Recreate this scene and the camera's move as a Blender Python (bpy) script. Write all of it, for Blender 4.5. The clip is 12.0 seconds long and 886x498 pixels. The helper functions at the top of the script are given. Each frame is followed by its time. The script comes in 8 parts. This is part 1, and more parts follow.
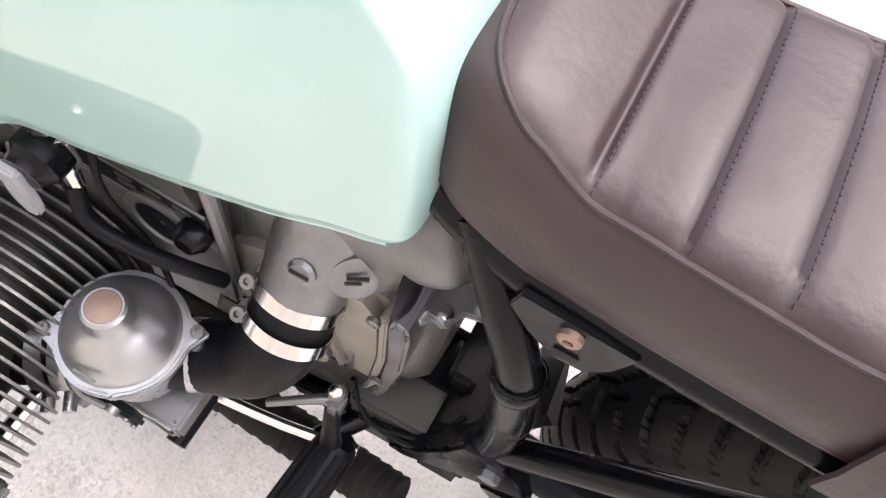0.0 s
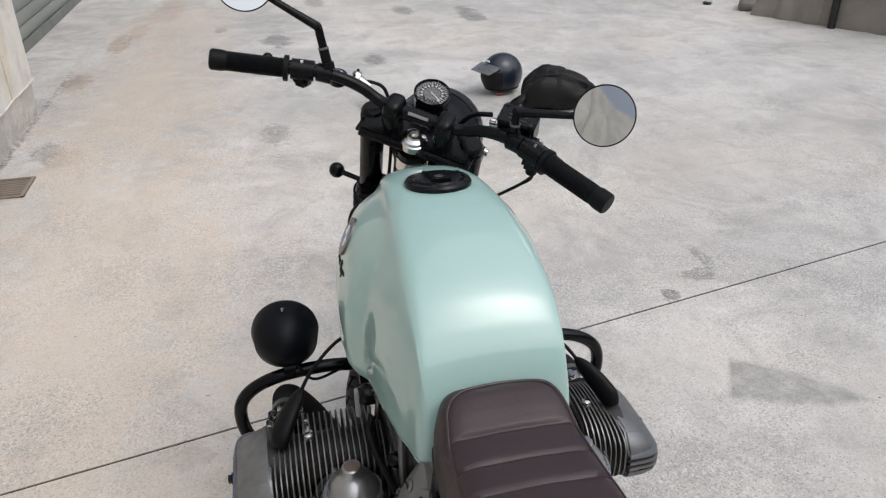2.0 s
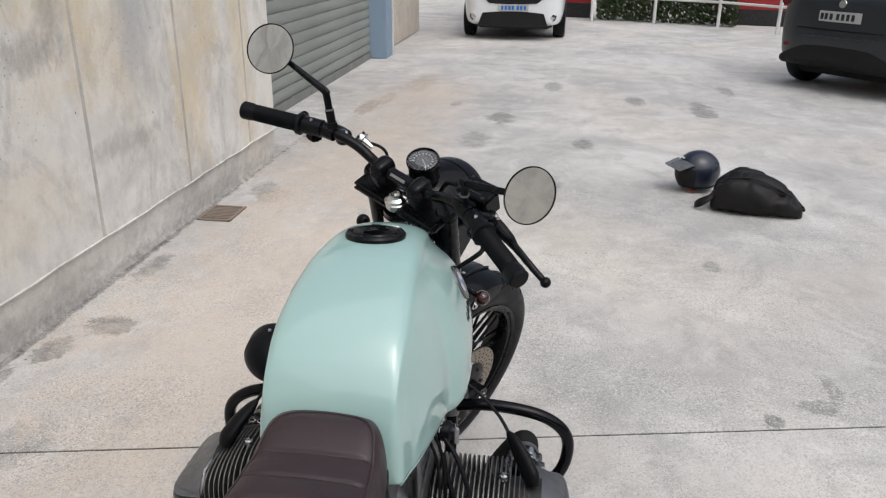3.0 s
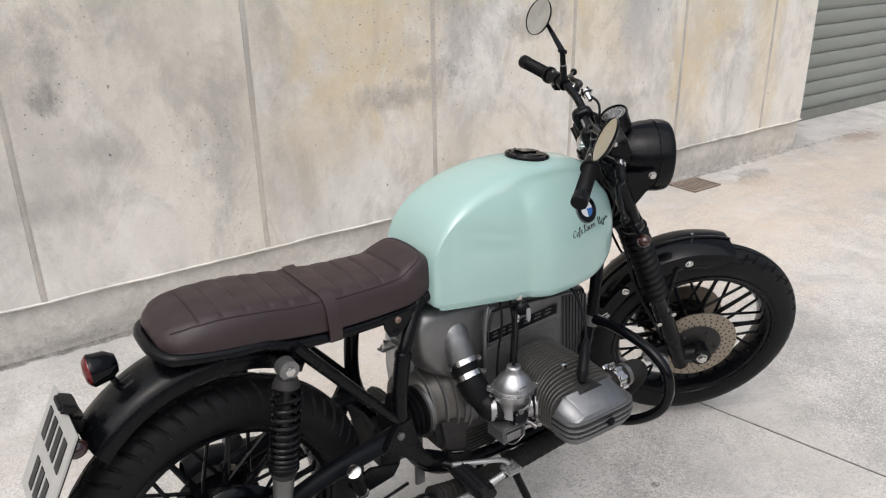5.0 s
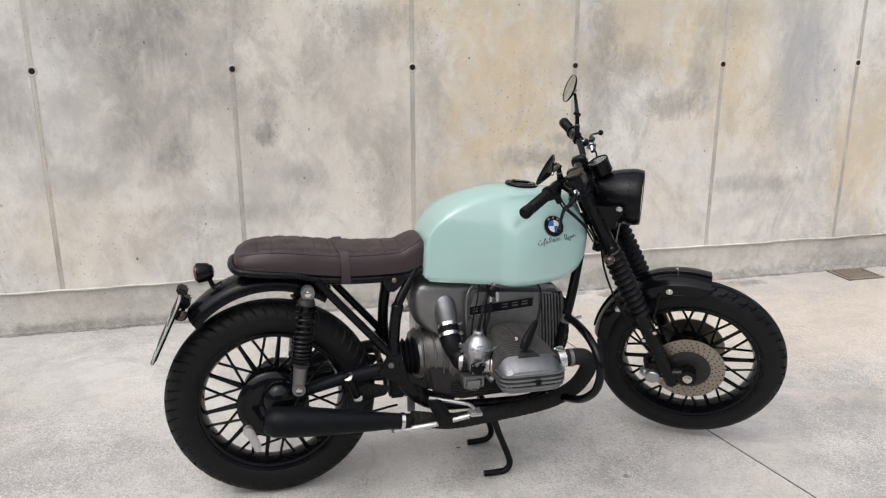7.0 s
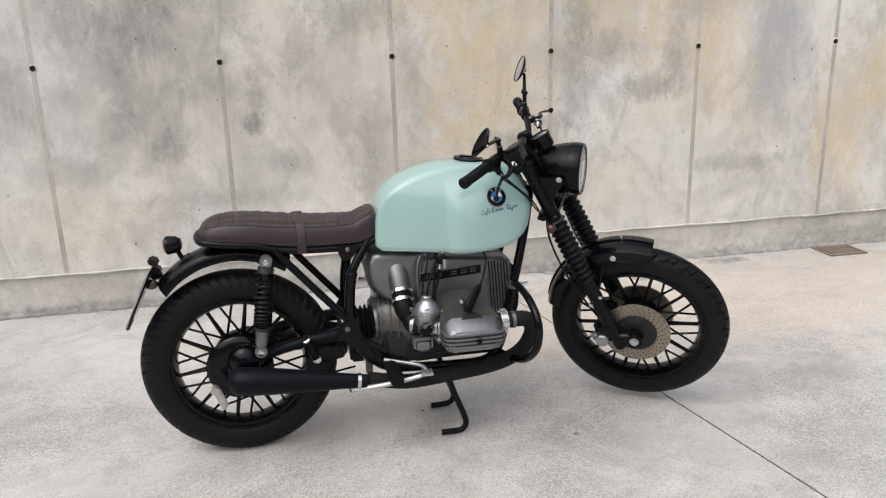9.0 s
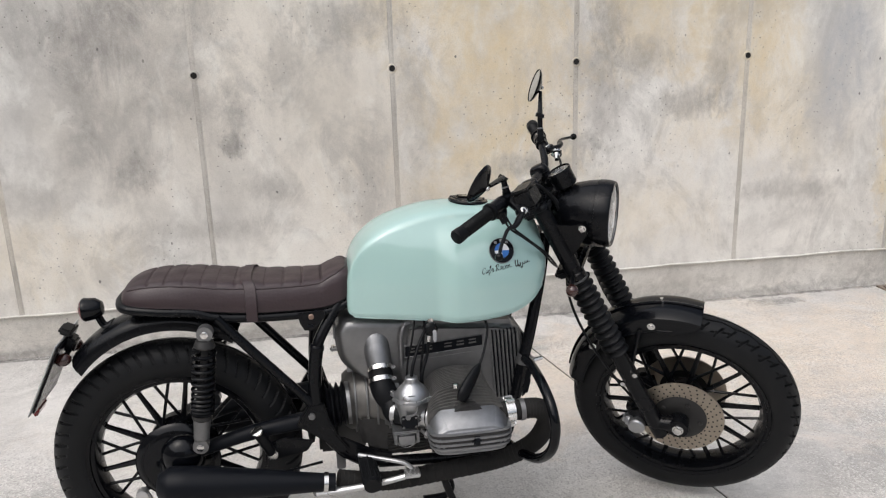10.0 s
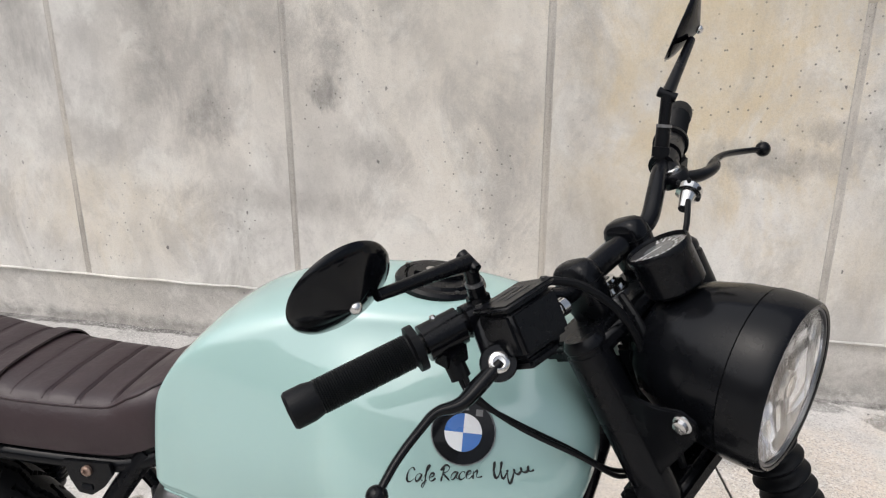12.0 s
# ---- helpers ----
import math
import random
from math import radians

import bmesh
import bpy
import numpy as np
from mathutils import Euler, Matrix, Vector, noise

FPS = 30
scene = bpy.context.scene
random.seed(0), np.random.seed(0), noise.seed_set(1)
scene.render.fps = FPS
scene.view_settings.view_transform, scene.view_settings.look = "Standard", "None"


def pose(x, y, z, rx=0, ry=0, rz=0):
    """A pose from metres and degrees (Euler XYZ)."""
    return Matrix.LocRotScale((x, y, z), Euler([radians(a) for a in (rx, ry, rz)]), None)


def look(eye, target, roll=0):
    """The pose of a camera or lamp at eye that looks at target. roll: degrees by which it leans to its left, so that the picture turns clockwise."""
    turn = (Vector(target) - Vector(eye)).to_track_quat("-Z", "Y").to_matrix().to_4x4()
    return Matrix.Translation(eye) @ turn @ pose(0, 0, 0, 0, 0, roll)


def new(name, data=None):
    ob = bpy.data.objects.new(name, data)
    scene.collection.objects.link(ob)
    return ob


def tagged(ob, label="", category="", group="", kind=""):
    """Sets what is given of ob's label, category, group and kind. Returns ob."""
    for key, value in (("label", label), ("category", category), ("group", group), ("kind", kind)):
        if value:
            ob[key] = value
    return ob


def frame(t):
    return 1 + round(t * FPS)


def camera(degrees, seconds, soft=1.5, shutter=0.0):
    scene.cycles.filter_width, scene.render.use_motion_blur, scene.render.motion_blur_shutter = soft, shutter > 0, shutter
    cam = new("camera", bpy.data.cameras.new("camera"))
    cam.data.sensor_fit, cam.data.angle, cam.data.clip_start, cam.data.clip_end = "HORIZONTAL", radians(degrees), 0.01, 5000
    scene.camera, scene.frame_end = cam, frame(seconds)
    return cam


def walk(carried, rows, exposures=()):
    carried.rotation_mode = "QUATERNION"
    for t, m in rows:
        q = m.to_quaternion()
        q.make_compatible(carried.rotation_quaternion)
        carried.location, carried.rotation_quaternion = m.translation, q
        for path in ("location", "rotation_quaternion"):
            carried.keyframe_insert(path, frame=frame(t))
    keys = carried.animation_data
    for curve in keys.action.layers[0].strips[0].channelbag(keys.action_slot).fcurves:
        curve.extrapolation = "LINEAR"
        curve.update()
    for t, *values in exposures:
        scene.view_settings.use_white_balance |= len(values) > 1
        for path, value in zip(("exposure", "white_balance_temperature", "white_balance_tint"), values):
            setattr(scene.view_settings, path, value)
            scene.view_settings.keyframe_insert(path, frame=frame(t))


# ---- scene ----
import mathutils.bvhtree
cam = camera(59.8, 12.0, soft=1.2)
PATH = [
    (0, (0.439, 0.286, 1.15), (0.646, -0.564, -0.649), 16.1),
    (0.5, (0.327, 0.313, 1.293), (0.932, -0.566, -0.398), 2.6),
    (1, (0.11, 0.334, 1.415), (1.314, -0.458, 0.029), -2.0),
    (1.5, (-0.119, 0.33, 1.474), (1.44, -0.26, 0.369), -1.4),
    (2, (-0.312, 0.26, 1.536), (1.415, -0.133, 0.609), -0.8),
    (2.5, (-0.413, 0.003, 1.545), (1.423, -0.101, 0.758), 1.0),
    (3, (-0.454, -0.304, 1.54), (1.389, -0.056, 0.803), 0.6),
    (3.5, (-0.498, -0.573, 1.541), (1.253, 0.071, 0.82), 1.6),
    (5.5, (-0.262, -1.706, 1.546), (0.559, -0.017, 0.857), -0.8),
    (6, (-0.116, -1.983, 1.528), (0.523, -0.18, 0.941), 1.0),
    (6.5, (-0.046, -2.228, 1.533), (0.474, -0.373, 0.997), 0.7),
    (8.5, (0.175, -2.797, 1.504), (0.54, -0.912, 0.943), -1.2),
    (9, (0.236, -2.702, 1.488), (0.601, -0.813, 0.94), -1.6),
    (9.5, (0.312, -2.464, 1.5), (0.681, -0.572, 0.967), -2.1),
    (10, (0.456, -2.125, 1.482), (0.752, -0.218, 0.956), -1.8),
    (10.5, (0.605, -1.808, 1.479), (0.815, 0.115, 0.971), -2.0),
    (11, (0.751, -1.472, 1.488), (0.925, 0.451, 0.967), -2.5),
    (11.5, (0.956, -1.166, 1.45), (0.872, 0.75, 0.881), -1.7),
    (12, (1.063, -0.867, 1.386), (0.643, 0.975, 0.729), -0.0),
]
EXPOSURES = [(0, 1.44, 6450, 17), (0.5, 0.66, 6450, 14), (1.0, -0.05, 6300, 10), (1.5, -0.25, 6260, 10), (3.5, -0.26, 6260, 10), (5.5, 0.04, 6400, 10), (8.5, -0.05, 6350, 10), (9.5, -0.02, 6350, 10), (10.0, 0.02, 6350, 10), (10.5, 0.06, 6350, 10), (11.0, -0.02, 6350, 10), (12, 0.06, 6350, 10)]
walk(cam, [(t, look(eye, target, roll)) for t, eye, target, roll in PATH], EXPOSURES)

# ---- world and light ----
world = bpy.data.worlds.new("overcast_sky")
scene.world = world
world.use_nodes = True
wn = world.node_tree.nodes
sky = wn.new("ShaderNodeTexSky")
sky.sky_type = 'NISHITA'
sky.sun_disc = False
sky.sun_elevation, sky.sun_rotation = radians(58), radians(229)
sky.air_density, sky.dust_density, sky.ozone_density = 1.0, 6.0, 1.0
wn["Background"].inputs["Strength"].default_value = 0.15
grey = wn.new("ShaderNodeHueSaturation")
grey.inputs["Saturation"].default_value = 0.55
world.node_tree.links.new(sky.outputs[0], grey.inputs["Color"])
world.node_tree.links.new(grey.outputs[0], wn["Background"].inputs["Color"])
sun_data = bpy.data.lights.new("sun", 'SUN')
sun_data.energy, sun_data.angle, sun_data.color = 1.5, radians(110), (1.0, 0.985, 0.965)
sun = new("sun", sun_data)
sun.matrix_world = look((0, 0, 0), (0.37, 0.32, -0.80))


# ---- materials ----
def mat(name, col, col2=None, rough=0.5, metal=0.0, scale=12.0, bump=0.0, bscale=180.0, coat=0.0, rvar=0.12, spec=0.42, detail=5.0, stretch=(1, 1, 1)):
    """A surface with two scales of variation: blotches in colour and roughness, and fine relief."""
    m = bpy.data.materials.new(name)
    m.use_nodes = True
    nt = m.node_tree
    b = nt.nodes["Principled BSDF"]
    b.inputs["Metallic"].default_value = metal
    b.inputs["Specular IOR Level"].default_value = spec
    b.inputs["Coat Weight"].default_value = coat
    b.inputs["Coat Roughness"].default_value = 0.03
    co = nt.nodes.new("ShaderNodeTexCoord")
    mp = nt.nodes.new("ShaderNodeMapping")
    mp.inputs["Scale"].default_value = stretch
    nt.links.new(co.outputs["Object"], mp.inputs["Vector"])
    n1 = nt.nodes.new("ShaderNodeTexNoise")
    n1.inputs["Scale"].default_value, n1.inputs["Detail"].default_value, n1.inputs["Roughness"].default_value = scale, detail, 0.6
    nt.links.new(mp.outputs[0], n1.inputs["Vector"])
    ramp = nt.nodes.new("ShaderNodeMix")
    ramp.data_type = 'RGBA'
    col2 = col2 or tuple(c * 0.86 for c in col)
    ramp.inputs[6].default_value, ramp.inputs[7].default_value = (*col, 1), (*col2, 1)
    nt.links.new(n1.outputs["Fac"], ramp.inputs[0])
    nt.links.new(ramp.outputs[2], b.inputs["Base Color"])
    mr = nt.nodes.new("ShaderNodeMapRange")
    mr.inputs[1].default_value, mr.inputs[2].default_value = 0.3, 0.7
    mr.inputs[3].default_value, mr.inputs[4].default_value = max(0.02, rough - rvar), min(1.0, rough + rvar)
    nt.links.new(n1.outputs["Fac"], mr.inputs[0])
    nt.links.new(mr.outputs[0], b.inputs["Roughness"])
    if bump:
        n2 = nt.nodes.new("ShaderNodeTexNoise")
        n2.inputs["Scale"].default_value, n2.inputs["Detail"].default_value = bscale, 4.0
        nt.links.new(mp.outputs[0], n2.inputs["Vector"])
        bp = nt.nodes.new("ShaderNodeBump")
        bp.inputs["Strength"].default_value, bp.inputs["Distance"].default_value = bump, 0.002
        nt.links.new(n2.outputs["Fac"], bp.inputs["Height"])
        nt.links.new(bp.outputs[0], b.inputs["Normal"])
    return m


MINT = mat("mint_paint", (0.340, 0.503, 0.474), (0.328, 0.490, 0.460), 0.5, 0, 5, coat=1.0, rvar=0.03, spec=0.12)
MINT.node_tree.nodes["Principled BSDF"].inputs["Coat IOR"].default_value = 1.75
LEATHER = mat("brown_leather", (0.0320, 0.0174, 0.0196), (0.0226, 0.0128, 0.0148), 0.48, 0, 9, bump=0.30, bscale=130, spec=0.50)
STITCH = mat("brown_thread", (0.05, 0.03, 0.035), rough=0.8)
BLACK = mat("satin_black_paint", (.0026, .0029, .0038), (0.0042, 0.0046, 0.0058), 0.26, 0, 14, coat=0.06, spec=0.15)
GLOSSBLACK = mat("gloss_black_paint", (0.0019, 0.0023, 0.0034), (0.0028, 0.0033, 0.0045), 0.16, 0, 10, coat=0.14, rvar=0.05, spec=0.15)
MATTBLACK = mat("matt_black_coating", (0.0034, 0.0042, 0.0062), (0.0058, 0.0068, 0.0092), 0.42, 0, 20, bump=0.15, bscale=500, spec=0.12)
RUBBER = mat("black_rubber", (0.0034, 0.0038, 0.0046), (0.0060, 0.0065, 0.0076), 0.46, 0, 18, bump=0.2, bscale=350, spec=0.15)
TYRE = mat("tyre_rubber", (0.0048, 0.0052, 0.0060), (0.0095, 0.0099, 0.0108), 0.48, 0, 9, bump=0.25, bscale=260, spec=0.17)
SANDY = mat("beige_cast_alloy", (0.40, 0.375, 0.335), (0.24, 0.222, 0.195), 0.55, 0.55, 15, bump=0.3, bscale=420)
ALU = mat("cast_aluminium", (0.47, 0.474, 0.484), (0.33, 0.333, 0.34), 0.36, 0.9, 22, bump=0.08, bscale=420)
DULL = mat("dull_engine_alloy", (0.27, 0.27, 0.272), (0.115, 0.114, 0.115), 0.42, 0.8, 13, bump=0.2, bscale=420)
OILY = mat("oil_stained_alloy", (0.21, 0.203, 0.192), (0.075, 0.071, 0.066), 0.48, 0.75, 17, bump=0.3, bscale=300)
GRIME = mat("grimy_engine_alloy", (0.055, 0.054, 0.053), (0.022, 0.021, 0.021), 0.55, 0.5, 20, bump=0.4, bscale=260)
FIN = mat("cooling_fin_alloy", (0.31, 0.302, 0.29), (0.10, 0.096, 0.091), 0.46, 0.75, 26, bump=0.3, bscale=380)
CASING = mat("charcoal_plastic_casing", (0.040, 0.039, 0.037), (0.055, 0.053, 0.050), 0.55, 0, 20, bump=0.15, bscale=300)
CHROME = mat("bright_steel", (0.72, 0.71, 0.69), (0.6, 0.59, 0.57), 0.2, 1.0, 30, rvar=0.08)
BRASS = mat("aged_brass_cap", (0.36, 0.26, 0.21), (0.24, 0.165, 0.13), 0.45, 0.8, 60)
DISC = mat("brake_disc_steel", (0.40, 0.35, 0.29), (0.30, 0.26, 0.21), 0.42, 0.9, 40, rvar=0.06)
CARRIER = mat("brake_carrier_steel", (0.014, 0.014, 0.015), (0.028, 0.027, 0.026), 0.5, 0.4, 30)
WRAP = mat("black_heat_wrap", (0.012, 0.012, 0.012), (0.024, 0.023, 0.022), 0.85, 0, 60, bump=0.6, bscale=500, spec=0.15)
MIRROR = mat("mirror_glass", (0.62, 0.63, 0.62), (0.62, 0.63, 0.62), 0.03, 1.0, 4, rvar=0.01)
REDLENS = mat("red_lens", (0.13, 0.004, 0.006), (0.09, 0.003, 0.004), 0.2, 0, 40, coat=0.4)
AMBER = mat("smoked_amber_lens", (0.045, 0.014, 0.010), (0.03, 0.01, 0.008), 0.2, 0, 40, coat=0.8)
WHITE = mat("white_enamel", (0.75, 0.76, 0.77), (0.7, 0.71, 0.72), 0.3, 0, 20, coat=0.5)
BLUE = mat("blue_enamel", (0.02, 0.14, 0.46), (0.02, 0.11, 0.4), 0.3, 0, 20, coat=0.5)
DIAL = mat("dial_face", (0.02, 0.02, 0.022), rough=0.5)
BLACKMARK = mat("black_lettering", (0.01, 0.012, 0.012), rough=0.45)
PLATE = mat("plate_white", (0.46, 0.46, 0.45), (0.36, 0.36, 0.345), 0.4, 0, 18)
REFLECTOR = mat("lamp_reflector", (0.8, 0.8, 0.8), (0.75, 0.75, 0.75), 0.12, 1.0, 30, rvar=0.05)
GREYMARK = mat("grey_lettering", (0.20, 0.20, 0.20), rough=0.6)
IRON = mat("rusty_grating", (0.30, 0.255, 0.215), (0.20, 0.155, 0.12), 0.75, 0.1, 30, bump=0.5, bscale=200)
SHUTTER = mat("grey_green_shutter", (0.27, 0.285, 0.265), (0.21, 0.225, 0.205), 0.55, 0, 3, bump=0.1, stretch=(0.4, 1, 3))
BLUEPAINT = mat("faded_blue_paint", (0.20, 0.28, 0.38), (0.26, 0.33, 0.40), 0.6, 0, 6)
CARGREY = mat("dark_grey_car_paint", (0.014, 0.017, 0.021), (0.012, 0.015, 0.019), 0.35, 0, 6, coat=0.40, rvar=0.04)
CARWHITE = mat("white_car_paint", (0.74, 0.75, 0.76), (0.7, 0.71, 0.72), 0.3, 0, 6, coat=1.0, rvar=0.04)
CARGLASS = mat("dark_car_glass", (0.015, 0.017, 0.018), rough=0.06, spec=0.8, rvar=0.02)
PLASTIC = mat("grained_black_plastic", (0.010, 0.010, 0.010), (0.015, 0.015, 0.015), 0.6, 0, 20, bump=0.2, bscale=300, spec=0.2)
HELMET = mat("dark_blue_helmet_shell", (0.008, 0.012, 0.024), (0.010, 0.015, 0.028), 0.3, 0, 8, coat=0.35, rvar=0.05)
CLOTH = mat("black_bag_fabric", (0.0048, 0.0043, 0.0043), (0.0110, 0.0098, 0.0097), 0.50, 0, 10, bump=0.6, bscale=240, spec=0.24)
REDPANEL = mat("red_panel", (0.36, 0.03, 0.03), (0.28, 0.02, 0.025), 0.5, 0, 4)
BARRIER = mat("white_barrier_paint", (0.68, 0.67, 0.64), (0.52, 0.50, 0.47), 0.5, 0, 14)
REDPAINT = mat("worn_red_paint", (0.42, 0.07, 0.045), (0.55, 0.20, 0.14), 0.55, 0, 25)
LEAF = mat("hedge_leaf", (0.022, 0.044, 0.014), (0.055, 0.078, 0.026), 0.6, 0, 25)
JOINTDIRT = mat("joint_dirt", (0.020, 0.018, 0.016), (0.045, 0.041, 0.036), 0.95, 0, 40, bump=0.5, bscale=120)
BROWNWALL = mat("rough_brown_concrete", (0.36, 0.32, 0.27), (0.17, 0.155, 0.135), 0.9, 0, 5, bump=0.9, bscale=30)
ROCK = mat("dark_rubble_stone", (0.12, 0.115, 0.105), (0.22, 0.21, 0.19), 0.85, 0, 7, bump=0.8, bscale=40)


def concrete(name, light, dark, patches, spots, bump, big=0.8, streak=(1, 1, 1), grain=0.5, smears=(), chips=0.0, upright=True):
    """Weathered concrete: blotches at three scales, pits, and stains or painted shade of a shape of their own (x, y, z,
    rx, ry, rz, strength, colour).
    """
    m = bpy.data.materials.new(name)
    m.use_nodes = True
    nt = m.node_tree
    N, L = nt.nodes.new, nt.links.new
    b = nt.nodes["Principled BSDF"]
    geo = N("ShaderNodeNewGeometry")
    mp = N("ShaderNodeMapping")
    mp.inputs["Scale"].default_value = streak
    L(geo.outputs["Position"], mp.inputs["Vector"])

    def nz(scale, detail=6.0, rough=0.6, vec=None, dist=0.0):
        n = N("ShaderNodeTexNoise")
        n.inputs["Scale"].default_value, n.inputs["Detail"].default_value = scale, detail
        n.inputs["Roughness"].default_value, n.inputs["Distortion"].default_value = rough, dist
        L(vec or mp.outputs[0], n.inputs["Vector"])
        return n.outputs["Fac"]

    def rng(v, a, c, d0=0.0, d1=1.0):
        r = N("ShaderNodeMapRange")
        for i, x in enumerate((a, c, d0, d1)):
            r.inputs[i + 1].default_value = x
        L(v, r.inputs[0])
        return r.outputs[0]

    def mix(fac, a, c):
        x = N("ShaderNodeMix")
        x.data_type = 'RGBA'
        for sock, v in ((x.inputs[0], fac), (x.inputs[6], a), (x.inputs[7], c)):
            if isinstance(v, tuple):
                sock.default_value = (*v, 1)
            elif isinstance(v, float):
                sock.default_value = v
            else:
                L(v, sock)
        return x.outputs[2]

    def mul(a, c):
        x = N("ShaderNodeMath")
        x.operation = 'MULTIPLY'
        for sock, v in ((x.inputs[0], a), (x.inputs[1], c)):
            if isinstance(v, float):
                sock.default_value = v
            else:
                L(v, sock)
        return x.outputs[0]

    col = mix(rng(nz(big, 7, 0.62, dist=0.6), 0.42, 0.66), light, dark)
    warm = tuple(c * k for c, k in zip(light, (1.04, 0.98, 0.88)))
    col = mix(mul(rng(nz(big * 0.6, 4, 0.5), 0.5, 0.7), 0.6), col, warm)
    col = mix(mul(rng(nz(big * 7, 8, 0.7), 0.48, 0.75), 0.45), col, tuple(c * 0.72 for c in dark))
    col = mix(mul(rng(nz(big * 3.1, 10, 0.74, dist=0.8), 0.50, 0.62), 0.5), col, tuple(c * 0.80 for c in dark))
    col = mix(mul(rng(nz(big * 4.3, 9, 0.7, dist=0.5), 0.52, 0.66), 0.45), col, tuple(min(0.85, c * 1.16) for c in light))
    edge = nz(4.0, 10, 0.72, dist=0.7)
    ragged = nz(20.0, 8, 0.72, dist=0.4)
    broken = rng(nz(13.0, 10, 0.75), 0.36, 0.58, 0.45, 1.0)
    for x, y, z, rx, ry, rz, k, c in patches:
        sub = N("ShaderNodeVectorMath")
        sub.operation = 'SUBTRACT'
        L(geo.outputs["Position"], sub.inputs[0])
        sub.inputs[1].default_value = (x, y, z)
        div = N("ShaderNodeVectorMath")
        div.operation = 'DIVIDE'
        L(sub.outputs[0], div.inputs[0])
        div.inputs[1].default_value = (rx, ry, rz)
        ln = N("ShaderNodeVectorMath")
        ln.operation = 'LENGTH'
        L(div.outputs[0], ln.inputs[0])
        add = N("ShaderNodeMath")
        add.operation = 'ADD'
        L(ln.outputs["Value"], add.inputs[0])
        L(rng(ragged, 0.3, 0.7, -0.45, 0.45) if min(rx, ry, rz) < 0.13 else rng(edge, 0.3, 0.7, -0.55, 0.5), add.inputs[1])
        crisp = not upright and min(rx, ry) < 0.3
        col = mix(mul(mul(rng(add.outputs[0], 1.02 if crisp else 1.1, 0.66 if crisp else 0.35), k), broken), col, c)
    if chips:
        ag = N("ShaderNodeTexVoronoi")
        ag.inputs["Scale"].default_value = 190.0
        L(geo.outputs["Position"], ag.inputs["Vector"])
        rgb = N("ShaderNodeSeparateColor")
        L(ag.outputs["Color"], rgb.inputs[0])
        worn = mul(rng(nz(1.3, 5, 0.6), 0.40, 0.60, 0.25, 1.0), chips)
        col = mix(mul(rng(rgb.outputs[0], 0.72, 0.80), worn), col, tuple(c * 0.50 for c in dark))
        col = mix(mul(rng(rgb.outputs[1], 0.76, 0.84), worn), col, tuple(min(0.9, c * 1.3) for c in light))
    fine = nz(260.0, 3, 0.75, geo.outputs["Position"])
    mask = rng(nz(big * 1.7, 5, 0.6), 0.35, 0.65, 0.35, 1.0)
    col = mix(mul(mul(rng(fine, 0.50, 0.68), grain), mask), col, tuple(c * 0.45 for c in dark))
    col = mix(mul(mul(rng(fine, 0.46, 0.30), grain * 0.8), mask), col, tuple(min(0.9, c * 1.35) for c in light))
    grit = nz(75.0, 4, 0.7, geo.outputs["Position"])
    col = mix(mul(rng(grit, 0.56, 0.72), grain * 0.7), col, tuple(c * 0.6 for c in dark))
    drag = N("ShaderNodeMapping")
    drag.inputs["Scale"].default_value = (0.7, 2.0, 1.0)
    drag.inputs["Rotation"].default_value = (0, 0, 0.5)
    L(geo.outputs["Position"], drag.inputs["Vector"])
    col = mix(mul(rng(nz(1.6, 7, 0.68, drag.outputs[0]), 0.50, 0.66), 0.24), col, tuple(c * 0.80 for c in dark))
    rag = nz(22.0, 6, 0.7, geo.outputs["Position"])
    for x, y, ang, length, wide, k, c in smears:
        loc = N("ShaderNodeMapping")
        loc.vector_type = 'TEXTURE'
        loc.inputs["Location"].default_value, loc.inputs["Rotation"].default_value, loc.inputs["Scale"].default_value = (x, y, 0), (0, 0, ang), (length, wide, 1)
        L(geo.outputs["Position"], loc.inputs["Vector"])
        sep = N("ShaderNodeSeparateXYZ")
        L(loc.outputs[0], sep.inputs[0])
        ab = N("ShaderNodeMath")
        ab.operation = 'ABSOLUTE'
        L(sep.outputs["Y"], ab.inputs[0])
        tap = N("ShaderNodeMath")
        tap.operation = 'MULTIPLY_ADD'
        L(mul(sep.outputs["X"], sep.outputs["X"]), tap.inputs[0])
        tap.inputs[1].default_value = 0.50
        L(ab.outputs[0], tap.inputs[2])
        shk = N("ShaderNodeMath")
        shk.operation = 'MULTIPLY_ADD'
        L(rag, shk.inputs[0])
        shk.inputs[1].default_value = 0.75
        L(tap.outputs[0], shk.inputs[2])
        shape = mul(rng(shk.outputs[0], 1.46, 1.14), rng(sep.outputs["X"], -0.03, 0.03))
        col = mix(mul(mul(shape, k), broken), col, c)
    axes = N("ShaderNodeSeparateXYZ")
    L(geo.outputs["Position"], axes.inputs[0])
    flat = N("ShaderNodeCombineXYZ")
    L(axes.outputs["X"], flat.inputs["X"])
    L(axes.outputs["Z" if upright else "Y"], flat.inputs["Y"])
    vor = N("ShaderNodeTexVoronoi")
    vor.voronoi_dimensions = '2D'
    vor.inputs["Scale"].default_value = spots
    L(flat.outputs[0], vor.inputs["Vector"])
    pit = mul(rng(vor.outputs["Distance"], 0.065, 0.035), rng(nz(2.3, 3), 0.50, 0.60))
    col = mix(mul(pit, 0.75), col, tuple(c * 0.3 for c in dark))
    squash = N("ShaderNodeMapping")
    squash.inputs["Scale"].default_value = (1.0, 0.6, 1.0)
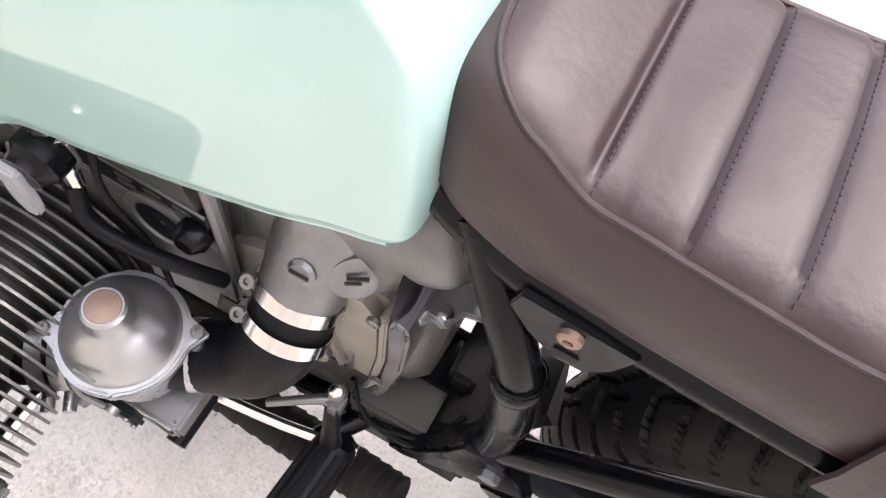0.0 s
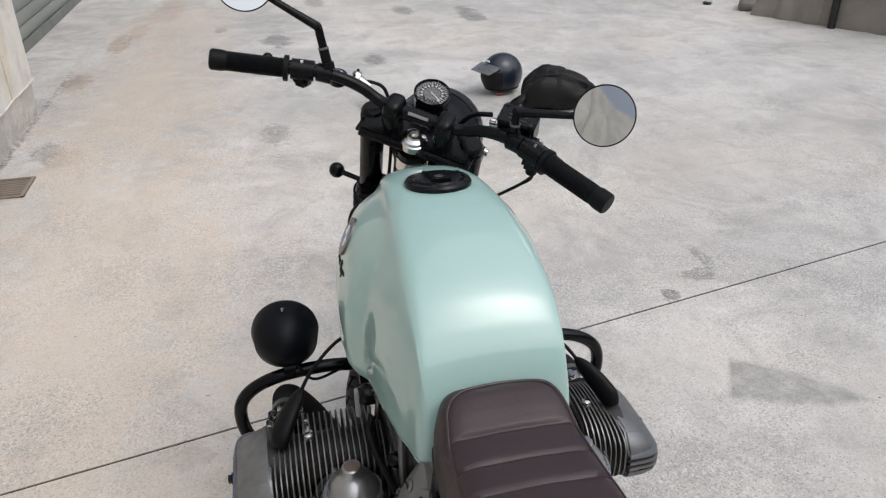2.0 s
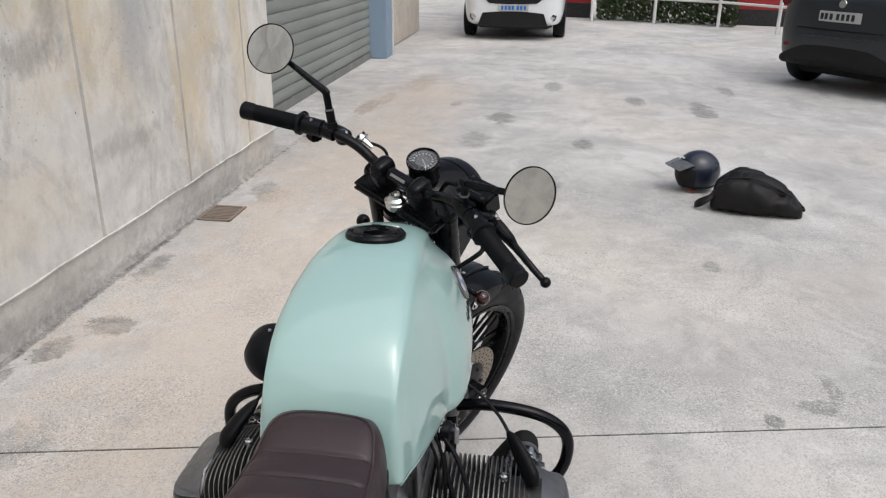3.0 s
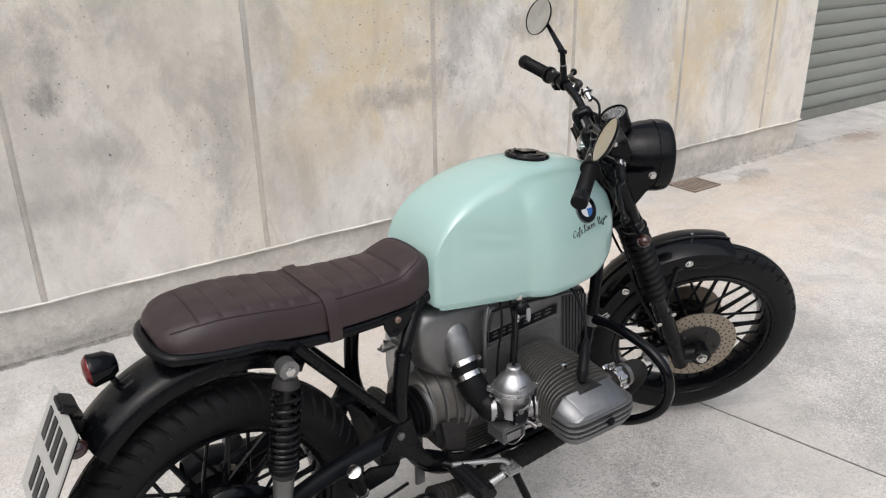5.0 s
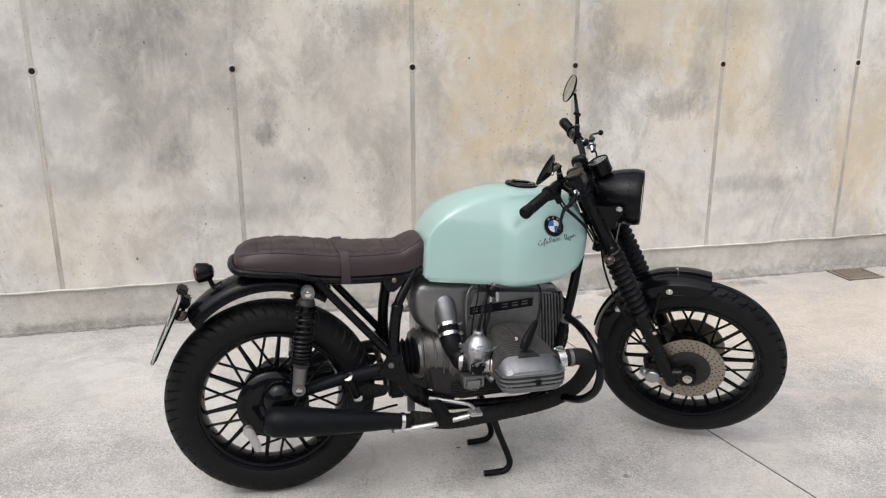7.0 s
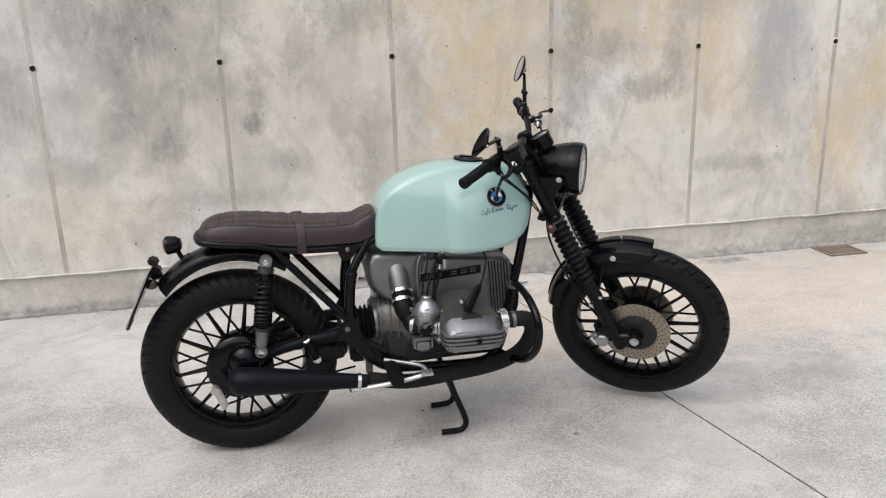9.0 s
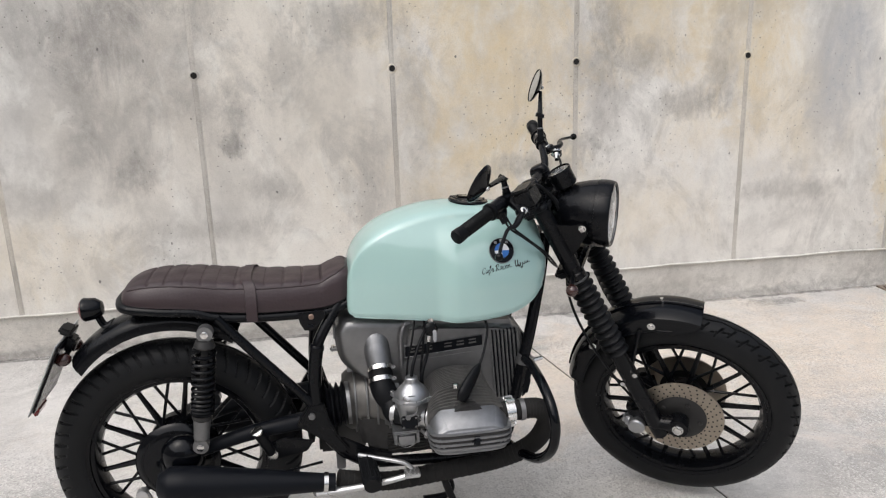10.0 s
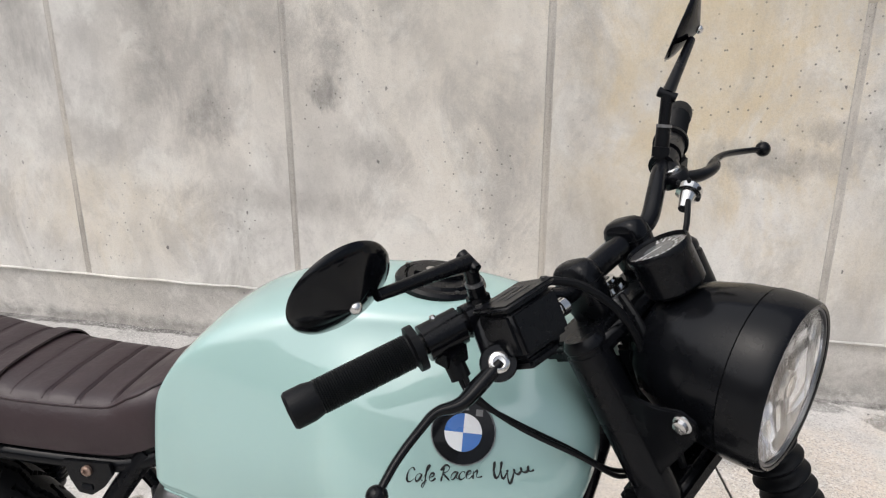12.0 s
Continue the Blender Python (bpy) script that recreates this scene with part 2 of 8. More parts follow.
    squash.inputs["Rotation"].default_value = (0.0, 0.0, 0.5)
    L(flat.outputs[0], squash.inputs["Vector"])
    hole = N("ShaderNodeTexVoronoi")
    hole.voronoi_dimensions = '2D'
    hole.inputs["Scale"].default_value = spots * 0.30
    L(squash.outputs[0], hole.inputs["Vector"])
    pick = N("ShaderNodeSeparateColor")
    L(hole.outputs["Color"], pick.inputs[0])
    size = N("ShaderNodeMath")
    size.operation = 'MULTIPLY_ADD'
    L(nz(60.0, 3, 0.6, flat.outputs[0]), size.inputs[0])
    size.inputs[1].default_value = 0.07
    L(hole.outputs["Distance"], size.inputs[2])
    deep = mul(mul(rng(size.outputs[0], 0.060, 0.050), rng(nz(1.9, 3), 0.42, 0.52)), rng(pick.outputs[0], 0.62 if upright else 0.86, 0.66 if upright else 0.9))
    col = mix(mul(deep, 0.85), col, tuple(c * 0.28 for c in dark))
    L(col, b.inputs["Base Color"])
    L(rng(nz(big * 5), 0.3, 0.7, 0.72, 0.92), b.inputs["Roughness"])
    b.inputs["Specular IOR Level"].default_value = 0.3
    hgt = N("ShaderNodeMath")
    hgt.operation = 'SUBTRACT'
    L(nz(90.0, 6, 0.7, geo.outputs["Position"]), hgt.inputs[0])
    L(pit, hgt.inputs[1])
    bp = N("ShaderNodeBump")
    bp.inputs["Strength"].default_value, bp.inputs["Distance"].default_value = bump, 0.004
    L(hgt.outputs[0], bp.inputs["Height"])
    L(bp.outputs[0], b.inputs["Normal"])
    return m


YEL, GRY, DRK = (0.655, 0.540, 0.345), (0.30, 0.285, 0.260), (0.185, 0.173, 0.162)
# stains on the wall's face: x, height, half width, half height, strength, colour
WALLSTAINS = [
    (1.32, 1.20, 0.44, 0.40, 0.72, YEL), (1.20, 0.75, 0.34, 0.26, 0.50, YEL), (1.05, 1.72, 0.42, 0.30, 0.60, YEL), (1.66, 0.95, 0.16, 0.32, 0.45, YEL),
    (2.18, 1.50, 0.34, 0.26, 0.62, YEL), (2.62, 1.42, 0.26, 0.34, 0.55, YEL), (2.42, 1.02, 0.20, 0.24, 0.35, YEL), (2.95, 1.10, 0.30, 0.40, 0.40, YEL),
    (3.80, 0.85, 0.20, 0.55, 0.80, YEL), (4.05, 1.20, 0.16, 0.40, 0.70, YEL), (3.62, 0.80, 0.09, 0.45, 0.70, YEL), (4.55, 0.90, 0.18, 0.80, 0.65, YEL), (2.10, 0.55, 0.50, 0.24, 0.30, YEL), (-0.95, 0.50, 0.45, 0.22, 0.28, YEL)]
WALLSTAINS += [
    (-0.52, 1.52, 0.17, 0.20, 0.52, DRK), (-0.48, 1.08, 0.17, 0.26, 0.50, GRY), (-0.42, 0.90, 0.10, 0.10, 0.45, DRK), (-0.28, 1.52, 0.32, 0.20, 0.42, GRY), (-0.18, 1.22, 0.24, 0.09, 0.36, GRY), (-0.62, 1.28, 0.12, 0.16, 0.40, GRY),
    (0.06, 1.14, 0.07, 0.18, 0.55, GRY), (0.03, 1.02, 0.05, 0.07, 0.5, DRK), (0.60, 1.58, 0.26, 0.10, 0.5, GRY), (0.70, 0.92, 0.09, 0.16, 0.40, GRY), (0.22, 0.80, 0.14, 0.07, 0.42, GRY), (0.45, 1.25, 0.20, 0.30, 0.22, GRY)]
WALLSTAINS += [
    (2.38, 1.12, 0.20, 0.09, 0.62, GRY), (2.10, 1.36, 0.18, 0.09, 0.52, GRY), (2.56, 1.34, 0.08, 0.26, 0.50, GRY), (1.58, 0.84, 0.30, 0.06, 0.60, GRY), (1.76, 0.94, 0.15, 0.05, 0.5, GRY), (1.95, 1.55, 0.10, 0.14, 0.4, DRK),
    (3.28, 1.34, 0.20, 0.32, 0.85, (0.43, 0.435, 0.44)), (3.20, 1.02, 0.12, 0.18, 0.5, (0.45, 0.45, 0.45)), (-1.20, 1.22, 0.12, 0.32, 0.42, GRY), (-1.55, 1.2, 0.30, 0.5, 0.35, GRY), (0.95, 0.52, 0.14, 0.20, 0.3, GRY), (-0.20, 0.60, 0.40, 0.06, 0.4, GRY), (3.05, 0.62, 0.40, 0.06, 0.45, GRY)]
WALLSTAINS += [
    (-0.85, 1.62, 0.16, 0.24, 0.50, GRY), (-0.70, 1.00, 0.12, 0.14, 0.42, GRY), (-0.95, 0.80, 0.22, 0.10, 0.35, GRY), (-0.32, 1.78, 0.26, 0.14, 0.45, DRK), (-0.05, 1.66, 0.12, 0.18, 0.40, GRY),
    (0.30, 1.40, 0.10, 0.22, 0.34, GRY), (0.90, 1.30, 0.08, 0.30, 0.30, GRY), (1.92, 1.25, 0.09, 0.40, 0.46, GRY), (2.75, 1.62, 0.22, 0.12, 0.45, GRY), (1.50, 1.50, 0.30, 0.34, 0.52, YEL), (2.35, 1.75, 0.36, 0.22, 0.55, YEL), (2.85, 1.60, 0.14, 0.50, 0.55, YEL)]
WALLMAT = concrete("cast_concrete_wall", (0.750, 0.727, 0.682), (0.475, 0.458, 0.428), [(x, 1.74, z, rx * 1.12, 0.5, rz * 1.12, k * 0.95 if c == YEL else min(0.95, k * 1.18), c) for x, z, rx, rz, k, c in WALLSTAINS], 16.0, 0.5, 1.1, (1.0, 1.0, 0.62), 0.24)
JOINTMAT = concrete("joint_concrete", (0.56, 0.53, 0.48), (0.38, 0.355, 0.32), [], 30.0, 0.6, 2.2, (1.0, 1.0, 0.5), 0.4)
# the DRK strip at z 0 is contact shade painted together with foot dirt
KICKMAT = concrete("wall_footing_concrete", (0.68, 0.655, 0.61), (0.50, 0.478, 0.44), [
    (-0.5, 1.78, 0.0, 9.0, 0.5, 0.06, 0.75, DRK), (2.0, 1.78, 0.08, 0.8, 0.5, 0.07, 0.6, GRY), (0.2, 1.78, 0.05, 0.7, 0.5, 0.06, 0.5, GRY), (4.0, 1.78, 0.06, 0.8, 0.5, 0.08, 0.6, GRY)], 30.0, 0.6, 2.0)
# stains on the yard's floor, and painted contact shade by the wall: x, y, half length, half width, strength, colour
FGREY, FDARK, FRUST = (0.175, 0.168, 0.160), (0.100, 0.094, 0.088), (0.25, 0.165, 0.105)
FLOOR_STAINS_SHADE = [
    (7.47, 0.64, 0.14, 0.06, 0.95, FDARK), (6.82, 0.13, 0.30, 0.13, 0.85, FGREY), (5.92, -0.61, 0.20, 0.10, 0.78, FGREY), (7.95, -1.22, 0.30, 0.12, 0.78, FGREY), (7.55, -1.84, 0.45, 0.13, 0.85, FGREY), (8.70, -0.35, 0.35, 0.12, 0.65, FGREY),
    (4.69, -0.36, 0.14, 0.08, 0.65, FGREY), (4.27, 0.25, 0.22, 0.10, 0.59, FGREY), (1.96, -1.15, 0.055, 0.045, 0.85, FGREY), (5.95, 0.30, 0.35, 0.16, 0.55, FGREY), (8.77, -2.31, 0.35, 0.10, 0.65, FGREY), (3.37, -1.19, 0.09, 0.05, 0.59, FGREY)]
FLOOR_STAINS_SHADE += [
    (7.12, 1.50, 0.45, 0.10, 0.78, FRUST), (7.63, 1.40, 0.40, 0.10, 0.72, FRUST), (5.84, 1.65, 0.30, 0.12, 0.72, FRUST), (8.60, 1.20, 0.80, 0.18, 0.59, FRUST), (4.15, 1.45, 0.16, 0.13, 0.72, FRUST), (4.30, 1.54, 0.18, 0.10, 0.65, FGREY),
    (2.92, 1.63, 0.20, 0.07, 0.72, FGREY), (2.28, 1.50, 0.10, 0.13, 0.85, FDARK), (2.05, 1.62, 0.12, 0.08, 0.78, FDARK), (1.80, 1.70, 0.12, 0.05, 0.65, FGREY), (1.46, 1.35, 0.18, 0.12, 0.52, FGREY), (2.60, 0.95, 0.20, 0.09, 0.45, FGREY), (3.10, 0.90, 0.16, 0.09, 0.39, FGREY)]
FLOOR_STAINS_SHADE += [
    (0.782, -0.934, 0.03, 0.022, 0.95, FDARK), (1.212, -0.227, 0.016, 0.012, 0.95, FDARK), (0.674, 0.103, 0.010, 0.008, 0.95, FDARK), (1.90, 0.75, 0.12, 0.14, 0.45, FGREY), (2.34, 0.71, 0.10, 0.08, 0.52, FGREY), (1.49, 0.62, 0.07, 0.10, 0.45, FGREY), (1.36, 0.50, 0.06, 0.09, 0.45, FGREY),
    # the long FDARK strip at y 1.745 paints contact shade and dirt along the wall
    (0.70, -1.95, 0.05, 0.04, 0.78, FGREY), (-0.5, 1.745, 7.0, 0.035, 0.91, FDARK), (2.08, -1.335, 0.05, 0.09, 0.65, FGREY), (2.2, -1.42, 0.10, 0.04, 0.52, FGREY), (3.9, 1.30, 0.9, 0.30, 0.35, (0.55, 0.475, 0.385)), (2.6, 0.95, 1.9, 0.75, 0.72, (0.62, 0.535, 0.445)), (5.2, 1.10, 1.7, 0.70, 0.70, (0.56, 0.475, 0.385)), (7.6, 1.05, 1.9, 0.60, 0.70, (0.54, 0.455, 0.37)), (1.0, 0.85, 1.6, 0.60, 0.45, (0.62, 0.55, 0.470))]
FLOORMAT = concrete("yard_concrete", (0.605, 0.589, 0.566), (0.385, 0.375, 0.360), [(x, y, 0, rx, ry, 1, min(0.97, k * 1.2), c) for x, y, rx, ry, k, c in FLOOR_STAINS_SHADE], 24.0, 0.55, 0.7, (1, 1, 1), 0.44,
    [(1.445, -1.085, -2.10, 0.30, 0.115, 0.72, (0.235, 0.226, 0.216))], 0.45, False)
SIDEWALL = concrete("rendered_wall", (0.54, 0.50, 0.43), (0.45, 0.41, 0.36), [], 20.0, 0.4, 1.4)


# ---- mesh tools ----
def smooth_line(pts, n):
    """A smooth line through the points, with n steps a span."""
    p = [Vector(q) for q in pts]
    if n <= 1 or len(p) < 3:
        return p
    out = []
    for i in range(len(p) - 1):
        a, b, c, d = p[max(i - 1, 0)], p[i], p[i + 1], p[min(i + 2, len(p) - 1)]
        for k in range(n):
            t = k / n
            out.append(0.5 * (2 * b + (c - a) * t + (2 * a - 5 * b + 4 * c - d) * t * t + (3 * b - a - 3 * c + d) * t ** 3))
    out.append(p[-1])
    return out


def frame_for(axis):
    w = Vector(axis).normalized()
    u = w.orthogonal().normalized()
    return u, w.cross(u), w


class Build:
    """Gathers the faces of one mesh."""

    def __init__(self):
        self.v, self.f = [], []

    def grid(self, rings, closed=True, caps=True):
        n, base = len(rings[0]), len(self.v)
        for r in rings:
            self.v.extend(tuple(p) for p in r)
        m = n if closed else n - 1
        for i in range(len(rings) - 1):
            for j in range(m):
                a, b = base + i * n + j, base + i * n + (j + 1) % n
                self.f.append((a, b, b + n, a + n))
        if caps and closed:
            self.f.append(tuple(base + j for j in reversed(range(n))))
            last = base + (len(rings) - 1) * n
            self.f.append(tuple(last + j for j in range(n)))
        return self

    def tube(self, pts, r, seg=12, n=6, loop=False, flat=1.0):
        if loop:
            k = len(pts)
            line = smooth_line(list(pts[-2:]) + list(pts) + list(pts[:2]), n)
            line = line[2 * n:(k + 2) * n] if n > 1 else [Vector(p) for p in pts]
        else:
            line = smooth_line(pts, n)
        m = len(line)
        if callable(r):
            rad = [r(i / (m - 1)) for i in range(m)]
        elif isinstance(r, (list, tuple)):
            rad = [float(np.interp(i / (m - 1), np.linspace(0, 1, len(r)), r)) for i in range(m)]
        else:
            rad = [r] * m
        tan = []
        for i in range(m):
            if loop:
                d = line[(i + 1) % m] - line[i - 1]
            else:
                d = line[min(i + 1, m - 1)] - line[max(i - 1, 0)]
            tan.append(d.normalized() if d.length > 1e-9 else Vector((0, 0, 1)))
        u = tan[0].orthogonal().normalized()
        rings = []
        for i in range(m):
            u = (u - tan[i] * u.dot(tan[i])).normalized()
            w = tan[i].cross(u)
            rings.append([line[i] + (u * math.cos(a) + w * math.sin(a) * flat) * rad[i] for a in (2 * math.pi * k / seg for k in range(seg))])
        if loop:
            rings.append(rings[0])
        return self.grid(rings, True, not loop)

    def lathe(self, profile, origin, axis, seg=32, caps=True):
        """profile: (along the axis, radius)."""
        u, w, a = frame_for(axis)
        o = Vector(origin)
        rings = [[o + a * h + (u * math.cos(t) + w * math.sin(t)) * max(r, 1e-5) for t in (2 * math.pi * k / seg for k in range(seg))] for h, r in profile]
        return self.grid(rings, True, caps)

    def ball(self, c, r, seg=20, squash=1.0, axis=(0, 0, 1)):
        prof = [(-r * squash * math.cos(math.pi * k / 12), r * math.sin(math.pi * k / 12)) for k in range(13)]
        return self.lathe(prof, c, axis, seg, caps=False)

    def take(self, bm):
        base = len(self.v)
        bm.verts.index_update()
        self.v.extend(tuple(v.co) for v in bm.verts)
        self.f.extend(tuple(base + v.index for v in f.verts) for f in bm.faces)
        bm.free()
        return self

    def box(self, c, s, bevel=0.0, rot=None, seg=2):
        bm = bmesh.new()
        bmesh.ops.create_cube(bm, size=1.0)
        bmesh.ops.scale(bm, vec=s, verts=bm.verts)
        if bevel:
            bmesh.ops.bevel(bm, geom=bm.edges[:], offset=bevel, segments=seg, affect='EDGES')
        if rot is not None:
            bmesh.ops.transform(bm, matrix=rot.to_4x4(), verts=bm.verts)
        bmesh.ops.translate(bm, vec=c, verts=bm.verts)
        return self.take(bm)

    def slab(self, poly, to3, d0, d1, bevel=0.0, seg=2):
        """A plate: the outline poly in 2D, laid out by to3(a, b, depth)."""
        bm = bmesh.new()
        lo = [bm.verts.new(to3(a, b, d0)) for a, b in poly]
        hi = [bm.verts.new(to3(a, b, d1)) for a, b in poly]
        k = len(poly)
        bm.faces.new(lo[::-1])
        bm.faces.new(hi)
        for i in range(k):
            bm.faces.new((lo[i], lo[(i + 1) % k], hi[(i + 1) % k], hi[i]))
        bmesh.ops.recalc_face_normals(bm, faces=bm.faces[:])
        if bevel:
            bmesh.ops.bevel(bm, geom=bm.edges[:], offset=bevel, segments=seg, affect='EDGES')
        return self.take(bm)

    def loft(self, rings, nu, nv):
        """A smooth skin through closed rings of control points."""
        rows = []
        for r in rings:
            k = len(r)
            line = smooth_line(list(r[-2:]) + list(r) + list(r[:2]), nv)
            rows.append(line[2 * nv:(k + 2) * nv])
        cols = [smooth_line([row[j] for row in rows], nu) for j in range(len(rows[0]))]
        return self.grid([[c[i] for c in cols] for i in range(len(cols[0]))], True, True)

    def turned(self, m):
        self.v = [tuple(m @ Vector(p)) for p in self.v]
        return self

    def mesh(self, name, material, sharp=38):
        me = bpy.data.meshes.new(name)
        me.from_pydata(self.v, [], self.f)
        me.materials.append(material)
        bm = bmesh.new()
        bm.from_mesh(me)
        bmesh.ops.recalc_face_normals(bm, faces=bm.faces[:])
        bm.to_mesh(me)
        bm.free()
        me.polygons.foreach_set("use_smooth", [True] * len(me.polygons))
        me.set_sharp_from_angle(angle=radians(sharp))
        me.update()
        return me


def part(name, b, material, parent, label="", sharp=38):
    """Links what b has gathered as one mesh object under a thing or a part."""
    ob = new(name, b.mesh(name, material, sharp))
    ob.parent = parent
    return tagged(ob, label)


def thing(name, label, category, b=None, material=None, group="", kind="", sharp=38):
    ob = new(name, b.mesh(name, material, sharp) if b else None)
    return tagged(ob, label, category, group, kind)


def arc(cx, cz, r, a0, a1, n):
    return [(cx + r * math.cos(radians(a0 + (a1 - a0) * k / n)), cz + r * math.sin(radians(a0 + (a1 - a0) * k / n))) for k in range(n + 1)]


def oval(cx, cz, hx, hz, e=0.5, n=32):
    out = []
    for k in range(n):
        t = 2 * math.pi * k / n
        c, s = math.cos(t), math.sin(t)
        out.append((cx + hx * math.copysign(abs(c) ** e, c), cz + hz * math.copysign(abs(s) ** e, s)))
    return out


XZ = lambda a, b, d: (a, d, b)
XY = lambda a, b, d: (a, b, d)
# ---- the yard: ground, walls, shutter ----
def joint_x(y):
    return 1.679 - 0.2035 * y


gb = Build()
FAR, GAP = 400.0, 0.0046
for side in (-1, 1):
    xe = [(joint_x(y) + side * GAP, y) for y in (-FAR, 2.6)]
    xo = side * FAR + 1.6
    gb.v += [(xe[0][0], xe[0][1], 0), (xe[1][0], xe[1][1], 0), (xo, 2.6, 0), (xo, -FAR, 0), (xe[0][0], xe[0][1], -0.012), (xe[1][0], xe[1][1], -0.012)]
    k = len(gb.v) - 6
    gb.f += [(k, k + 1, k + 2, k + 3), (k, k + 1, k + 5, k + 4)]
gb.f.append((4, 5, 11, 10))
k = len(gb.v)
gb.v += [(-FAR, 2.6, 0), (FAR, 2.6, 0), (FAR, FAR, 0), (-FAR, FAR, 0)]
gb.f.append((k, k + 1, k + 2, k + 3))
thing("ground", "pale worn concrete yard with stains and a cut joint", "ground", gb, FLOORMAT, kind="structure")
jt_ = Build()
jt_.grid([[(joint_x(y) - 0.0042, y, -0.003), (joint_x(y) + 0.0042, y, -0.003), (joint_x(y) + 0.0042, y, -0.010), (joint_x(y) - 0.0042, y, -0.010)] for y in np.linspace(-40.0, 2.6, 60)])
thing("joint", "dark dirt packed in the cut floor joint", "joint", jt_, JOINTDIRT, kind="structure")

# Cast concrete wall: panels between form joints, a tie hole on each joint, a lower footing band set back under a rough lip.
WALL_Y, LIP, TOP = 1.737, 0.232, 3.3
wall = thing("wall_north", "grey cast concrete wall with tie holes and yellowish stains", "wall", kind="structure")
STEP, X0, HOLE_Z = 0.9385, -1.046, 1.35
for k in range(-6, 7):
    x0 = X0 + STEP * k
    x1 = min(x0 + STEP, 5.1)
    if x0 >= 5.0:
        break
    b, strip = Build(), Build()
    # joint strip, slightly recessed, with the hole in it; then the panel face
    xs = (x0 - 0.013, x0 + 0.013, x1 - 0.013)
    random.seed(50 + k)
    rows = 26
    zs = [LIP + (TOP - LIP) * i / rows for i in range(rows + 1)]
    for i, z in enumerate(zs):
        w = 0.003 * (random.random() - 0.5)
        sway = 0.004 * noise.noise((z * 1.7, k, 1.0))
        row = [(xs[0], WALL_Y, z), (xs[0] + 0.004 + w + sway, WALL_Y + 0.0012, z), (xs[0] + 0.008 + w + sway, WALL_Y - 0.0006, z), (xs[1] - 0.008 - w + sway, WALL_Y - 0.0010, z), (xs[1] - 0.004 - w + sway, WALL_Y + 0.0010, z), (xs[1] + w, WALL_Y, z)]
        n = 12
        for j in range(1, n + 1):
            x = xs[1] + (xs[2] - xs[1]) * j / n
            row.append((x, WALL_Y + (0.0015 * noise.noise((x * 2.1, z * 2.3, 3.0)) if j < n else 0), z))
        base = len(b.v)
        b.v += row
        if i:
            m = len(row)
            quads = [(base - m + j, base - m + j + 1, base + j + 1, base + j) for j in range(m - 1)]
            b.f += quads[5:]
            strip.f += quads[:5]
    strip.v = list(b.v)
    part("joint_strip", strip, JOINTMAT, wall)
    # body behind the face, and the ragged lip at the bottom
    b.box(((x0 + x1) / 2 - 0.013, WALL_Y + 0.162, (LIP + TOP) / 2), (x1 - x0, 0.30, TOP - LIP), 0)
    part("panel", b, WALLMAT, wall)
for k in range(-3, 7):
    x = X0 + STEP * k
    if x > 5:
        break
    b = Build()
    b.lathe([(-0.0035, 0.0175), (-0.0034, 0.021), (-0.0015, 0.024), (0.001, 0.025)], (x, WALL_Y - 0.0005, HOLE_Z), (0, 1, 0), 20, caps=False)
    b.lathe([(-0.0035, 0.0175), (0.0005, 0.0155)], (x, WALL_Y - 0.0005, HOLE_Z), (0, 1, 0), 20, caps=False)
    part("tie_hole_rim", b, WALLMAT, wall)
    b = Build().lathe([(-0.0035, 0.0145), (-0.003, 0.0)], (x, WALL_Y - 0.001, HOLE_Z), (0, 1, 0), 16, caps=False)
    part("tie_hole", b, mat("hole_shade_plug", (0.012, 0.011, 0.010), rough=0.95) if k == -3 else bpy.data.materials["hole_shade_plug"], wall)
b = Build()
line = []
random.seed(7)
pts = []
for i in range(220):
    x = -6.6 + i * (11.7 / 219)
    pts.append((x, WALL_Y - 0.002 + 0.003 * noise.noise((x * 9, 0, 0)), LIP + 0.006 * noise.noise((x * 4, 5, 0)) - 0.002 + 0.004 * (random.random() - 0.5)))
b.tube(pts, lambda t: 0.0055 + 0.003 * noise.noise((t * 160, 1, 2)), 8, 1)
part("formwork_lip", b, WALLMAT, wall)
b = Build()
rings = []
for i in range(160):
    x = -6.6 + i * (11.7 / 159)
    w = 0.008 * noise.noise((x * 2.5, 1.0, 0)) + 0.005 * noise.noise((x * 11, 2.0, 0))
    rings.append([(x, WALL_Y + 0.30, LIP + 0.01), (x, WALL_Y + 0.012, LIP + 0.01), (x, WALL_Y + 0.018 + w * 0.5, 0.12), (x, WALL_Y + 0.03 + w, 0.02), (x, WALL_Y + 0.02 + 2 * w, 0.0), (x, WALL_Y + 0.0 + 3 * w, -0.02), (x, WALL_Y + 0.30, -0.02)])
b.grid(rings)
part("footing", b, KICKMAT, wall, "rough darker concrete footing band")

# Recessed roller shutter beyond the wall's end, then a blue post and a plain rendered wall.
thing("wall_return", "plain concrete end of the wall", "wall", Build().box((5.0, 2.16, 1.65), (0.17, 0.30, 3.3), 0.01), WALLMAT, kind="structure")
SH0, SH1, SHY = 5.12, 10.55, 2.27
shut = thing("roller_shutter", "closed grey-green ribbed metal roller shutter", "shutter")
prof = [(0.0, 0.0), (0.012, -0.012), (0.045, -0.018), (0.085, -0.018), (0.112, -0.010), (0.118, 0.0)]
slat = Build()
slat.grid([[(x, SHY + dy, h) for h, dy in prof] + [(x, SHY + 0.012, 0.118), (x, SHY + 0.012, 0)] for x in (SH0, SH1)])
sm = slat.mesh("slat", SHUTTER)
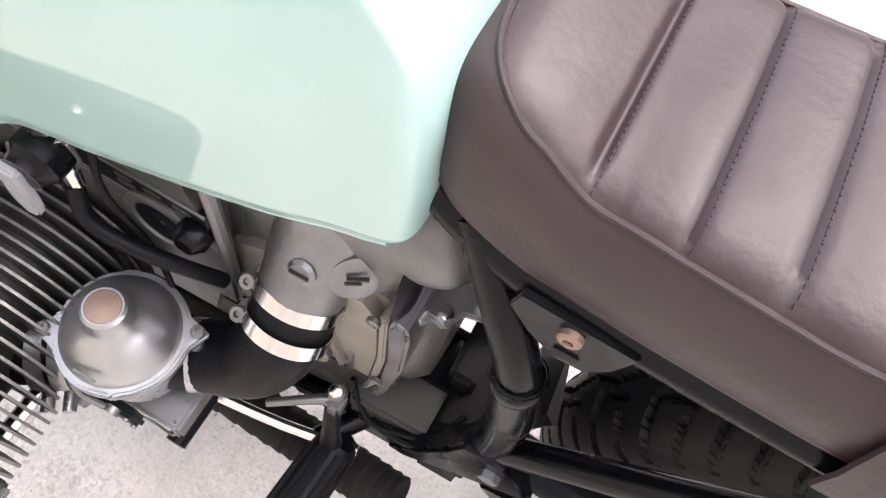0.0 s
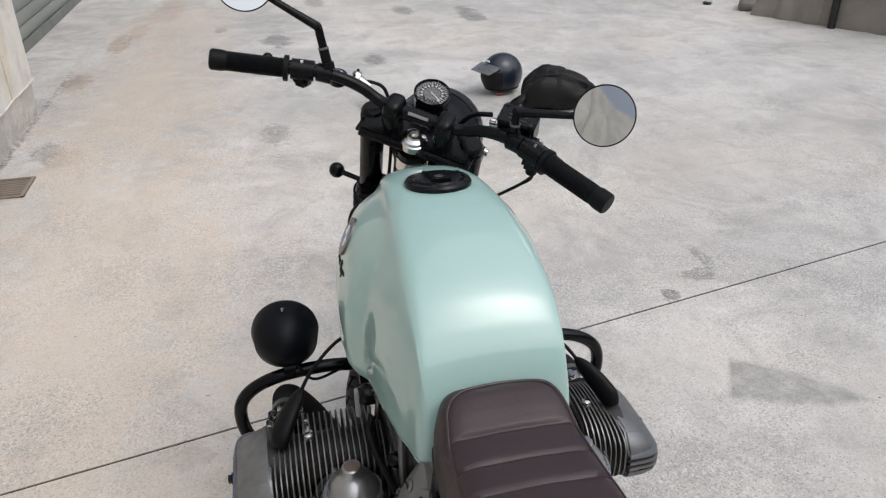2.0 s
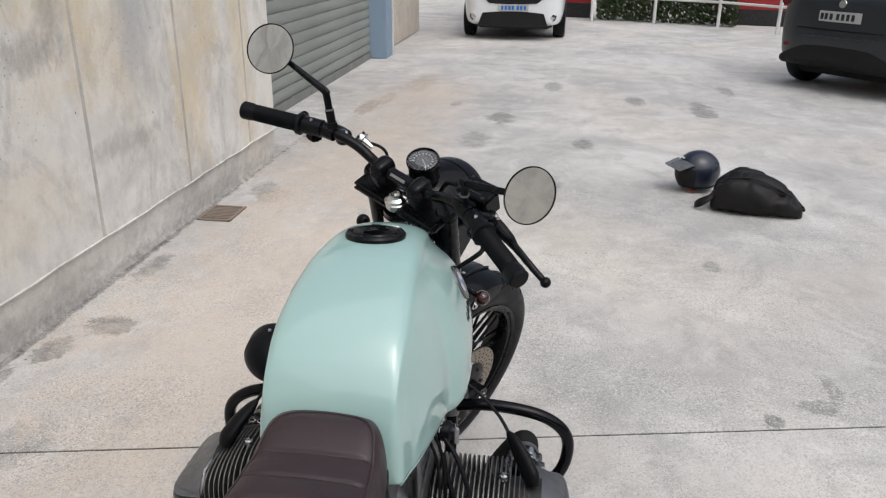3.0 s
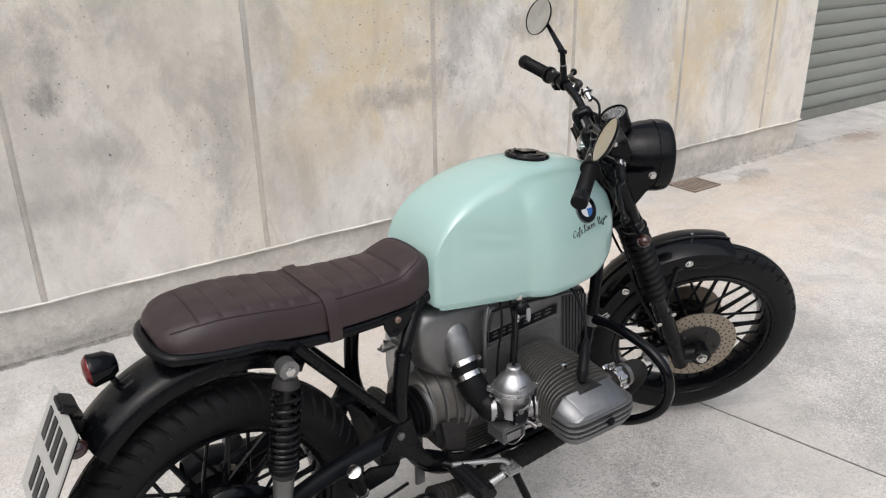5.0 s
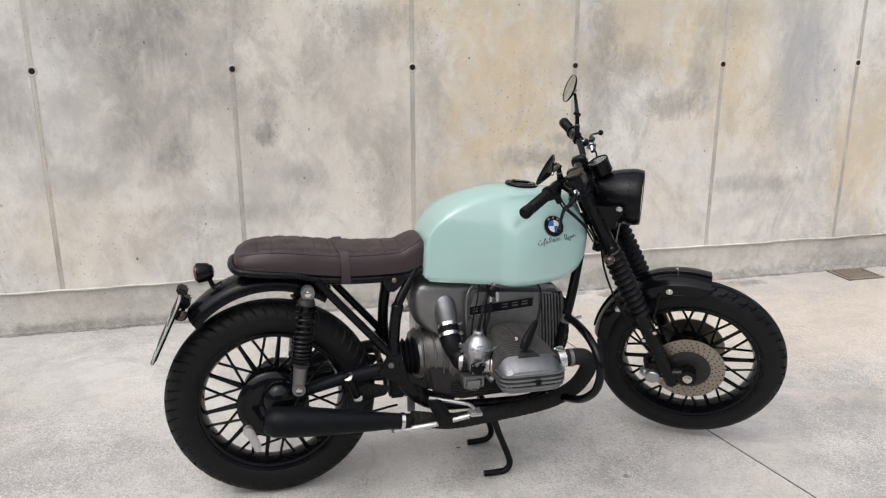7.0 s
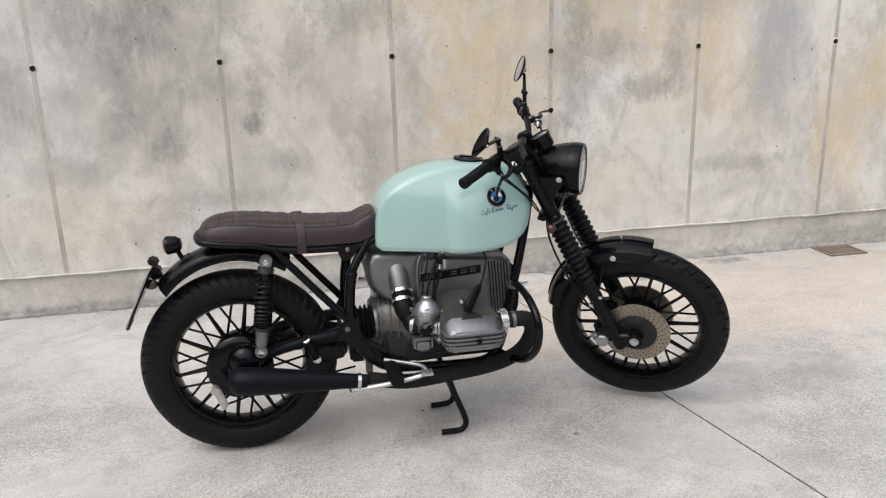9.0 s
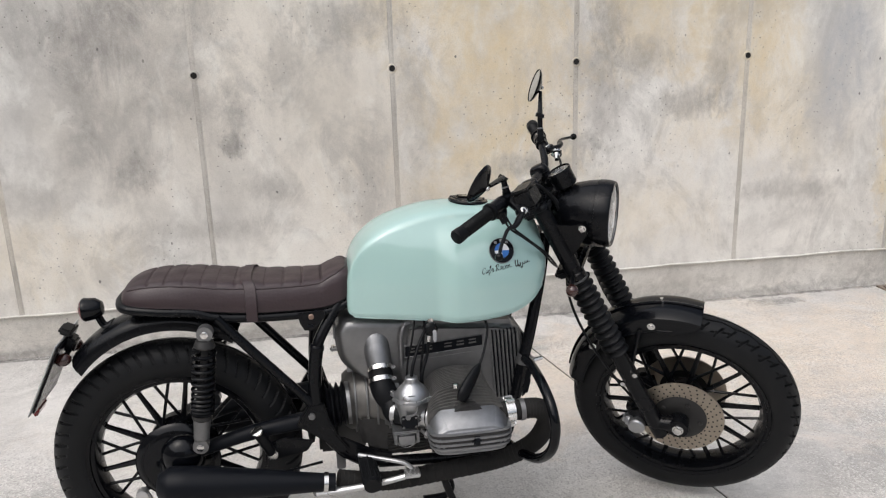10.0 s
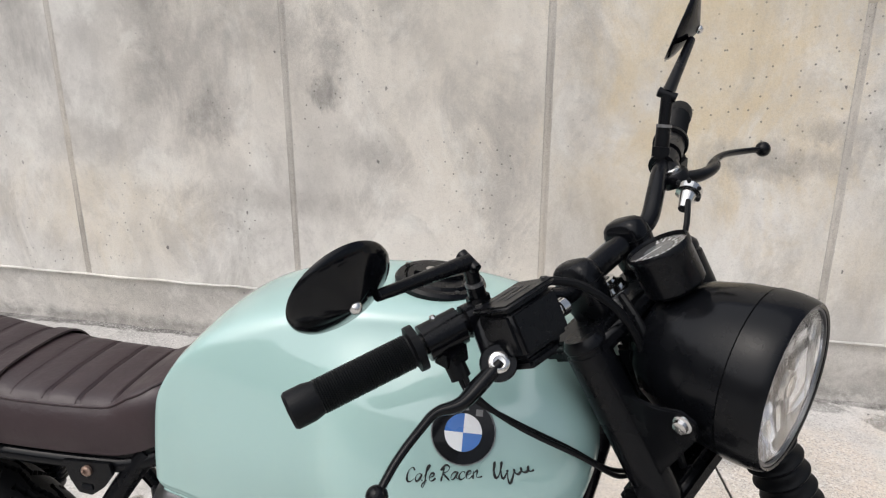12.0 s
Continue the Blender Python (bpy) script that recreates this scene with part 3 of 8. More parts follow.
for i in range(25):
    o = new("slat", sm)
    o.location = (0, 0, 0.09 + i * 0.119)
    o.parent = shut
part("bottom_rail", Build().box(((SH0 + SH1) / 2, SHY - 0.005, 0.045), (SH1 - SH0, 0.045, 0.09), 0.006), mat("shutter_rail", (0.20, 0.205, 0.19), rough=0.6, scale=5, bump=0.2), shut)
part("lintel", Build().box(((SH0 + SH1) / 2, SHY + 0.05, 3.2), (SH1 - SH0, 0.3, 0.3), 0.01), WALLMAT, shut)
post = thing("blue_post", "faded blue painted steel door post", "post")
part("post_body", Build().box((10.78, 2.15, 1.6), (0.42, 0.26, 3.2), 0.012), BLUEPAINT, post)
part("post_edge", Build().box((11.02, 2.02, 1.6), (0.05, 0.03, 3.2), 0.006), BARRIER, post, "pale painted edge strip")
thing("wall_far", "beige rendered wall beside the blue post", "wall", Build().box((12.75, 2.45, 1.65), (3.4, 0.5, 3.3), 0.02), SIDEWALL, kind="structure")
thing("wall_end", "plain wall closing the yard", "wall", Build().box((26.0, -2.0, 1.6), (0.4, 46, 3.2), 0.02), SIDEWALL, kind="structure")

# Drain grating in the floor by the wall.
grate = thing("drain_grate", "rusty slotted iron drain grating set in the concrete", "drain grate")
GX0, GX1, GY0, GY1 = 3.63, 3.88, 1.525, 1.715
part("pit", Build().box(((GX0 + GX1) / 2, (GY0 + GY1) / 2, 0.0022), (GX1 - GX0, GY1 - GY0, 0.003), 0), mat("drain_pit", (0.012, 0.010, 0.009), rough=0.9), grate)
fb = Build()
for y in (GY0, GY1):
    fb.box(((GX0 + GX1) / 2, y, 0.005), (GX1 - GX0 + 0.02, 0.02, 0.01), 0.002)
for x in (GX0, GX1):
    fb.box((x, (GY0 + GY1) / 2, 0.005), (0.02, GY1 - GY0 + 0.02, 0.0098), 0.002)
part("surround", fb, IRON, grate)
bar = Build().box((0, (GY0 + GY1) / 2, 0.006), (0.017, GY1 - GY0 - 0.01, 0.008), 0.002).mesh("grate_bar", IRON)
for i in range(8):
    o = new("grate_bar", bar)
    o.location = (GX0 + 0.035 + i * (GX1 - GX0 - 0.07) / 7, 0, 0)
    o.parent = grate

# Plain building behind the walk's start and a taller one across the yard; they close the place and show only in the gloss.
thing("wall_west", "plain beige rendered building closing the yard", "building", Build().box((-9.5, -5.0, 2.6), (0.5, 15.0, 5.2), 0.02), SIDEWALL, kind="structure")
thing("wall_south", "plain beige rendered building across the yard", "building", Build().box((-4.0, -13.0, 2.6), (11.0, 0.5, 5.2), 0.02), SIDEWALL, kind="structure")

# ---- the motorcycle ----
# x runs forward from the rear axle, y to the bike's left; the front end is turned to the right about the raked steering axis.
bike = thing("motorcycle", "mint green custom roadster motorcycle with brown seat on its centre stand", "motorcycle")
RAKE, TURNED = radians(28), radians(-34)
STEM = Vector((1.062, 0, 1.046))
AX_UP = Vector((-math.sin(RAKE), 0, math.cos(RAKE)))
AX_FWD = Vector((math.cos(RAKE), 0, math.sin(RAKE)))
STEER = Matrix.Translation(STEM) @ Matrix.Rotation(TURNED, 4, AX_UP) @ Matrix.Translation(-STEM)


def fw(f, y, w):
    """A place on the front end: forward of the steering axis, left, up along the axis from the stem nut."""
    return STEM + AX_FWD * f + AX_UP * w + Vector((0, y, 0))


def front(name, b, material, parent=None, label="", sharp=38):
    return part(name, b.turned(STEER), material, parent or bike, label, sharp)


def tyre_mesh(c, R, a, hw, count, style):
    """A tyre with grooves cut into its tread."""
    b = Build()
    NA, NP = 1152, 70
    phi = np.concatenate([np.linspace(radians(-148), radians(-70), 9)[:-1], np.linspace(radians(-70), radians(70), NP - 16), np.linspace(radians(70), radians(148), 9)[1:]])
    th = np.arange(NA) * 2 * math.pi / NA
    P, T = np.meshgrid(phi, th)
    s = P / radians(62)
    k = np.abs(s)
    u = T * count / (2 * math.pi)
    half = (u + 0.5 * (s > 0)) % 1.0

    def bar(at, lean, k0, k1, wide):
        d = (half - at - lean * (k - 0.3) + 0.5) % 1.0 - 0.5
        return (np.abs(d) < wide) & (k > k0) & (k < k1)

    wide = 0.062 if style == "chevron" else 0.055
    g = bar(0.10, -0.42, 0.22, 1.20, wide) | bar(0.58, -0.38, 0.52, 1.16, wide * 0.9)
    g |= (np.abs(k - 0.24 - 0.16 * (half - 0.13)) < 0.050) & (half > 0.09) & (half < 0.66)
    if style == "zig":
        lean = (half - 0.45 * (k - 0.3)) % 1.0
        g = bar(0.16, 0.45, 0.34, 0.82, 0.045) | bar(0.58, 0.45, 0.44, 0.98, 0.045)
        g |= (np.abs(k - 0.50 - 0.34 * lean) < 0.040) & (lean > 0.16) & (lean < 0.86)
        g |= np.abs(k - 0.16 - 0.05 * np.sin(2 * math.pi * u)) < 0.030
    zig = 0.16 * (np.abs(((u * 2 + 0.3) % 2) - 1) - 0.5)
    if style == "chevron":
        g |= np.abs(s - zig) < 0.042
    depth = np.where(g, 0.0085, 0.0)
    prof = (R - a) + a * np.cos(P) - 0.004 * np.clip(np.abs(s) - 1, 0, 1)
    ring = (np.abs(np.abs(P) - radians(78)) < 0.02) | (np.abs(np.abs(P) - radians(112)) < 0.02)
    r = prof - depth * 1.0
    y = hw * np.sin(P) * (1 + 0.012 * ring)
    X, Z = c[0] + r * np.cos(T), c[2] + r * np.sin(T)
    Y = c[1] + y
    rings = [[(float(X[i, j]), float(Y[i, j]), float(Z[i, j])) for j in range(NP)] for i in range(NA)]
    rings.append(rings[0])
    b.grid(rings, closed=False)
    return b


def wheel(c, R, a, hw, style, count, rim_r, turn, hub_r, hub_w):
    send = (lambda n, b, m, p, l="": front(n, b, m, p, l, 30)) if turn else (lambda n, b, m, p, l="": part(n, b, m, p, l, 30))
    t = send("tyre", tyre_mesh(c, R, a, hw, count, style), TYRE, bike, "black treaded tyre")
    w = send("wheel", Build().lathe([(-0.046, rim_r + 0.012), (-0.050, rim_r + 0.022), (-0.044, rim_r + 0.024), (-0.040, rim_r), (-0.018, rim_r - 0.010), (0.018, rim_r - 0.010), (0.040, rim_r), (0.044, rim_r + 0.024), (0.050, rim_r + 0.022), (0.046, rim_r + 0.012), (0.03, rim_r + 0.004), (-0.03, rim_r + 0.004), (-0.046, rim_r + 0.012)], c, (0, 1, 0), 96, caps=False), BLACK, bike, "black cast snowflake-pattern wheel")
    send("hub", Build().lathe([(-hub_w, hub_r * 0.6), (-hub_w, hub_r), (-hub_w * 0.5, hub_r), (-hub_w * 0.4, hub_r * 0.8), (hub_w * 0.4, hub_r * 0.8), (hub_w * 0.5, hub_r), (hub_w, hub_r), (hub_w, hub_r * 0.6)], c, (0, 1, 0), 40), BLACK, w)
    n = 10
    P = lambda ang, r, y=0.0: (c[0] + r * math.cos(ang), c[1] + y, c[2] + r * math.sin(ang))
    for i in range(n):
        t0 = 2 * math.pi * i / n + 0.16
        send("spoke", Build().tube([P(t0, hub_r * 0.75), P(t0, hub_r * 0.4 + rim_r * 0.6), P(t0, rim_r - 0.003)], [0.013, 0.0090, 0.0070, 0.0085], 8, 4, flat=0.8), BLACK, w)
        for d0, d1 in ((radians(1), radians(24.5)), (radians(35), radians(11.5))):
            yy = 0.005 if d0 < d1 else -0.005
            send("brace", Build().tube([P(t0 + d0, 0.42 * rim_r, yy), P(t0 + d1, rim_r - 0.003, yy)], [0.0046, 0.0034, 0.0046], 7, 2), BLACK, w)
    return w


RC = (-0.005, 0.0, 0.344)
FC = (1.538, 0.0, 0.3635)
rear_wheel = wheel(RC, 0.348, 0.058, 0.060, "chevron", 29, 0.232, False, 0.10, 0.06)
front_wheel = wheel(FC, 0.341, 0.053, 0.053, "zig", 27, 0.238, True, 0.062, 0.05)

# Fuel tank: a skin through cross-sections from the rear face to the steering head.
TX = [0.498, 0.500, 0.505, 0.514, 0.526, 0.538, 0.552, 0.580, 0.625, 0.690, 0.742, 0.764, 0.784, 0.812, 0.88, 0.95, 1.008, 1.044, 1.064, 1.071]
TS = [0.805, 0.829, 0.860, 0.889, 0.912, 0.929, 0.945, 0.969, 0.993, 1.014, 1.024, 1.026, 1.027, 1.0275, 1.025, 1.015, 0.998, 0.974, 0.935, 0.897]
TT = [z + 0.0095 - 0.004 * max(0.0, 0.60 - x) / 0.1 for x, z in zip(TX, TS)]
TW = [0.088, 0.104, 0.112, 0.116, 0.118, 0.120, 0.123, 0.131, 0.140, 0.1490, 0.1550, 0.1660, 0.1760, 0.182, 0.184, 0.177, 0.160, 0.134, 0.100, 0.064]
SW = [0.050, 0.074, 0.092, 0.098, 0.099, 0.099, 0.098, 0.097, 0.095, 0.091, 0.0885, 0.088, 0.087, 0.0855, 0.081, 0.076, 0.068, 0.056, 0.038, 0.024]
TB = [0.772, 0.763, 0.757, 0.753, 0.750, 0.749, 0.748, 0.747, 0.745, 0.739, 0.736, 0.734, 0.733, 0.733, 0.738, 0.748, 0.774, 0.810, 0.850, 0.870]
rings = []
for x, zt, zs, w, ws, zb in zip(TX, TT, TS, TW, SW, TB):
    h = zs - zb
    e = min(1.0, (w - ws) / 0.05)
    half = [(0.5 * w, zb), (0.93 * w, zb + 0.001), (0.995 * w, zb + 0.010), (w, zb + 0.12 * h), (0.985 * w, zb + 0.38 * h), (0.66 * w + 0.34 * ws, zb + 0.70 * h), (ws + 0.018 * e, zs - 0.028 * e), (ws + 0.0065 * e, zs - 0.008 * e), (ws - 0.012, zs + 0.24 * (zt - zs)), (ws * 0.45, zs + 0.84 * (zt - zs))]
    rings.append([(x, 0, zb)] + [(x, y, z) for y, z in half] + [(x, 0, zt)] + [(x, -y, z) for y, z in reversed(half)])
tank_b = Build().loft(rings, 6, 5)
tank = part("fuel_tank", tank_b, MINT, bike, "glossy mint green fuel tank")
TANK_TREE = mathutils.bvhtree.BVHTree.FromPolygons([Vector(v) for v in tank_b.v], tank_b.f)
# rolled seam along the tank's lower edge
b = Build()
for s in (1, -1):
    b.tube([(x, s * w * 0.955, z + 0.0005) for x, w, z in list(zip(TX, TW, TB))[3:18]], 0.0032, 8, 5)
part("tank_seam", b, MINT, tank)


def on_tank(x, z, s=-1):
    hit = TANK_TREE.ray_cast(Vector((x, s * 1.0, z)), Vector((0, -s, 0)))
    return hit[0], (hit[1] if hit[1].y * s > 0 else -hit[1])


# filler cap
CAPC = Vector((0.862, 0, 1.0325))
capx = Vector((0.12, 0, 1)).normalized()
cap = part("filler_cap", Build().lathe([(-0.006, 0.056), (0.004, 0.057), (0.008, 0.054), (0.0085, 0.046), (0.006, 0.045), (0.006, 0.044), (0.011, 0.041), (0.012, 0.0)], CAPC, capx, 48, caps=False), BLACK, tank, "black flush filler cap with lock")
part("cap_flap", Build().slab([(0.862 + 0.030 * c, 0.016 * s) for c, s in ((-1, -1), (0.6, -1), (1, 0), (0.6, 1), (-1, 1))], lambda a, q, d: (a, q, CAPC.z + 0.012 + d - (a - 0.862) * 0.12), -0.002, 0.004, 0.0015), BLACK, cap)
part("lock_barrel", Build().lathe([(0.012, 0.008), (0.0175, 0.008), (0.0175, 0.0)], CAPC + Vector((-0.012, 0, 0)), capx, 16), CHROME, cap)
for k in range(5):
    a = 2 * math.pi * k / 5 + 0.3
    part("cap_screw", Build().lathe([(0.007, 0.003), (0.0105, 0.003), (0.011, 0.0)], CAPC + Vector((0.050 * math.cos(a), 0.050 * math.sin(a), -0.006 * math.cos(a))), capx, 8), GRIME, cap)

# brushed letters: strokes in units of the small letters' height, and the step to the next letter
BRUSHED = {
    "C": ([[(1.0, 1.45), (0.75, 1.8), (0.3, 1.5), (0.08, 0.8), (0.2, 0.15), (0.6, 0.0), (1.1, 0.4)]], 1.15),
    "a": ([[(0.85, 0.85), (0.5, 1.0), (0.12, 0.6), (0.2, 0.1), (0.5, 0.12), (0.85, 0.75), (0.88, 0.95), (0.82, 0.3), (1.1, 0.08)]], 1.05),
    "f": ([[(0.1, 0.5), (0.5, 1.25), (0.78, 1.9), (0.5, 1.85), (0.38, 1.0), (0.32, -0.3), (0.15, -0.8), (0.0, -0.4), (0.5, 0.15)]], 0.78),
    "e": ([[(0.1, 0.45), (0.62, 0.65), (0.6, 0.95), (0.3, 0.95), (0.1, 0.5), (0.25, 0.05), (0.6, 0.05), (0.9, 0.35)]], 0.86),
    " ": ([], 0.7),
    "R": ([[(0.28, 1.65), (0.2, 0.8), (0.12, -0.05)], [(-0.1, 1.3), (0.45, 1.9), (1.0, 1.6), (0.8, 1.1), (0.28, 0.9), (0.7, 0.45), (1.2, 0.0)]], 1.25),
    "c": ([[(0.78, 0.8), (0.5, 1.0), (0.12, 0.6), (0.22, 0.06), (0.6, 0.05), (0.9, 0.3)]], 0.9),
    "r": ([[(0.12, 0.95), (0.15, 0.0)], [(0.14, 0.55), (0.45, 0.95), (0.6, 0.75), (0.62, 0.12), (1.3, 0.14)]], 1.1)}

# round badge in four quarters and a hand-written line below it, as plain marks
for s in (-1, 1):
    p, nrm = on_tank(0.923, 0.922, s)
    u = (Vector((1, 0, 0)) - nrm * nrm.x).normalized()
    v = nrm.cross(u) * (1 if nrm.cross(u).z > 0 else -1)
    badge = part("round_badge", Build().lathe([(-0.006, 0.0355), (0.0016, 0.0355), (0.0024, 0.0350), (0.0024, 0.0342)], p, nrm, 48, caps=False), DULL, tank, "round black badge with blue and white quarters")
    part("badge_ring", Build().lathe([(0.0010, 0.0343), (0.0023, 0.0341), (0.0026, 0.0205), (0.0022, 0.020)], p, nrm, 40, caps=False), GLOSSBLACK, badge)
    for q in range(4):
        pts = [(0, 0)] + [(0.0205 * math.cos(q * math.pi / 2 + t), 0.0205 * math.sin(q * math.pi / 2 + t)) for t in np.linspace(0, math.pi / 2, 9)]
        part("badge_quarter", Build().slab(pts, lambda a, c, d: p + u * a + v * c + nrm * d, 0.0005, 0.0028, 0), (WHITE, BLUE)[q % 2], badge)
    for t in (55, 90, 125):
        a = radians(t)
        part("badge_mark", Build().box((0, 0, 0), (0.0075, 0.007, 0.0008), 0, None).turned(Matrix.Translation(p + (u * math.cos(a) + v * math.sin(a)) * 0.0275 + nrm * 0.0024) @ Matrix((u, v, nrm)).transposed().to_4x4()), GREYMARK, badge)
    # two brushed words and a scribbled mark after them
    flow = lambda px, pz: on_tank(px if s < 0 else 1.846 - px, pz, s)
    pen, unit, rot = 0.0, 0.0085, radians(8)
    for letter in "Cafe Racer":
        strokes, wide = BRUSHED[letter]
        for stroke in strokes:
            line = []
            for a, c in ((q.x, q.y) for q in smooth_line([(u, v, 0) for u, v in stroke], 5)):
                a, c = (pen + a + 0.22 * c) * unit, c * unit
                hit, nn = flow(0.8635 + a * math.cos(rot) - c * math.sin(rot), 0.8655 + a * math.sin(rot) + c * math.cos(rot))
                line.append(hit + nn * 0.0005)
            part("lettering", Build().tube(line, lambda t: 0.00075 + 0.00045 * math.sin(2.2 + 9 * t + pen), 6, 1), BLACKMARK, tank, "black brushed lettering")
        pen += wide
    scr = Build()
    x, n, line = 0.957, 6, []
    for k in range(n * 12):
        t = k / 12
        amp = 0.0028 + (0.0058 if t < 1.9 else 0.0) + (0.0010 * math.sin(5.1 * t))
        px = x + t * 0.0072 + 0.0016 * math.cos(2 * math.pi * t)
        pz = 0.8815 + t * 0.0008 + amp * math.sin(2 * math.pi * t) + (0.0030 if t < 1.9 else 0.0)
        if 2.5 < t < 3.0:
            pz -= 0.008 * math.sin((t - 2.5) * 2 * math.pi)
        hit, nn = flow(px, pz)
        line.append(hit + nn * 0.0006)
    scr.tube(line, lambda t: 0.0011 + 0.0005 * math.sin(t * 70), 6, 1)
    part("script_line", scr, BLACKMARK, tank, "thin black handwritten line, not legible")

# Seat: pleated top, smooth skirt, raised front roll.
SX = [-0.098, -0.094, -0.082, -0.055, -0.01, 0.06, 0.15, 0.25, 0.35, 0.415, 0.434, 0.446, 0.463, 0.486, 0.505, 0.520, 0.527]
ST = [0.845, 0.854, 0.866, 0.878, 0.886, 0.886, 0.876, 0.865, 0.859, 0.858, 0.862, 0.867, 0.8745, 0.881, 0.878, 0.866, 0.853]
SB = [0.836, 0.832, 0.829, 0.826, 0.820, 0.812, 0.796, 0.785, 0.781, 0.781, 0.782, 0.784, 0.788, 0.796, 0.806, 0.816, 0.824]
BW = [0.046, 0.067, 0.088, 0.104, 0.113, 0.115, 0.112, 0.112, 0.107, 0.103, 0.102, 0.101, 0.099, 0.095, 0.086, 0.077, 0.060]
UW = [0.035, 0.051, 0.067, 0.081, 0.089, 0.092, 0.093, 0.091, 0.088, 0.086, 0.085, 0.085, 0.083, 0.079, 0.073, 0.061, 0.045]
rings = []
for x, zt, zb, wb, wu in zip(SX, ST, SB, BW, UW):
    h = zt - zb
    half = [(wb * 0.6, zb), (wb * 0.97, zb + 0.001), (wb, zb + 0.10 * h), (wb * 0.995, zb + 0.36 * h), ((wb + wu) / 2 + 0.002, zb + 0.68 * h), (wu, zb + 0.88 * h), (wu * 0.80, zt - 0.03 * h), (wu * 0.4, zt)]
    rings.append([(x, 0, zb)] + [(x, y, z) for y, z in half] + [(x, 0, zt + 0.001)] + [(x, -y, z) for y, z in reversed(half)])
PLEATS = [0.380, 0.330, 0.282, 0.204, 0.158, 0.118, 0.071, 0.024, -0.022]
seat_b = Build().loft(rings, 18, 4)
wu_at = lambda x: float(np.interp(x, SX, UW))
top_at = lambda x: float(np.interp(x, SX, ST))
newv = []
for x, y, z in seat_b.v:
    h = top_at(x) - z
    m = max(0.0, min(1.0, (wu_at(x) * (1.07 if x < 0.41 else 0.99) - abs(y)) / (0.008 if x < 0.41 else 0.020))) * (1 if h < 0.05 else 0)
    d = sum(0.0029 * math.exp(-((x - p) / 0.0030) ** 2) for p in PLEATS) + 0.0048 * math.exp(-((x - 0.432) / 0.0036) ** 2)
    near = min(abs(x - p) for p in PLEATS + [0.432])
    d -= 0.0012 * math.sin(min(1.0, near / 0.024) * math.pi / 2) * (1 if x < 0.43 else 0)
    wr = 0.0009 * noise.noise((x * 38, y * 30, z * 30)) + 0.0012 * noise.noise((x * 12, y * 14, z * 14))
    newv.append((x, y, z - m * d + wr * (1 if h < 0.05 else 0.4)))
seat_b.v = newv
SEAT_TREE = mathutils.bvhtree.BVHTree.FromPolygons([Vector(v) for v in seat_b.v], seat_b.f)
seat = part("seat", seat_b, LEATHER, bike, "dark brown pleated leather seat", 60)


def on_seat(x, y):
    hit = SEAT_TREE.ray_cast(Vector((x, y, 1.2)), Vector((0, 0, -1)))
    return hit[0]


st = Build()
for p in PLEATS + [0.432]:
    n = 38
    for k in range(n):
        y0 = (k + 0.2) / n * 2 - 1
        y1 = (k + 0.75) / n * 2 - 1
        w = wu_at(p) * 1.02
        a, c = on_seat(p - 0.004, y0 * w), on_seat(p - 0.004, y1 * w)
        if a and c:
            st.tube([a + Vector((0, 0, 0.0004)), c + Vector((0, 0, 0.0002))], 0.0006, 5, 1)
tagged(part("stitching", st, STITCH, seat), kind="stuff")
pip = Build()
path = [(x, wu_at(x) * float(np.interp(x, (0.30, 0.43, 0.455), (1.07, 1.02, 0.985)))) for x in np.linspace(-0.075, 0.455, 60)] + [(0.455 + 0.048 * math.sin(t), 0.0825 * math.cos(t) ** 0.6) for t in np.linspace(0.15, 1.5, 14)] + [(0.503, 0.0)]
path = path + [(x, -y) for x, y in reversed(path[:-1])]
line = [q + Vector((0, 0, 0.0006)) for q in (on_seat(x, y) for x, y in path) if q]
pip.tube(line, 0.0021, 8, 1)
tagged(part("seam", pip, LEATHER, seat), kind="stuff")
# strap across the seat
stl = []
for y in np.linspace(-1, 1, 33):
    yy = y * 0.104
    q = on_seat(0.230, yy)
    if q:
        stl.append((q.y, q.z + 0.002))
pts = [(-0.121, 0.765), (-0.120, 0.79), (-0.113, 0.825)] + stl + [(0.113, 0.825), (0.120, 0.79), (0.121, 0.765)]
b = Build()
band = []
for y, z in pts:
    up = Vector((0, y, z - 0.74)).normalized() * 0.003
    sx = 0.230 + (0.014 if abs(y) > 0.1 else 0.014 * (y / 0.1) ** 4)
    band.append([(sx - 0.015, y, z), (sx + 0.015, y, z), (sx + 0.014, y + up.y, z + up.z), (sx - 0.014, y + up.y, z + up.z)])
b.grid(band)
part("strap", b, LEATHER, seat, "brown leather passenger strap", 50)
part("seat_pan", Build().slab([(x, w) for x, w in zip(SX[1:-1], [q * 0.95 for q in BW[1:-1]])] + [(x, -w) for x, w in reversed(list(zip(SX[1:-1], [q * 0.95 for q in BW[1:-1]])))], lambda a, c, d: (a, c, float(np.interp(a, SX, SB)) + d), -0.008, 0.001, 0), PLASTIC, seat)

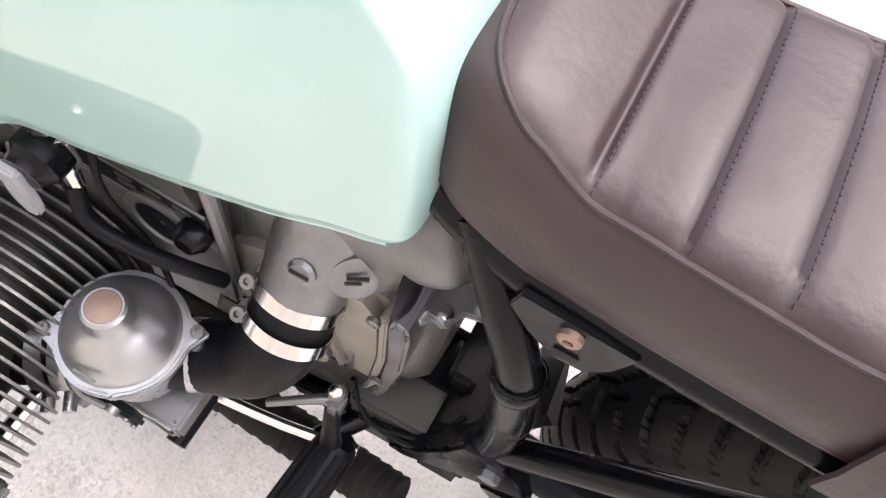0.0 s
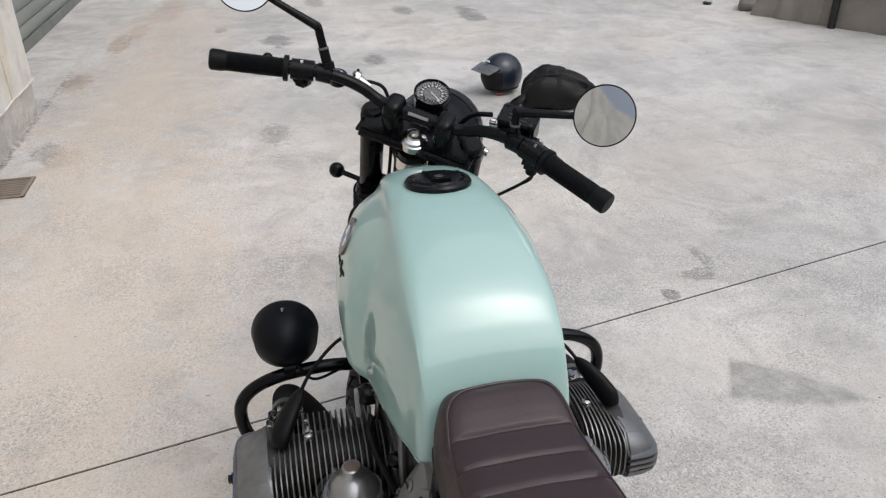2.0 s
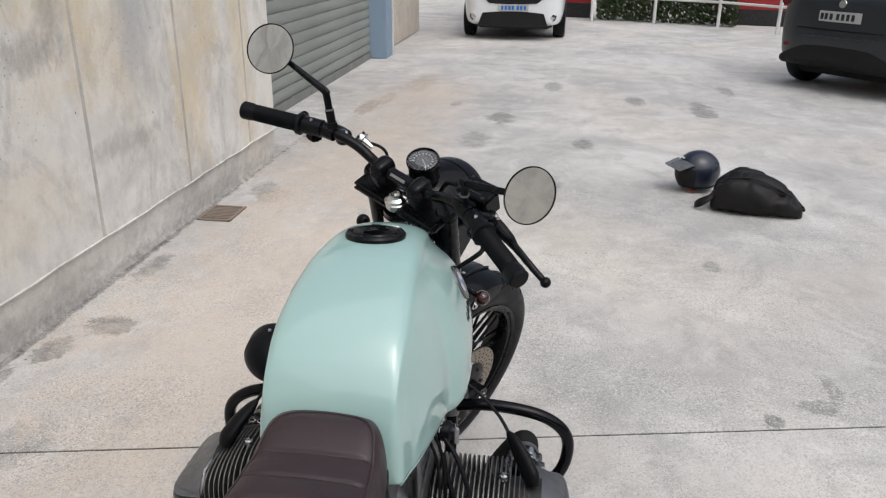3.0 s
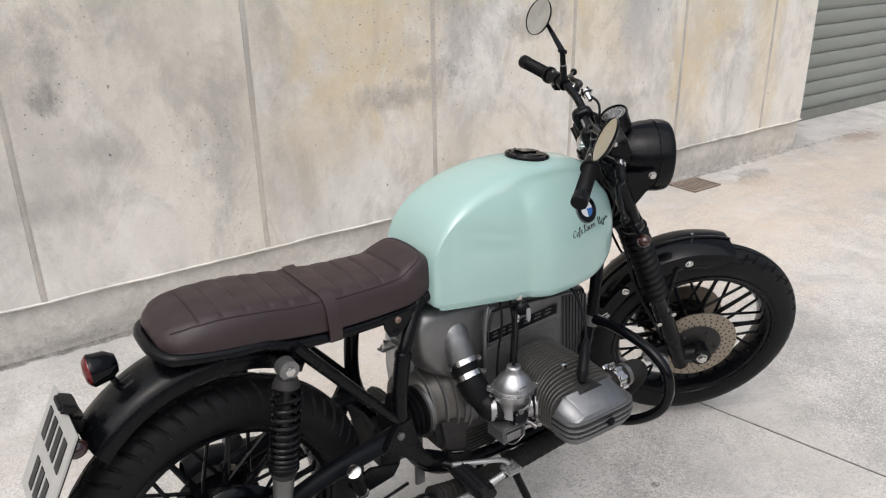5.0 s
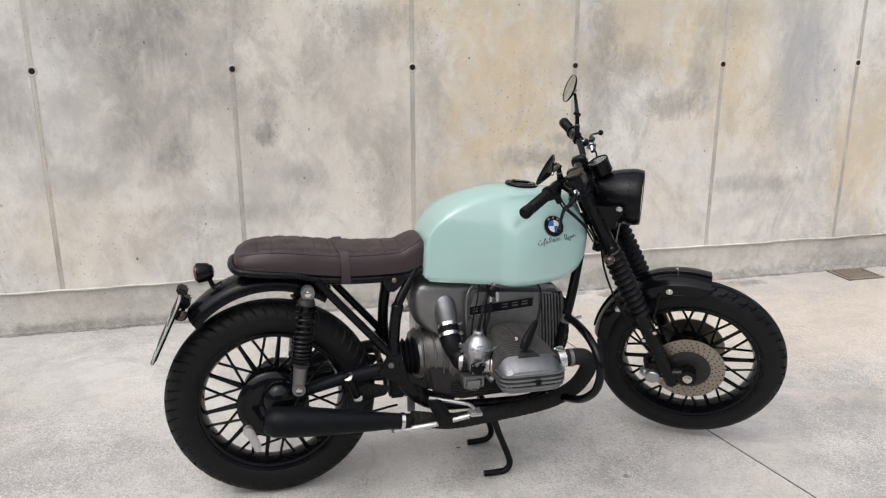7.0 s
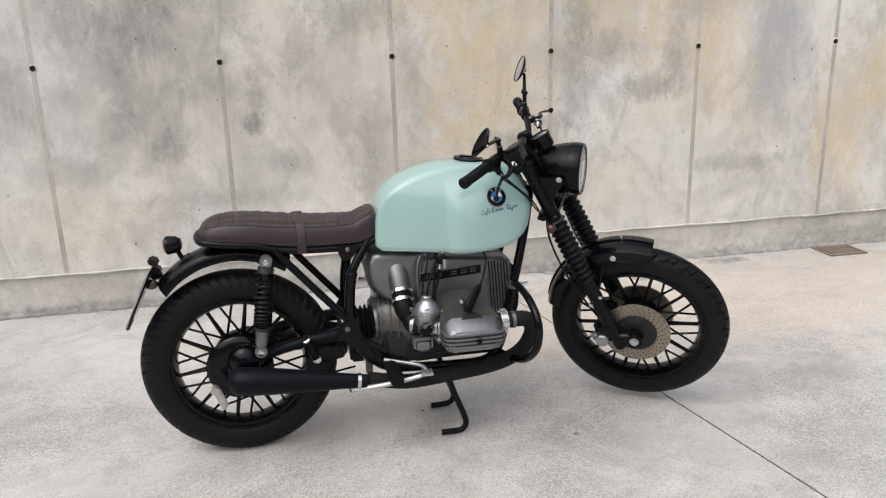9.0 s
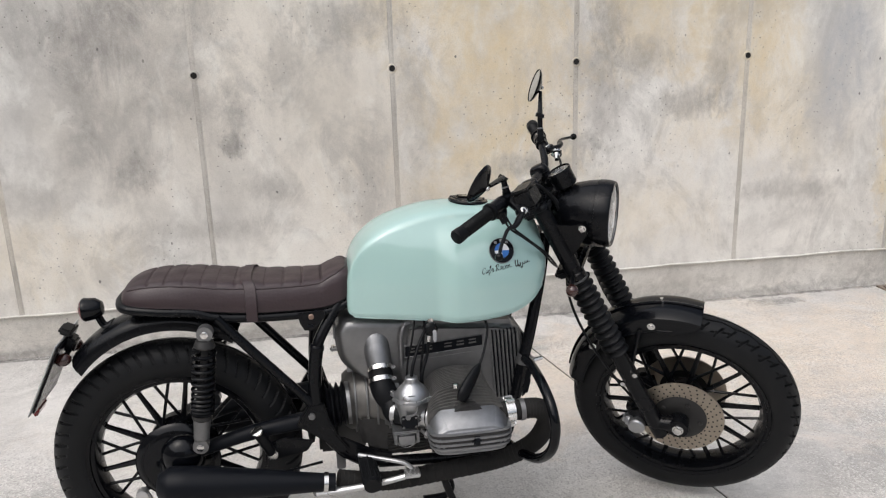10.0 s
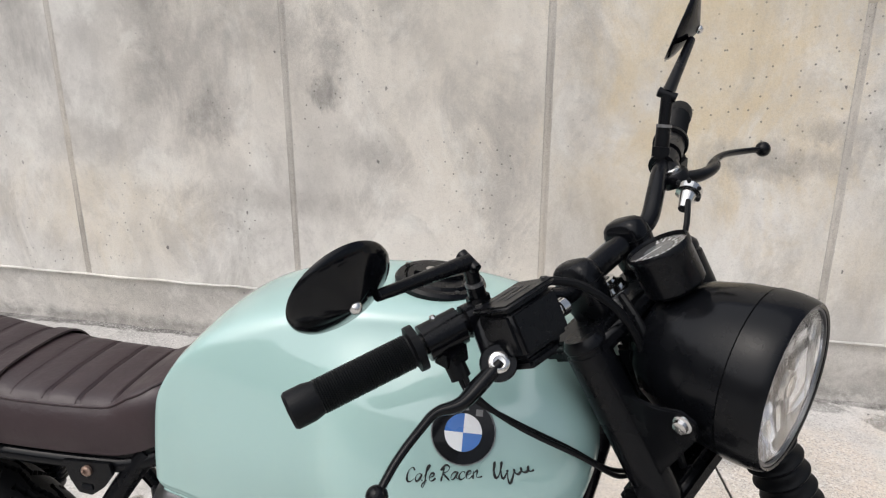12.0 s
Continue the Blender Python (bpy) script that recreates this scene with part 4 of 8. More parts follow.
# ---- chassis ----
CAST = mat("sandy_cast_alloy", (0.29, 0.294, 0.303), (0.165, 0.168, 0.174), 0.40, 0.85, 24, bump=0.3, bscale=420)
chassis = part("chassis", Build().tube([(1.03, 0, 0.98), (0.95, 0, 0.86), (0.75, 0, 0.80), (0.5, 0, 0.775)], 0.024, 14), BLACK, bike, "black tubular steel chassis")
rail = []
for s in (1, -1):
    rl = [(0.515, 0.080, 0.794), (0.46, 0.090, 0.773), (0.40, 0.096, 0.769), (0.256, 0.104, 0.773), (0.150, 0.109, 0.784), (0.095, 0.111, 0.802), (0.02, 0.111, 0.810), (-0.05, 0.103, 0.818), (-0.088, 0.088, 0.823), (-0.104, 0.045, 0.827), (-0.107, 0, 0.828)]
    rail.append([(x, s * y, z - 0.003) for x, y, z in rl])
part("seat_rail", Build().tube(rail[0] + rail[1][::-1][1:], 0.0125, 12, 5), BLACK, chassis)
for s in (1, -1):
    part("rear_stay", Build().tube([(0.150, s * 0.120, 0.782), (0.27, s * 0.120, 0.64), (0.392, s * 0.118, 0.495), (0.42, s * 0.115, 0.44)], 0.0135, 12), BLACK, chassis)
    part("seat_stay", Build().tube([(0.476, s * 0.082, 0.786), (0.456, s * 0.092, 0.758), (0.432, s * 0.105, 0.722), (0.411, s * 0.1150, 0.684), (0.404, s * 0.116, 0.655)], 0.0152, 16), BLACK, chassis)
    dt = part("down_tube", Build().tube([(0.409, s * 0.1155, 0.680), (0.398, s * 0.116, 0.61), (0.394, s * 0.115, 0.53), (0.404, s * 0.113, 0.45), (0.438, s * 0.110, 0.375), (0.50, s * 0.10, 0.315), (0.56, s * 0.10, 0.295)], 0.0188, 18), BLACK, chassis)
    part("tube_joint", Build().lathe([(-0.008, 0.0190), (-0.005, 0.0202), (0, 0.0204), (0.006, 0.0196), (0.010, 0.0165)], (0.4078, s * 0.1156, 0.672), (0.13, 0, 1), 22, caps=False), BLACK, dt)
    part("cradle", Build().tube([(1.080, s * 0.040, 0.93), (1.050, s * 0.085, 0.81), (1.010, s * 0.120, 0.66), (0.985, s * 0.130, 0.57), (0.962, s * 0.130, 0.46), (0.940, s * 0.126, 0.36), (0.90, s * 0.118, 0.305), (0.82, s * 0.108, 0.286), (0.56, s * 0.10, 0.292)], 0.0165, 14), BLACK, chassis)
    lug = part("seat_lug", Build().slab([(0.362, 0.774), (0.434, 0.778), (0.437, 0.760), (0.420, 0.738), (0.399, 0.722), (0.379, 0.724), (0.368, 0.744)], XZ, s * 0.106, s * 0.112, 0.001), BLACK, chassis)
    part("lug_slot", Build().box((0.395, s * 0.1125, 0.736), (0.016, 0.002, 0.008), 0), MATTBLACK, lug)
    part("lug_bolt", Build().lathe([(0, 0.0078), (0.004, 0.0078), (0.0055, 0.006), (0.0055, 0.0035), (0.003, 0.003)], (0.399, s * 0.112, 0.763), (0, s, 0), 16), BRASS, lug)
    part("pivot_plate", Build().slab([(0.372, 0.508), (0.414, 0.515), (0.426, 0.465), (0.446, 0.41), (0.480, 0.360), (0.455, 0.352), (0.412, 0.392), (0.362, 0.432), (0.335, 0.449), (0.350, 0.474)], XZ, s * 0.115, s * 0.135, 0.004), BLACK, chassis)
    part("pivot_bolt", Build().lathe([(0, 0.010), (0.007, 0.010), (0.008, 0.006)], (0.380, s * 0.135, 0.478), (0, s, 0), 6), DULL, chassis)
    arm = part("swing_arm", Build().tube([(0.40, s * 0.10, 0.455), (0.22, s * 0.108, 0.435), (0.08, s * 0.112, 0.40), (0.0, s * 0.10, 0.36)], [0.026, 0.022, 0.019, 0.024], 16, flat=0.85), MATTBLACK, bike)
    # shock absorber with coil spring
    top, bot = Vector((0.121, s * 0.140, 0.752)), Vector((0.078, s * 0.146, 0.432))
    d = (bot - top)
    L, d = d.length, d.normalized()
    sh = part("shock_absorber", Build().lathe([(0.016, 0.012), (0.020, 0.022), (0.030, 0.026), (0.036, 0.028), (0.040, 0.026), (0.040, 0.009), (0.14, 0.009), (0.14, 0.016), (L - 0.095, 0.018), (L - 0.09, 0.027), (L - 0.080, 0.027), (L - 0.075, 0.022), (L - 0.02, 0.020), (L - 0.015, 0.012)], top, d, 24), GRIME, bike, "shock absorber with black coil spring")
    hel = []
    turns = 12.5
    u, w, _ = frame_for(d)
    for i in range(int(turns * 14) + 1):
        t = i / (turns * 14)
        a = 2 * math.pi * turns * t
        hh = 0.044 + (L - 0.138) * (1 - (1 - t) ** 1.45)
        hel.append(top + d * hh + (u * math.cos(a) + w * math.sin(a)) * 0.0275)
    part("coil_spring", Build().tube(hel, 0.0050, 8, 1), BLACK, sh)
    part("damper_rod", Build().tube([top + d * 0.04, top + d * 0.15], 0.0085, 12, 1), CHROME, sh)
    part("clevis", Build().lathe([(L - 0.076, 0.0230), (L - 0.020, 0.0205), (L - 0.014, 0.014)], top, d, 20), DULL, sh)
    for nm, c in (("top_eye", top), ("lower_eye", bot)):
        e = part(nm, Build().lathe([(-0.014, 0.012), (-0.014, 0.021), (0.014, 0.021), (0.014, 0.012)], c, (0, 1, 0), 22), DULL, sh)
        part("eye_bolt", Build().lathe([(0.0, 0.011), (0.020, 0.011), (0.022, 0.007)], c, (0, s, 0), 6), CHROME, e)
part("drum_cover", Build().lathe([(0.055, 0.115), (0.062, 0.118), (0.070, 0.112), (0.078, 0.085), (0.082, 0.05), (0.095, 0.045), (0.11, 0.028), (0.112, 0.0)], RC, (0, -1, 0), 48), GLOSSBLACK, rear_wheel, "black rear drum cover")
part("bevel_drive_ring", Build().lathe([(0.066, 0.100), (0.074, 0.101), (0.076, 0.094), (0.072, 0.09)], RC, (0, -1, 0), 48, caps=False), BLACK, rear_wheel)
part("axle_nut", Build().lathe([(0.10, 0.018), (0.125, 0.018), (0.13, 0.010)], RC, (0, -1, 0), 6), GRIME, rear_wheel)
BRIGHT = mat("bright_cast_alloy", (0.58, 0.58, 0.58), (0.42, 0.42, 0.42), 0.34, 0.85, 40, rvar=0.08)
arm = part("brake_arm", Build().slab([(-0.102, 0.314), (-0.090, 0.328), (-0.074, 0.320), (-0.050, 0.256), (-0.052, 0.242), (-0.066, 0.237), (-0.075, 0.248)], XZ, -0.168, -0.152, 0.004), BRIGHT, rear_wheel, "bright alloy brake arm")
part("arm_boss", Build().lathe([(0, 0.015), (0.022, 0.015), (0.024, 0.010)], (-0.088, -0.152, 0.312), (0, -1, 0), 18), BRIGHT, arm)
part("arm_pin", Build().lathe([(0, 0.009), (0.024, 0.009), (0.026, 0.005)], (-0.062, -0.150, 0.248), (0, -1, 0), 14), BRIGHT, arm)
part("brake_rod", Build().tube([(-0.06, -0.150, 0.246), (0.10, -0.145, 0.285), (0.40, -0.13, 0.33)], 0.004, 8, 3), BLACK, rear_wheel)
part("final_drive", Build().ball((0.02, -0.105, 0.385), 0.062, 24, 0.75, (0, 1, 0)), GLOSSBLACK, bike)

# rear mudguard, lamp and number plate
def guard(c, prof, a0, a1, rad, n=40, thick=0.003, width=1.0, corner=0.0):
    outer, inner = [], []
    for i in range(n + 1):
        a = radians(a0 + (a1 - a0) * i / n)
        R = rad(i / n)
        turn = [a + radians(corner) * min(1.0, h / -0.052) ** 3 * max(0.0, 1 - i / n / 0.3) if h < 0 else a for y, h in prof]
        outer.append([(c[0] + (R + h) * math.cos(q), c[1] + y * width, c[2] + (R + h) * math.sin(q)) for q, (y, h) in zip(turn, prof)])
        inner.append([(c[0] + (R + h - thick) * math.cos(q), c[1] + y * width, c[2] + (R + h - thick) * math.sin(q)) for q, (y, h) in zip(turn, prof)])
    b = Build()
    rings = [o + q[::-1] for o, q in zip(outer, inner)]
    return b.grid(rings, closed=True)


GP = [(-0.074, -0.040), (-0.073, -0.022), (-0.066, -0.008), (-0.045, 0.003), (-0.02, 0.007), (0, 0.008), (0.02, 0.007), (0.045, 0.003), (0.066, -0.008), (0.073, -0.022), (0.074, -0.040)]
part("rear_mudguard", guard(RC, GP, 62, 127, lambda t: 0.435 - 0.03 * t ** 2 + 0.012 * math.sin(math.pi * t)), BLACK, bike, "short satin black rear mudguard")
lampb = part("tail_lamp", Build().lathe([(0, 0.0), (0.004, 0.018), (0.02, 0.029), (0.045, 0.032), (0.05, 0.033), (0.054, 0.031)], (-0.160, 0.0, 0.800), (-1, 0, -0.06), 28), GLOSSBLACK, bike, "small round black tail lamp with red lens")
part("lens", Build().lathe([(0.050, 0.030), (0.056, 0.029), (0.062, 0.022), (0.065, 0.0)], (-0.160, 0.0, 0.800), (-1, 0, -0.06), 28), REDLENS, lampb)
part("bracket", Build().tube([(-0.178, 0.012, 0.775), (-0.165, 0.012, 0.748), (-0.14, 0.012, 0.758)], 0.006, 8, 3).tube([(-0.178, -0.012, 0.775), (-0.165, -0.012, 0.748), (-0.14, -0.012, 0.758)], 0.006, 8, 3), GLOSSBLACK, lampb)
PB, PT = Vector((-0.366, 0, 0.535)), Vector((-0.262, 0, 0.742))
pd = (PT - PB).normalized()
pn = Vector((-pd.z, 0, pd.x))
plm = Matrix((Vector((0, 1, 0)), pd, pn)).transposed().to_4x4()
plate = part("number_plate", Build().box((0, 0, 0), (0.215, 0.215, 0.004), 0.0015).turned(Matrix.Translation((PB + PT) / 2) @ plm), PLATE, bike, "white number plate with unreadable dark marks")
for row, n in ((0.045, 4), (-0.05, 3)):
    for i in range(n):
        part("plate_mark", Build().box(((i - (n - 1) / 2) * 0.043, row, 0.003), (0.026, 0.062, 0.002), 0).turned(Matrix.Translation((PB + PT) / 2) @ plm), BLACKMARK, plate)
part("plate_holder", Build().box((0, 0.0, -0.006), (0.19, 0.20, 0.006), 0.002).box((0, 0.085, -0.02), (0.05, 0.04, 0.03), 0.006).turned(Matrix.Translation((PB + PT) / 2) @ plm), BLACK, plate)
part("plate_lamp", Build().box((0, 0.118, 0.002), (0.06, 0.02, 0.035), 0.006).turned(Matrix.Translation((PB + PT) / 2) @ plm), PLASTIC, plate)
for s in (1, -1):
    sg = part("rear_signal", Build().tube([(-0.262, s * 0.01, 0.690), (-0.266, s * 0.040, 0.682)], 0.007, 8, 1), BLACK, bike, "small dark rear turn signal")
    part("signal_lens", Build().ball((-0.268, s * 0.056, 0.678), 0.018, 16, 1.2, (1, 0, 0.2)), AMBER, sg)
part("reflector", Build().box((0, -0.128, -0.004), (0.07, 0.028, 0.012), 0.004).turned(Matrix.Translation((PB + PT) / 2) @ plm), REDLENS, plate)

# ---- engine ----
def faceted(rings, bevel, seg=2):
    """A body with flat facets and rounded edges, through closed rings of corners."""
    g = Build().grid(rings)
    bm = bmesh.new()
    vs = [bm.verts.new(p) for p in g.v]
    for f in g.f:
        bm.faces.new([vs[k] for k in f])
    bmesh.ops.recalc_face_normals(bm, faces=bm.faces[:])
    bmesh.ops.bevel(bm, geom=bm.edges[:], offset=bevel, segments=seg, affect='EDGES')
    return Build().take(bm)


engine = part("engine", Build().slab([(0.64, 0.50), (0.635, 0.66), (0.65, 0.722), (0.70, 0.724), (0.92, 0.705), (0.980, 0.695), (1.000, 0.62), (0.998, 0.50), (0.970, 0.42), (0.93, 0.40), (0.66, 0.42)], XZ, -0.118, 0.118, 0.022, 3), DULL, bike, "dull alloy flat-twin engine")
box = []
for y, m, low in ((-0.094, 0.030, 0.02), (-0.088, 0.016, 0.012), (-0.070, 0.005, 0.004), (-0.04, 0, 0), (0.04, 0, 0), (0.070, 0.005, 0.004), (0.088, 0.016, 0.012), (0.094, 0.030, 0.02)):
    box.append([(x, y, z) for x, z in [(0.482 + m, (0.648 if y > 0 else 0.590) + low), (0.464 + m, (0.662 if y > 0 else 0.625) + low), (0.457 + m, 0.688), (0.466 + m, 0.718 - m * 0.7), (0.488 + m, 0.738 - m), (0.56, 0.738 - m), (0.64, 0.730 - m), (0.70, 0.724 - m), (0.70, 0.46), (0.60, 0.52), (0.525, (0.60 if y > 0 else 0.555) + low)]])
part("airbox", Build().loft(box, 4, 4), DULL, engine)
for i in range(6):
    part("airbox_rib", Build().box((0.4585, -0.060 + i * 0.024, 0.690), (0.008, 0.010, 0.040), 0.003), DULL, engine)
part("sump", Build().slab([(0.50, 0.45), (0.98, 0.45), (0.965, 0.37), (0.92, 0.318), (0.62, 0.305), (0.52, 0.34)], XZ, -0.105, 0.105, 0.015, 2), GRIME, engine)
for i in range(7):
    part("sump_fin", Build().box((0.77, 0, 0.322 + i * 0.010), (0.36, 0.222, 0.003), 0.001), GRIME, engine)
part("gearbox", Build().lathe([(-0.062, 0.05), (-0.060, 0.075), (-0.045, 0.088), (-0.02, 0.093), (0.0, 0.096), (0.02, 0.102), (0.045, 0.108), (0.06, 0.110)], (0.530, 0, 0.455), (1, 0, 0), 40), OILY, engine)
for x, r in ((0.505, 0.099), (0.538, 0.107), (0.566, 0.113)):
    part("gearbox_ring", Build().lathe([(-0.003, r - 0.02), (-0.003, r - 0.001), (-0.002, r), (0.002, r), (0.003, r - 0.001), (0.003, r - 0.02)], (x, 0, 0.455), (1, 0, 0), 44), DULL, engine)
part("bell_flange", Build().lathe([(-0.016, 0.10), (-0.016, 0.116), (-0.004, 0.118), (-0.004, 0.123), (0.004, 0.123), (0.004, 0.118), (0.030, 0.119), (0.04, 0.10)], (0.600, 0, 0.462), (1, 0, 0), 40), DULL, engine)
for a in range(15, 375, 40):
    part("flange_bolt", Build().lathe([(-0.022, 0.0), (-0.022, 0.007), (-0.010, 0.007)], (0.600, 0.117 * math.cos(radians(a)), 0.462 + 0.117 * math.sin(radians(a))), (1, 0, 0), 6), DULL, engine)
shell = part("gear_case", Build().slab([(0.506, 0.600), (0.525, 0.626), (0.60, 0.632), (0.66, 0.60), (0.66, 0.37), (0.56, 0.352), (0.525, 0.362), (0.508, 0.42), (0.502, 0.51)], XZ, -0.010, 0.103, 0.012, 4), SANDY, engine, "dull beige cast gearbox housing")
part("gear_cover", Build().slab([(0.488, 0.592), (0.492, 0.612), (0.503, 0.616), (0.507, 0.598), (0.503, 0.51), (0.509, 0.42), (0.526, 0.368), (0.516, 0.360), (0.500, 0.41), (0.488, 0.51)], XZ, -0.010, 0.1065, 0.003, 2), ALU, shell)
part("cover_flange", Build().slab([(0.508, 0.606), (0.515, 0.611), (0.5125, 0.51), (0.519, 0.42), (0.535, 0.366), (0.529, 0.362), (0.512, 0.42), (0.505, 0.51)], XZ, -0.010, 0.1062, 0.002, 2), SANDY, shell)
for y in (0.106,):
    part("case_web", Build().box((0.551, y, 0.482), (0.005, 0.012, 0.062), 0.002, Matrix.Rotation(radians(12), 3, 'Y')), SANDY, shell)
    part("case_web", Build().box((0.580, y, 0.566), (0.070, 0.010, 0.005), 0.002, Matrix.Rotation(radians(-8), 3, 'Y')), SANDY, shell)
    part("case_boss", Build().lathe([(-0.006, 0.013), (0.004, 0.013), (0.005, 0.010), (0.005, 0.006), (0.001, 0.005)], (0.570, y * 1.02, 0.452), (0, y, 0.02), 20), SANDY, shell)
    for x, z in ((0.518, 0.602), (0.5085, 0.455), (0.528, 0.378)):
        part("case_screw", Build().lathe([(0, 0.0062), (0.004, 0.0062), (0.005, 0.004), (0.002, 0.003)], (x, y, z), (0, y, 0), 12), DULL, shell)
part("breather_tab", Build().tube([(0.503, 0.070, 0.688), (0.500, 0.092, 0.668), (0.500, 0.099, 0.640), (0.503, 0.100, 0.616)], [0.010, 0.011, 0.009, 0.006], 10, 4, flat=0.35), MATTBLACK, engine)
part("timing_cover", Build().slab([(0.99, 0.44), (0.985, 0.66), (1.02, 0.63), (1.03, 0.50), (1.015, 0.44)], XZ, -0.085, 0.085, 0.012, 2), MATTBLACK, engine)
for s in (1, -1):
    for i in range(8):
        x = 0.892 + i * 0.0112
        part("cover_rib", Build().slab([(x, 0.682 - i * 0.002), (x + 0.0048, 0.682 - i * 0.002), (x + 0.0048 + 0.014, 0.47), (x + 0.014, 0.47)], XZ, s * 0.110, s * 0.125, 0.0014), DULL, engine)
        if i < 7:
            part("rib_groove", Build().slab([(x + 0.006, 0.680), (x + 0.0105, 0.680), (x + 0.0245, 0.47), (x + 0.020, 0.47)], XZ, s * 0.110, s * 0.1188, 0), MATTBLACK, engine)
    part("badge_recess", Build().slab([(0.652, 0.622), (0.872, 0.638), (0.872, 0.668), (0.652, 0.652)], XZ, s * 0.110, s * 0.1192, 0.001), MATTBLACK, engine, "dark recessed name strip")
    part("badge_border", Build().tube([(0.650, s * 0.119, 0.620), (0.874, s * 0.119, 0.636), (0.874, s * 0.119, 0.670), (0.650, s * 0.119, 0.654)], 0.0016, 6, 1, loop=True), DULL, engine)
    for i in range(6):
        x = (0.663, 0.688, 0.712, 0.762, 0.797, 0.832)[i]
        w = 0.016 if i < 3 else 0.022
        zz = 0.630 + (x - 0.652) * 0.073
        part("badge_bar", Build().slab([(x, zz + 0.002), (x + w, zz + 0.0035), (x + w, zz + 0.0085), (x, zz + 0.007)], XZ, s * 0.117, s * 0.1205, 0.0008).slab([(x + 0.001, zz + 0.012), (x + w, zz + 0.0135), (x + w, zz + 0.0175), (x + 0.001, zz + 0.016)], XZ, s * 0.117, s * 0.1205, 0.0008), OILY, engine)
    part("case_panel", Build().slab([(0.640, 0.50), (0.638, 0.60), (0.652, 0.612), (0.880, 0.628), (0.888, 0.48)], XZ, s * 0.112, s * 0.1205, 0.004), DULL, engine)
    part("case_step", Build().tube([(0.655, s * 0.108, 0.716), (0.643, s * 0.116, 0.69), (0.640, s * 0.117, 0.62), (0.648, s * 0.112, 0.52)], 0.006, 8, 4), DULL, engine)
    # intake elbow growing out of the airbox, clamps and rubber bend
    k = 0.0 if s < 0 else 0.002
    cx, cy = (0.655, -0.209) if s < 0 else (0.692, 0.197)
    ax = Vector((0.875, s * 0.484, 0.0))
    el = part("intake_elbow", Build().tube([(0.575 + k, s * 0.030, 0.672), (0.574 + k, s * 0.060, 0.660), (0.574 + k, s * 0.082, 0.640), (0.576 + k, s * 0.096, 0.617), (0.579 + k, s * 0.110, 0.588)], [0.066, 0.047, 0.0385, 0.0365, 0.0338], 28, 8), CAST, engine, "bare alloy intake elbow")
    if s > 0:
        part("elbow_screw", Build().lathe([(0, 0.011), (0.005, 0.011), (0.008, 0.008)], (0.570 + k, s * 0.114, 0.651), (0.0, s * 0.9, 0.42), 18).lathe([(-0.012, 0.0165), (0.0, 0.0135), (0.001, 0.011)], (0.570 + k, s * 0.114, 0.651), (0.0, s * 0.9, 0.42), 18), CAST, el)
        part("screw_slot", Build().box((0.570 + k, s * 0.1215, 0.6545), (0.015, 0.003, 0.0025), 0), GRIME, el)
    if s > 0:
        part("elbow_plate", Build().lathe([(0, 0.019), (0.003, 0.019), (0.004, 0.017)], (0.5375 + k, s * 0.100, 0.648), (-0.55, s * 0.8, 0.45), 24), CAST, el)
        part("plate_bar", Build().box((0.5335 + k, s * 0.1035, 0.6545), (0.016, 0.003, 0.003), 0, Matrix.Rotation(0.5, 3, 'Z')).box((0.5365 + k, s * 0.1050, 0.6475), (0.012, 0.003, 0.003), 0, Matrix.Rotation(0.5, 3, 'Z')), GRIME, el)
    rb = part("intake_rubber", Build().tube([(0.578 + k, s * 0.103, 0.602), (0.579 + k, s * 0.116, 0.576), (0.583 + k, s * 0.142, 0.540), (0.602 + k, s * 0.158, 0.508), (cx - ax.x * 0.052, cy - ax.y * 0.052, 0.489), (cx - ax.x * 0.02, cy - ax.y * 0.02, 0.488)], [0.0348, 0.0348, 0.0345, 0.0325, 0.0295], 22, 8), RUBBER, engine)
    cd = Vector((0.002, s * 0.026, -0.028)).normalized()
    for cyy, z in ((0.1115, 0.588), (0.130, 0.5605)):
        cl = part("hose_clamp", Build().lathe([(-0.0065, 0.0352), (-0.0065, 0.0372), (0.0065, 0.0372), (0.0065, 0.0352)], (0.579 + k, s * cyy, z), cd, 32, caps=False), CHROME, rb)
        part("clamp_screw", Build().box((0.615 + k, s * (cyy + 0.006), z + 0.003), (0.010, 0.016, 0.013), 0.003).tube([(0.612 + k, s * (cyy - 0.004), z - 0.004), (0.614 + k, s * (cyy + 0.016), z + 0.008)], 0.0048, 10, 1), DULL, cl)
        part("screw_head", Build().lathe([(0, 0.0072), (0.004, 0.0072), (0.0055, 0.006), (0.0055, 0.0030), (0.002, 0.0025)], (0.614 + k, s * (cyy + 0.014), z + 0.009), (0.05, s * 0.55, 0.83), 12), DULL, cl)
    part("outlet_clamp", Build().lathe([(-0.0065, 0.0305), (-0.0065, 0.0325), (0.0065, 0.0325), (0.0065, 0.0305)], (cx - ax.x * 0.050, cy - ax.y * 0.050, 0.4885), ax, 32, caps=False).lathe([(0, 0.006), (0.010, 0.006), (0.011, 0.003)], (cx - ax.x * 0.050 - ax.y * 0.012 * s, cy - ax.y * 0.050 + ax.x * 0.012 * s - s * 0.012, 0.5195), (0.2, s * 0.3, 0.9), 12), ALU, rb)
